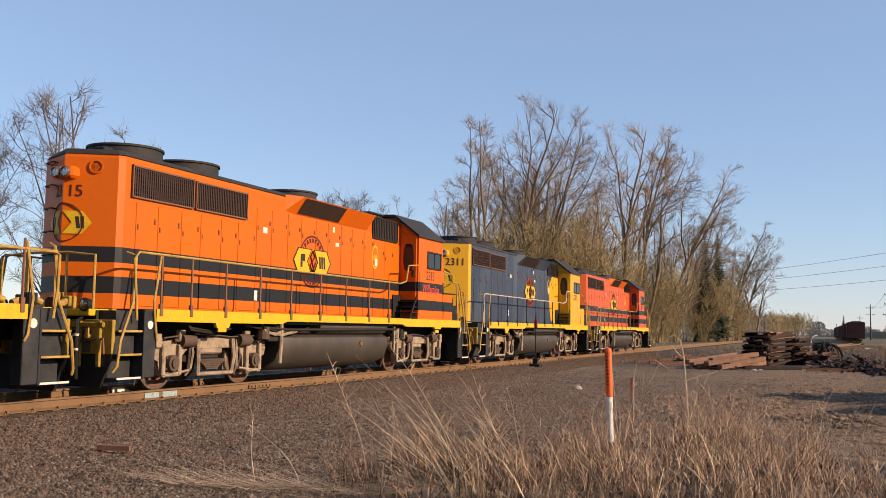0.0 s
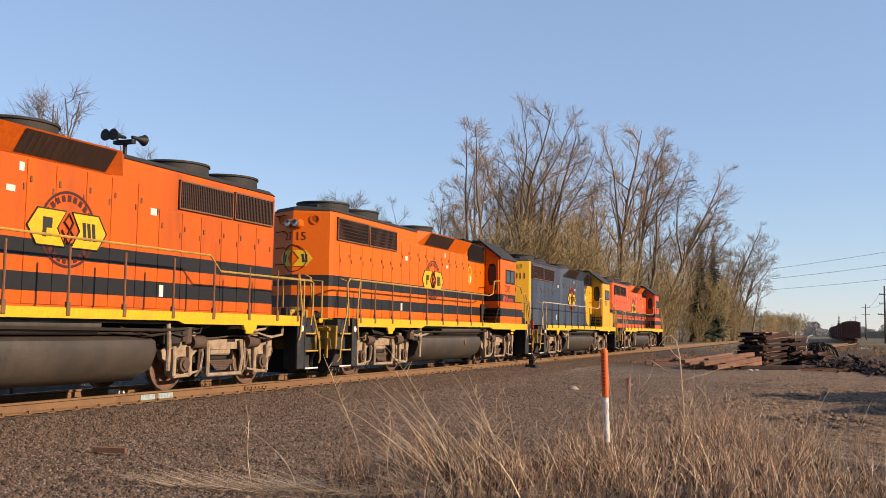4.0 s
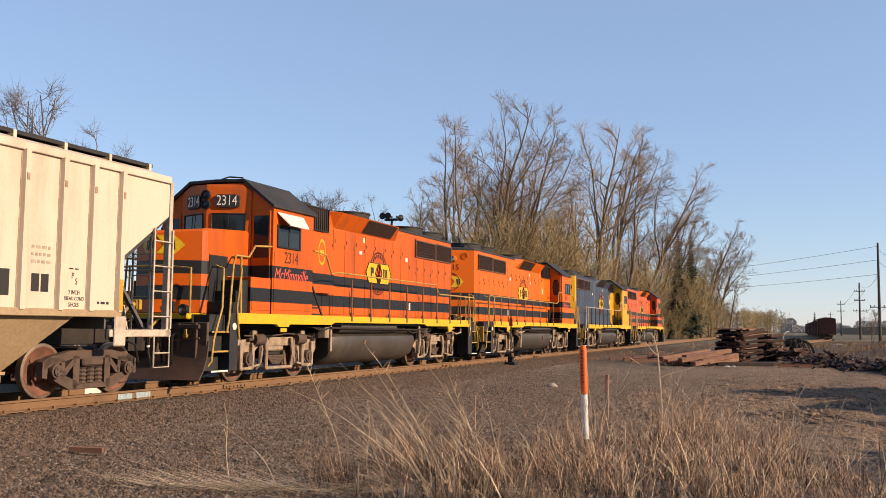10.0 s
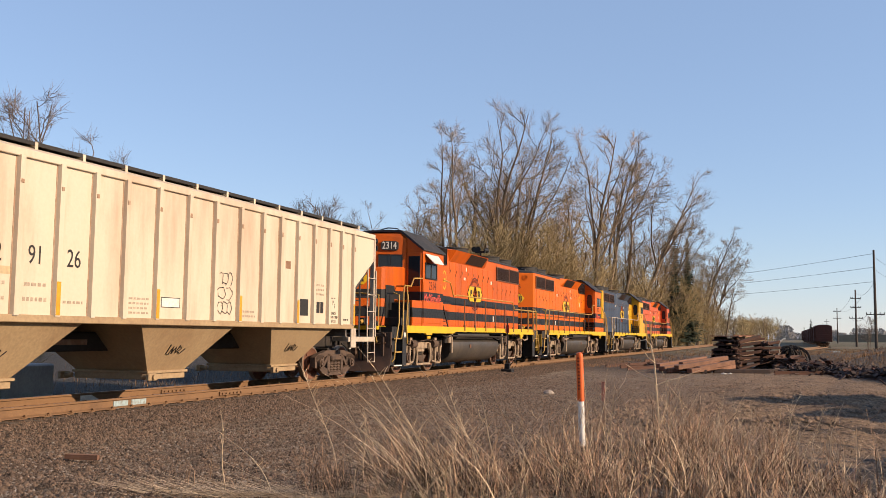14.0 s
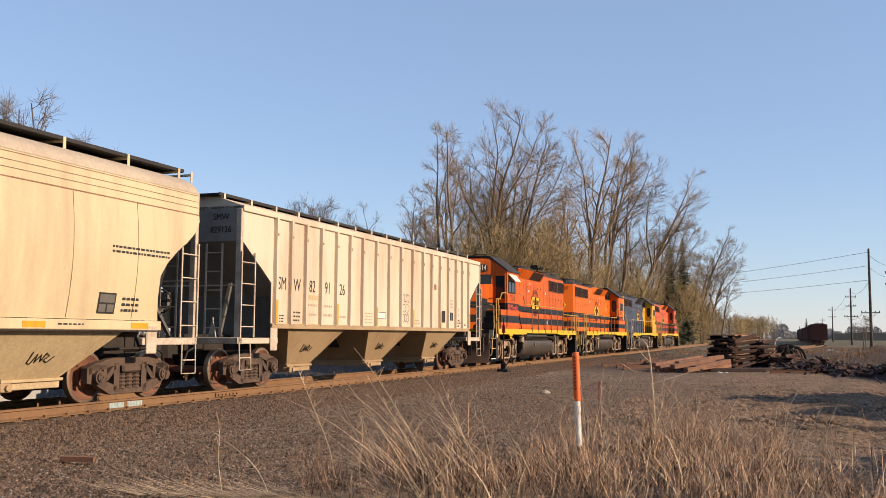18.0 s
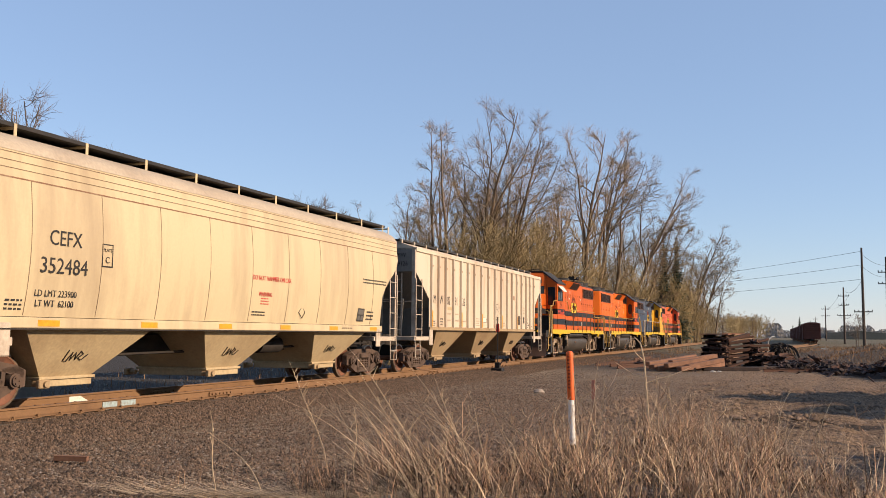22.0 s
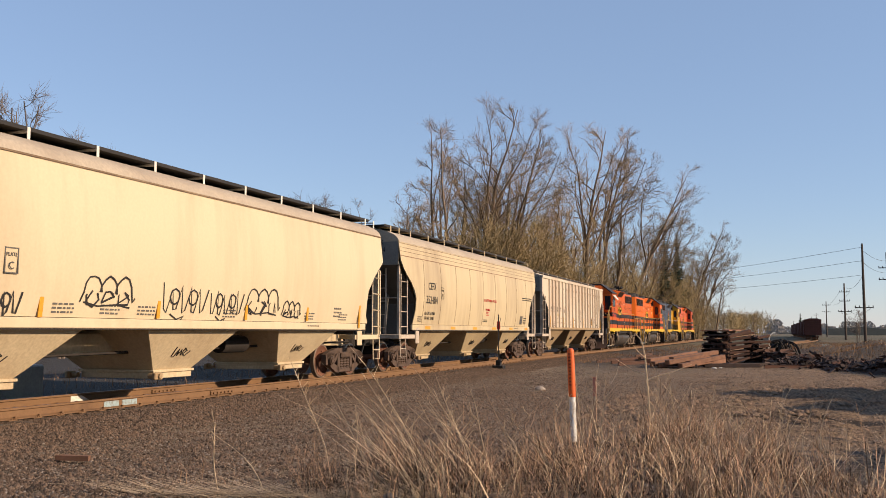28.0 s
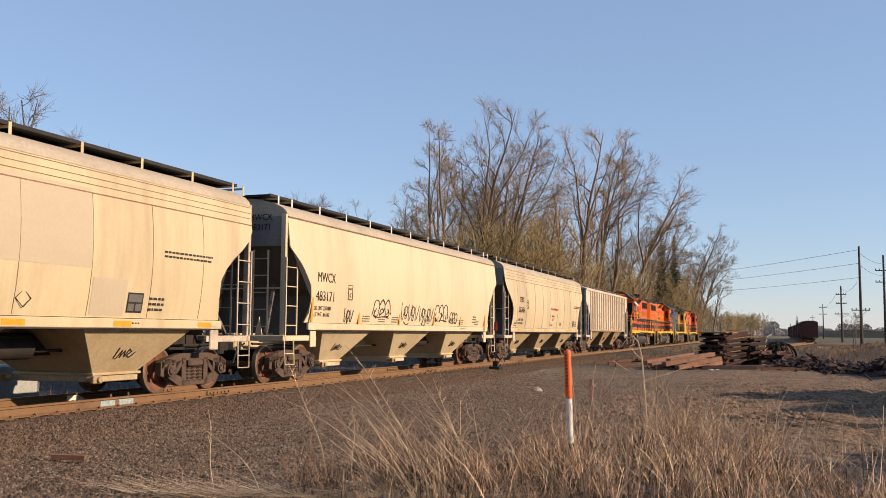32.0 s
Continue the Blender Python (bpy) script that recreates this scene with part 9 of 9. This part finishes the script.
build_ground()
puddle()
build_track()
build_siding()
marker_post(9.655, 13.81)
survey_lath(9.36, 17.18)
signal_rod(2.05, 36.6)
scrap_rails()
boxcars()
concrete_blocks()
for _x, _y, _h, _arms in ((25.1, 150.7, 14.6, ((5.2, 1.25),)), (26.7, 214, 11.8, ((10.0, 1.0), (8.1, 1.0), (5.9, 1.3))), (30.5, 363, 12.5, ((11.2, 1.3), (8.8, 1.3))), (36.4, 594, 13.0, ((11.5, 1.4), (9.0, 1.4))),
                          (42, 820, 14, ((12.5, 1.5), (10, 1.5))), (29.4, 161, 14.0, ((11.6, 1.2), (9.8, 1.2)))):
    utility_pole(_x, _y, _h, _arms)
wires()
stand_of_trees()
thickets()
far_woods()
small_ground_things()
for _k, (_x, _y, _h, _dx, _dy, _tw) in enumerate(((7.87, 9.4, 1.36, -0.58, 0.1, 16), (9.2, 8.95, 1.5, -1.02, 0.2, 14), (7.1, 8.4, 0.85, -0.15, 0.1, 7), (8.1, 9.6, 0.85, -0.06, 0.1, 6), (7.55, 8.6, 0.62, -0.75, 0.1, 4), (8.9, 9.3, 1.2, -0.75, 0.3, 8),
                                                   (9.4, 9.6, 1.15, -0.5, 0.3, 8), (9.6, 9.4, 1.3, -0.9, 0.2, 9), (9.3, 10.6, 0.95, -0.3, 0.2, 7), (10.1, 12.6, 1.0, 0.05, 0.4, 8), (11.5, 13.2, 1.05, 0.22, 0.2, 7), (11.9, 13.6, 0.9, -0.15, 0.2, 6),
                                                   (12.4, 13.0, 0.95, 0.25, 0.3, 7), (12.9, 12.4, 0.9, 0.2, 0.2, 6), (11.0, 13.9, 0.9, 0.3, 0.2, 6), (10.4, 11.0, 0.9, -0.3, 0.2, 7))):
    tall_stalk(_x, _y, _h, _dx, _dy, _k, "straw", _tw, 0.0075)
# one pale sapling, bent over at its top, with two side branches
_T = thing("dead_sapling", "pale leafless sapling bent over at its tip among weeds", "sapling", m=Matrix.Translation((10.70, 14.0, GROUND - 0.12)))
part("stem", Shape().tube([(0, 0, -0.05), (0.03, 0, 0.5), (0.0, 0, 1.0), (-0.03, 0.02, 1.4), (-0.08, 0.03, 1.62), (-0.15, 0.04, 1.70), (-0.24, 0.05, 1.68), (-0.33, 0.06, 1.55)], [0.016, 0.015, 0.014, 0.012, 0.010, 0.008, 0.006, 0.004], 6), "straw", _T, smooth=True)
part("side_branch", Shape().tube([(0.0, 0, 1.05), (0.18, 0.02, 1.12), (0.36, 0.05, 1.17), (0.62, 0.1, 1.28)], [0.009, 0.008, 0.006, 0.003], 5), "straw", _T, smooth=True)
part("side_branch", Shape().tube([(-0.02, 0, 1.36), (-0.12, 0.0, 1.45), (-0.2, 0.0, 1.56)], [0.008, 0.006, 0.003], 5), "straw", _T, smooth=True)
part("side_branch", Shape().tube([(0.0, 0, 1.12), (-0.2, 0.02, 1.18), (-0.45, 0.05, 1.34)], [0.006, 0.005, 0.003], 5), "straw", _T, smooth=True)
_r = random.Random(77)
for _k in range(13):
    _x, _y = _r.gauss(9.3, 0.4), _r.gauss(9.1, 0.3)
    tall_stalk(_x, _y, _r.uniform(0.5, 1.15), _r.uniform(-1.25, -0.2), _r.uniform(0.0, 0.4), 100 + _k, "straw" if _k % 3 else "dry_grass", _k % 4, 0.006)
for _k in range(40):
    _x, _y = _r.uniform(9.4, 13.2), _r.uniform(9.5, 14.6)
    tall_stalk(_x, _y, _r.uniform(0.45, 0.9), _r.uniform(-0.35, 0.35), _r.uniform(-0.2, 0.3), 200 + _k, "straw" if _k % 3 else "dark_grass", 3 + _k % 5, 0.0055)
grass("dead_weeds", 10000, weeds_region, 0.18, 0.62, 0.0052, "dark_grass", "brown dead weeds in a dense tangle", 2, 0.8, 0.5, kink=0.22)
grass("weed_litter", 22000, weeds_region, 0.15, 0.4, 0.006, "low_dark", "dark brown low blades under the weeds", 8, 1.4, 0.4, kink=0.3)
grass("dry_grass", 6000, weeds_region, 0.2, 0.75, 0.0055, "dry_grass", "dry straw-coloured grass among dead weeds", 1, 1.1, 1.2, kink=0.2)
grass("straw_stems", 2800, weeds_region, 0.3, 1.15, 0.0062, "straw", "long pale bowed straw stems", 16, 0.9, 1.7, kink=0.1)
branchy("brown_weeds", 3000, weeds_region, 0.3, 0.85, 0.0052, "dark_grass", "stiff brown dead weeds with many side twigs", 41, 0.4, 9)
branchy("pale_weeds", 1500, weeds_region, 0.3, 1.0, 0.0055, "straw", "pale stiff weed stalks standing above the rest", 42, 0.55, 6)
branchy("dark_tangle", 1300, tangle_region, 0.16, 0.45, 0.0036, "low_dark", "low dark tangle of dead twigs", 43, 0.9, 9, 1.1)
branchy("thin_tangle", 500, tangle_region, 0.2, 0.6, 0.0032, "dark_grass", "thin brown dead stems in a tangle", 44, 0.7, 7, 0.9)
grass("matted_grass", 1100, matted_region, 0.5, 1.5, 0.0052, "straw", "flattened mat of dry grass stems", 6, 1.5, 0.2, (0.0, 0.22, 0.5), 1.25)
grass("leaning_stems", 90, fan_region, 0.7, 1.75, 0.005, "straw", "sheaf of long straw stems leaning over", 26, 1.2, 0.35, (3.0, 0.4, 0.06), 0.45)
grass("sparse_grass", 2600, fringe_region, 0.12, 0.6, 0.0036, "dark_grass", "sparse brown weeds on the gravel", 3, 0.8, 0.8, kink=0.25)
grass("far_side_grass", 4000, far_side_region, 0.15, 0.5, 0.010, "mound_grass", "rough dry grass on the far side of the track", 4, 0.5, 0.5)
grass("mound_weeds", 40000, mound_region, 0.10, 0.36, 0.012, "mound_grass", "brown weeds on low earth mounds", 5, 0.5, 0.5)
grass("tan_grass", 60000, tan_region, 0.08, 0.34, 0.016, "mound_grass", "rough tan grass on mounds beyond the scrap", 51, 0.6, 0.6)
grass("straw_bits", 5000, yard_region, 0.05, 0.22, 0.004, "dry_grass", "bits of dry straw strewn on the gravel", 31, 1.55, 0.1, least=1.35)
stones("gravel", 150000, yard_region, "ballast", "loose brown-grey gravel", 0.008, 0.031, 11, 0.95)
stones("ballast_stones", 80000, ballast_region, "ballast", "brown ballast stones beside the rails", 0.010, 0.034, 12, 0.95)
stones("grit", 110000, grit_region, "ballast", "fine brown grit between the stones", 0.005, 0.017, 19)
stones("pale_stones", 24000, yard_region, "pale_gravel", "pale pebbles among the gravel", 0.008, 0.026, 14)
stones("dirt_clods", 15000, ridge_region, "clod", "clods of churned dirt along wheel tracks", 0.012, 0.08, 15, 0.7)
stones("yard_stones", 60000, far_yard_region, "clod", "scattered stones in the yard", 0.006, 0.026, 13)
stones("pale_chips", 11000, far_yard_region, "pale_gravel", "pale stone chips in the packed dirt", 0.006, 0.022, 17)


def motions():
    """The whole train rolls along the track, gaining speed; its wheels turn with the way gone."""
    way = [0.0, 1.93, 3.92, 5.97, 8.07, 10.22, 12.42, 14.64, 16.9, 19.18, 21.49, 23.82, 26.17, 28.56, 30.98, 33.45, 35.97, 38.53, 41.14, 43.79, 46.45, 49.14, 51.85, 54.62, 57.42, 60.28, 63.16, 66.08, 69.02, 72.01, 75.02, 78.08, 81.17]

    def gone(t):
        i = min(int(t), 31)
        u = t - i
        p0, p1, p2, p3 = way[max(i - 1, 0)], way[i], way[i + 1], way[min(i + 2, 32)]
        if i == 0:
            p0 = 2 * p1 - p2
        if i == 31:
            p3 = 2 * p2 - p1
        return p1 + 0.5 * u * (p2 - p0 + u * (2 * p0 - 5 * p1 + 4 * p2 - p3 + u * (3 * (p1 - p2) + p3 - p0)))

    for vehicle, sets, start, length, turned in TRAIN:
        rows = []
        for t in range(33):
            a = start + way[t]
            b = a + length
            head = math.degrees(math.atan2(track_x(b) - track_x(a), length))
            rows.append((t, pose(track_x(b), b, 0, 0, 0, 180 - head) if turned else pose(track_x(a), a, 0, 0, 0, -head)))
        walk(vehicle, rows)
        for ws, y, r in sets:
            walk(ws, [(k / 5, Matrix.Translation((0, y, r)) @ Matrix.Rotation((1 if turned else -1) * (gone(k / 5) - start) / r, 4, "X")) for k in range(161)])


motions()
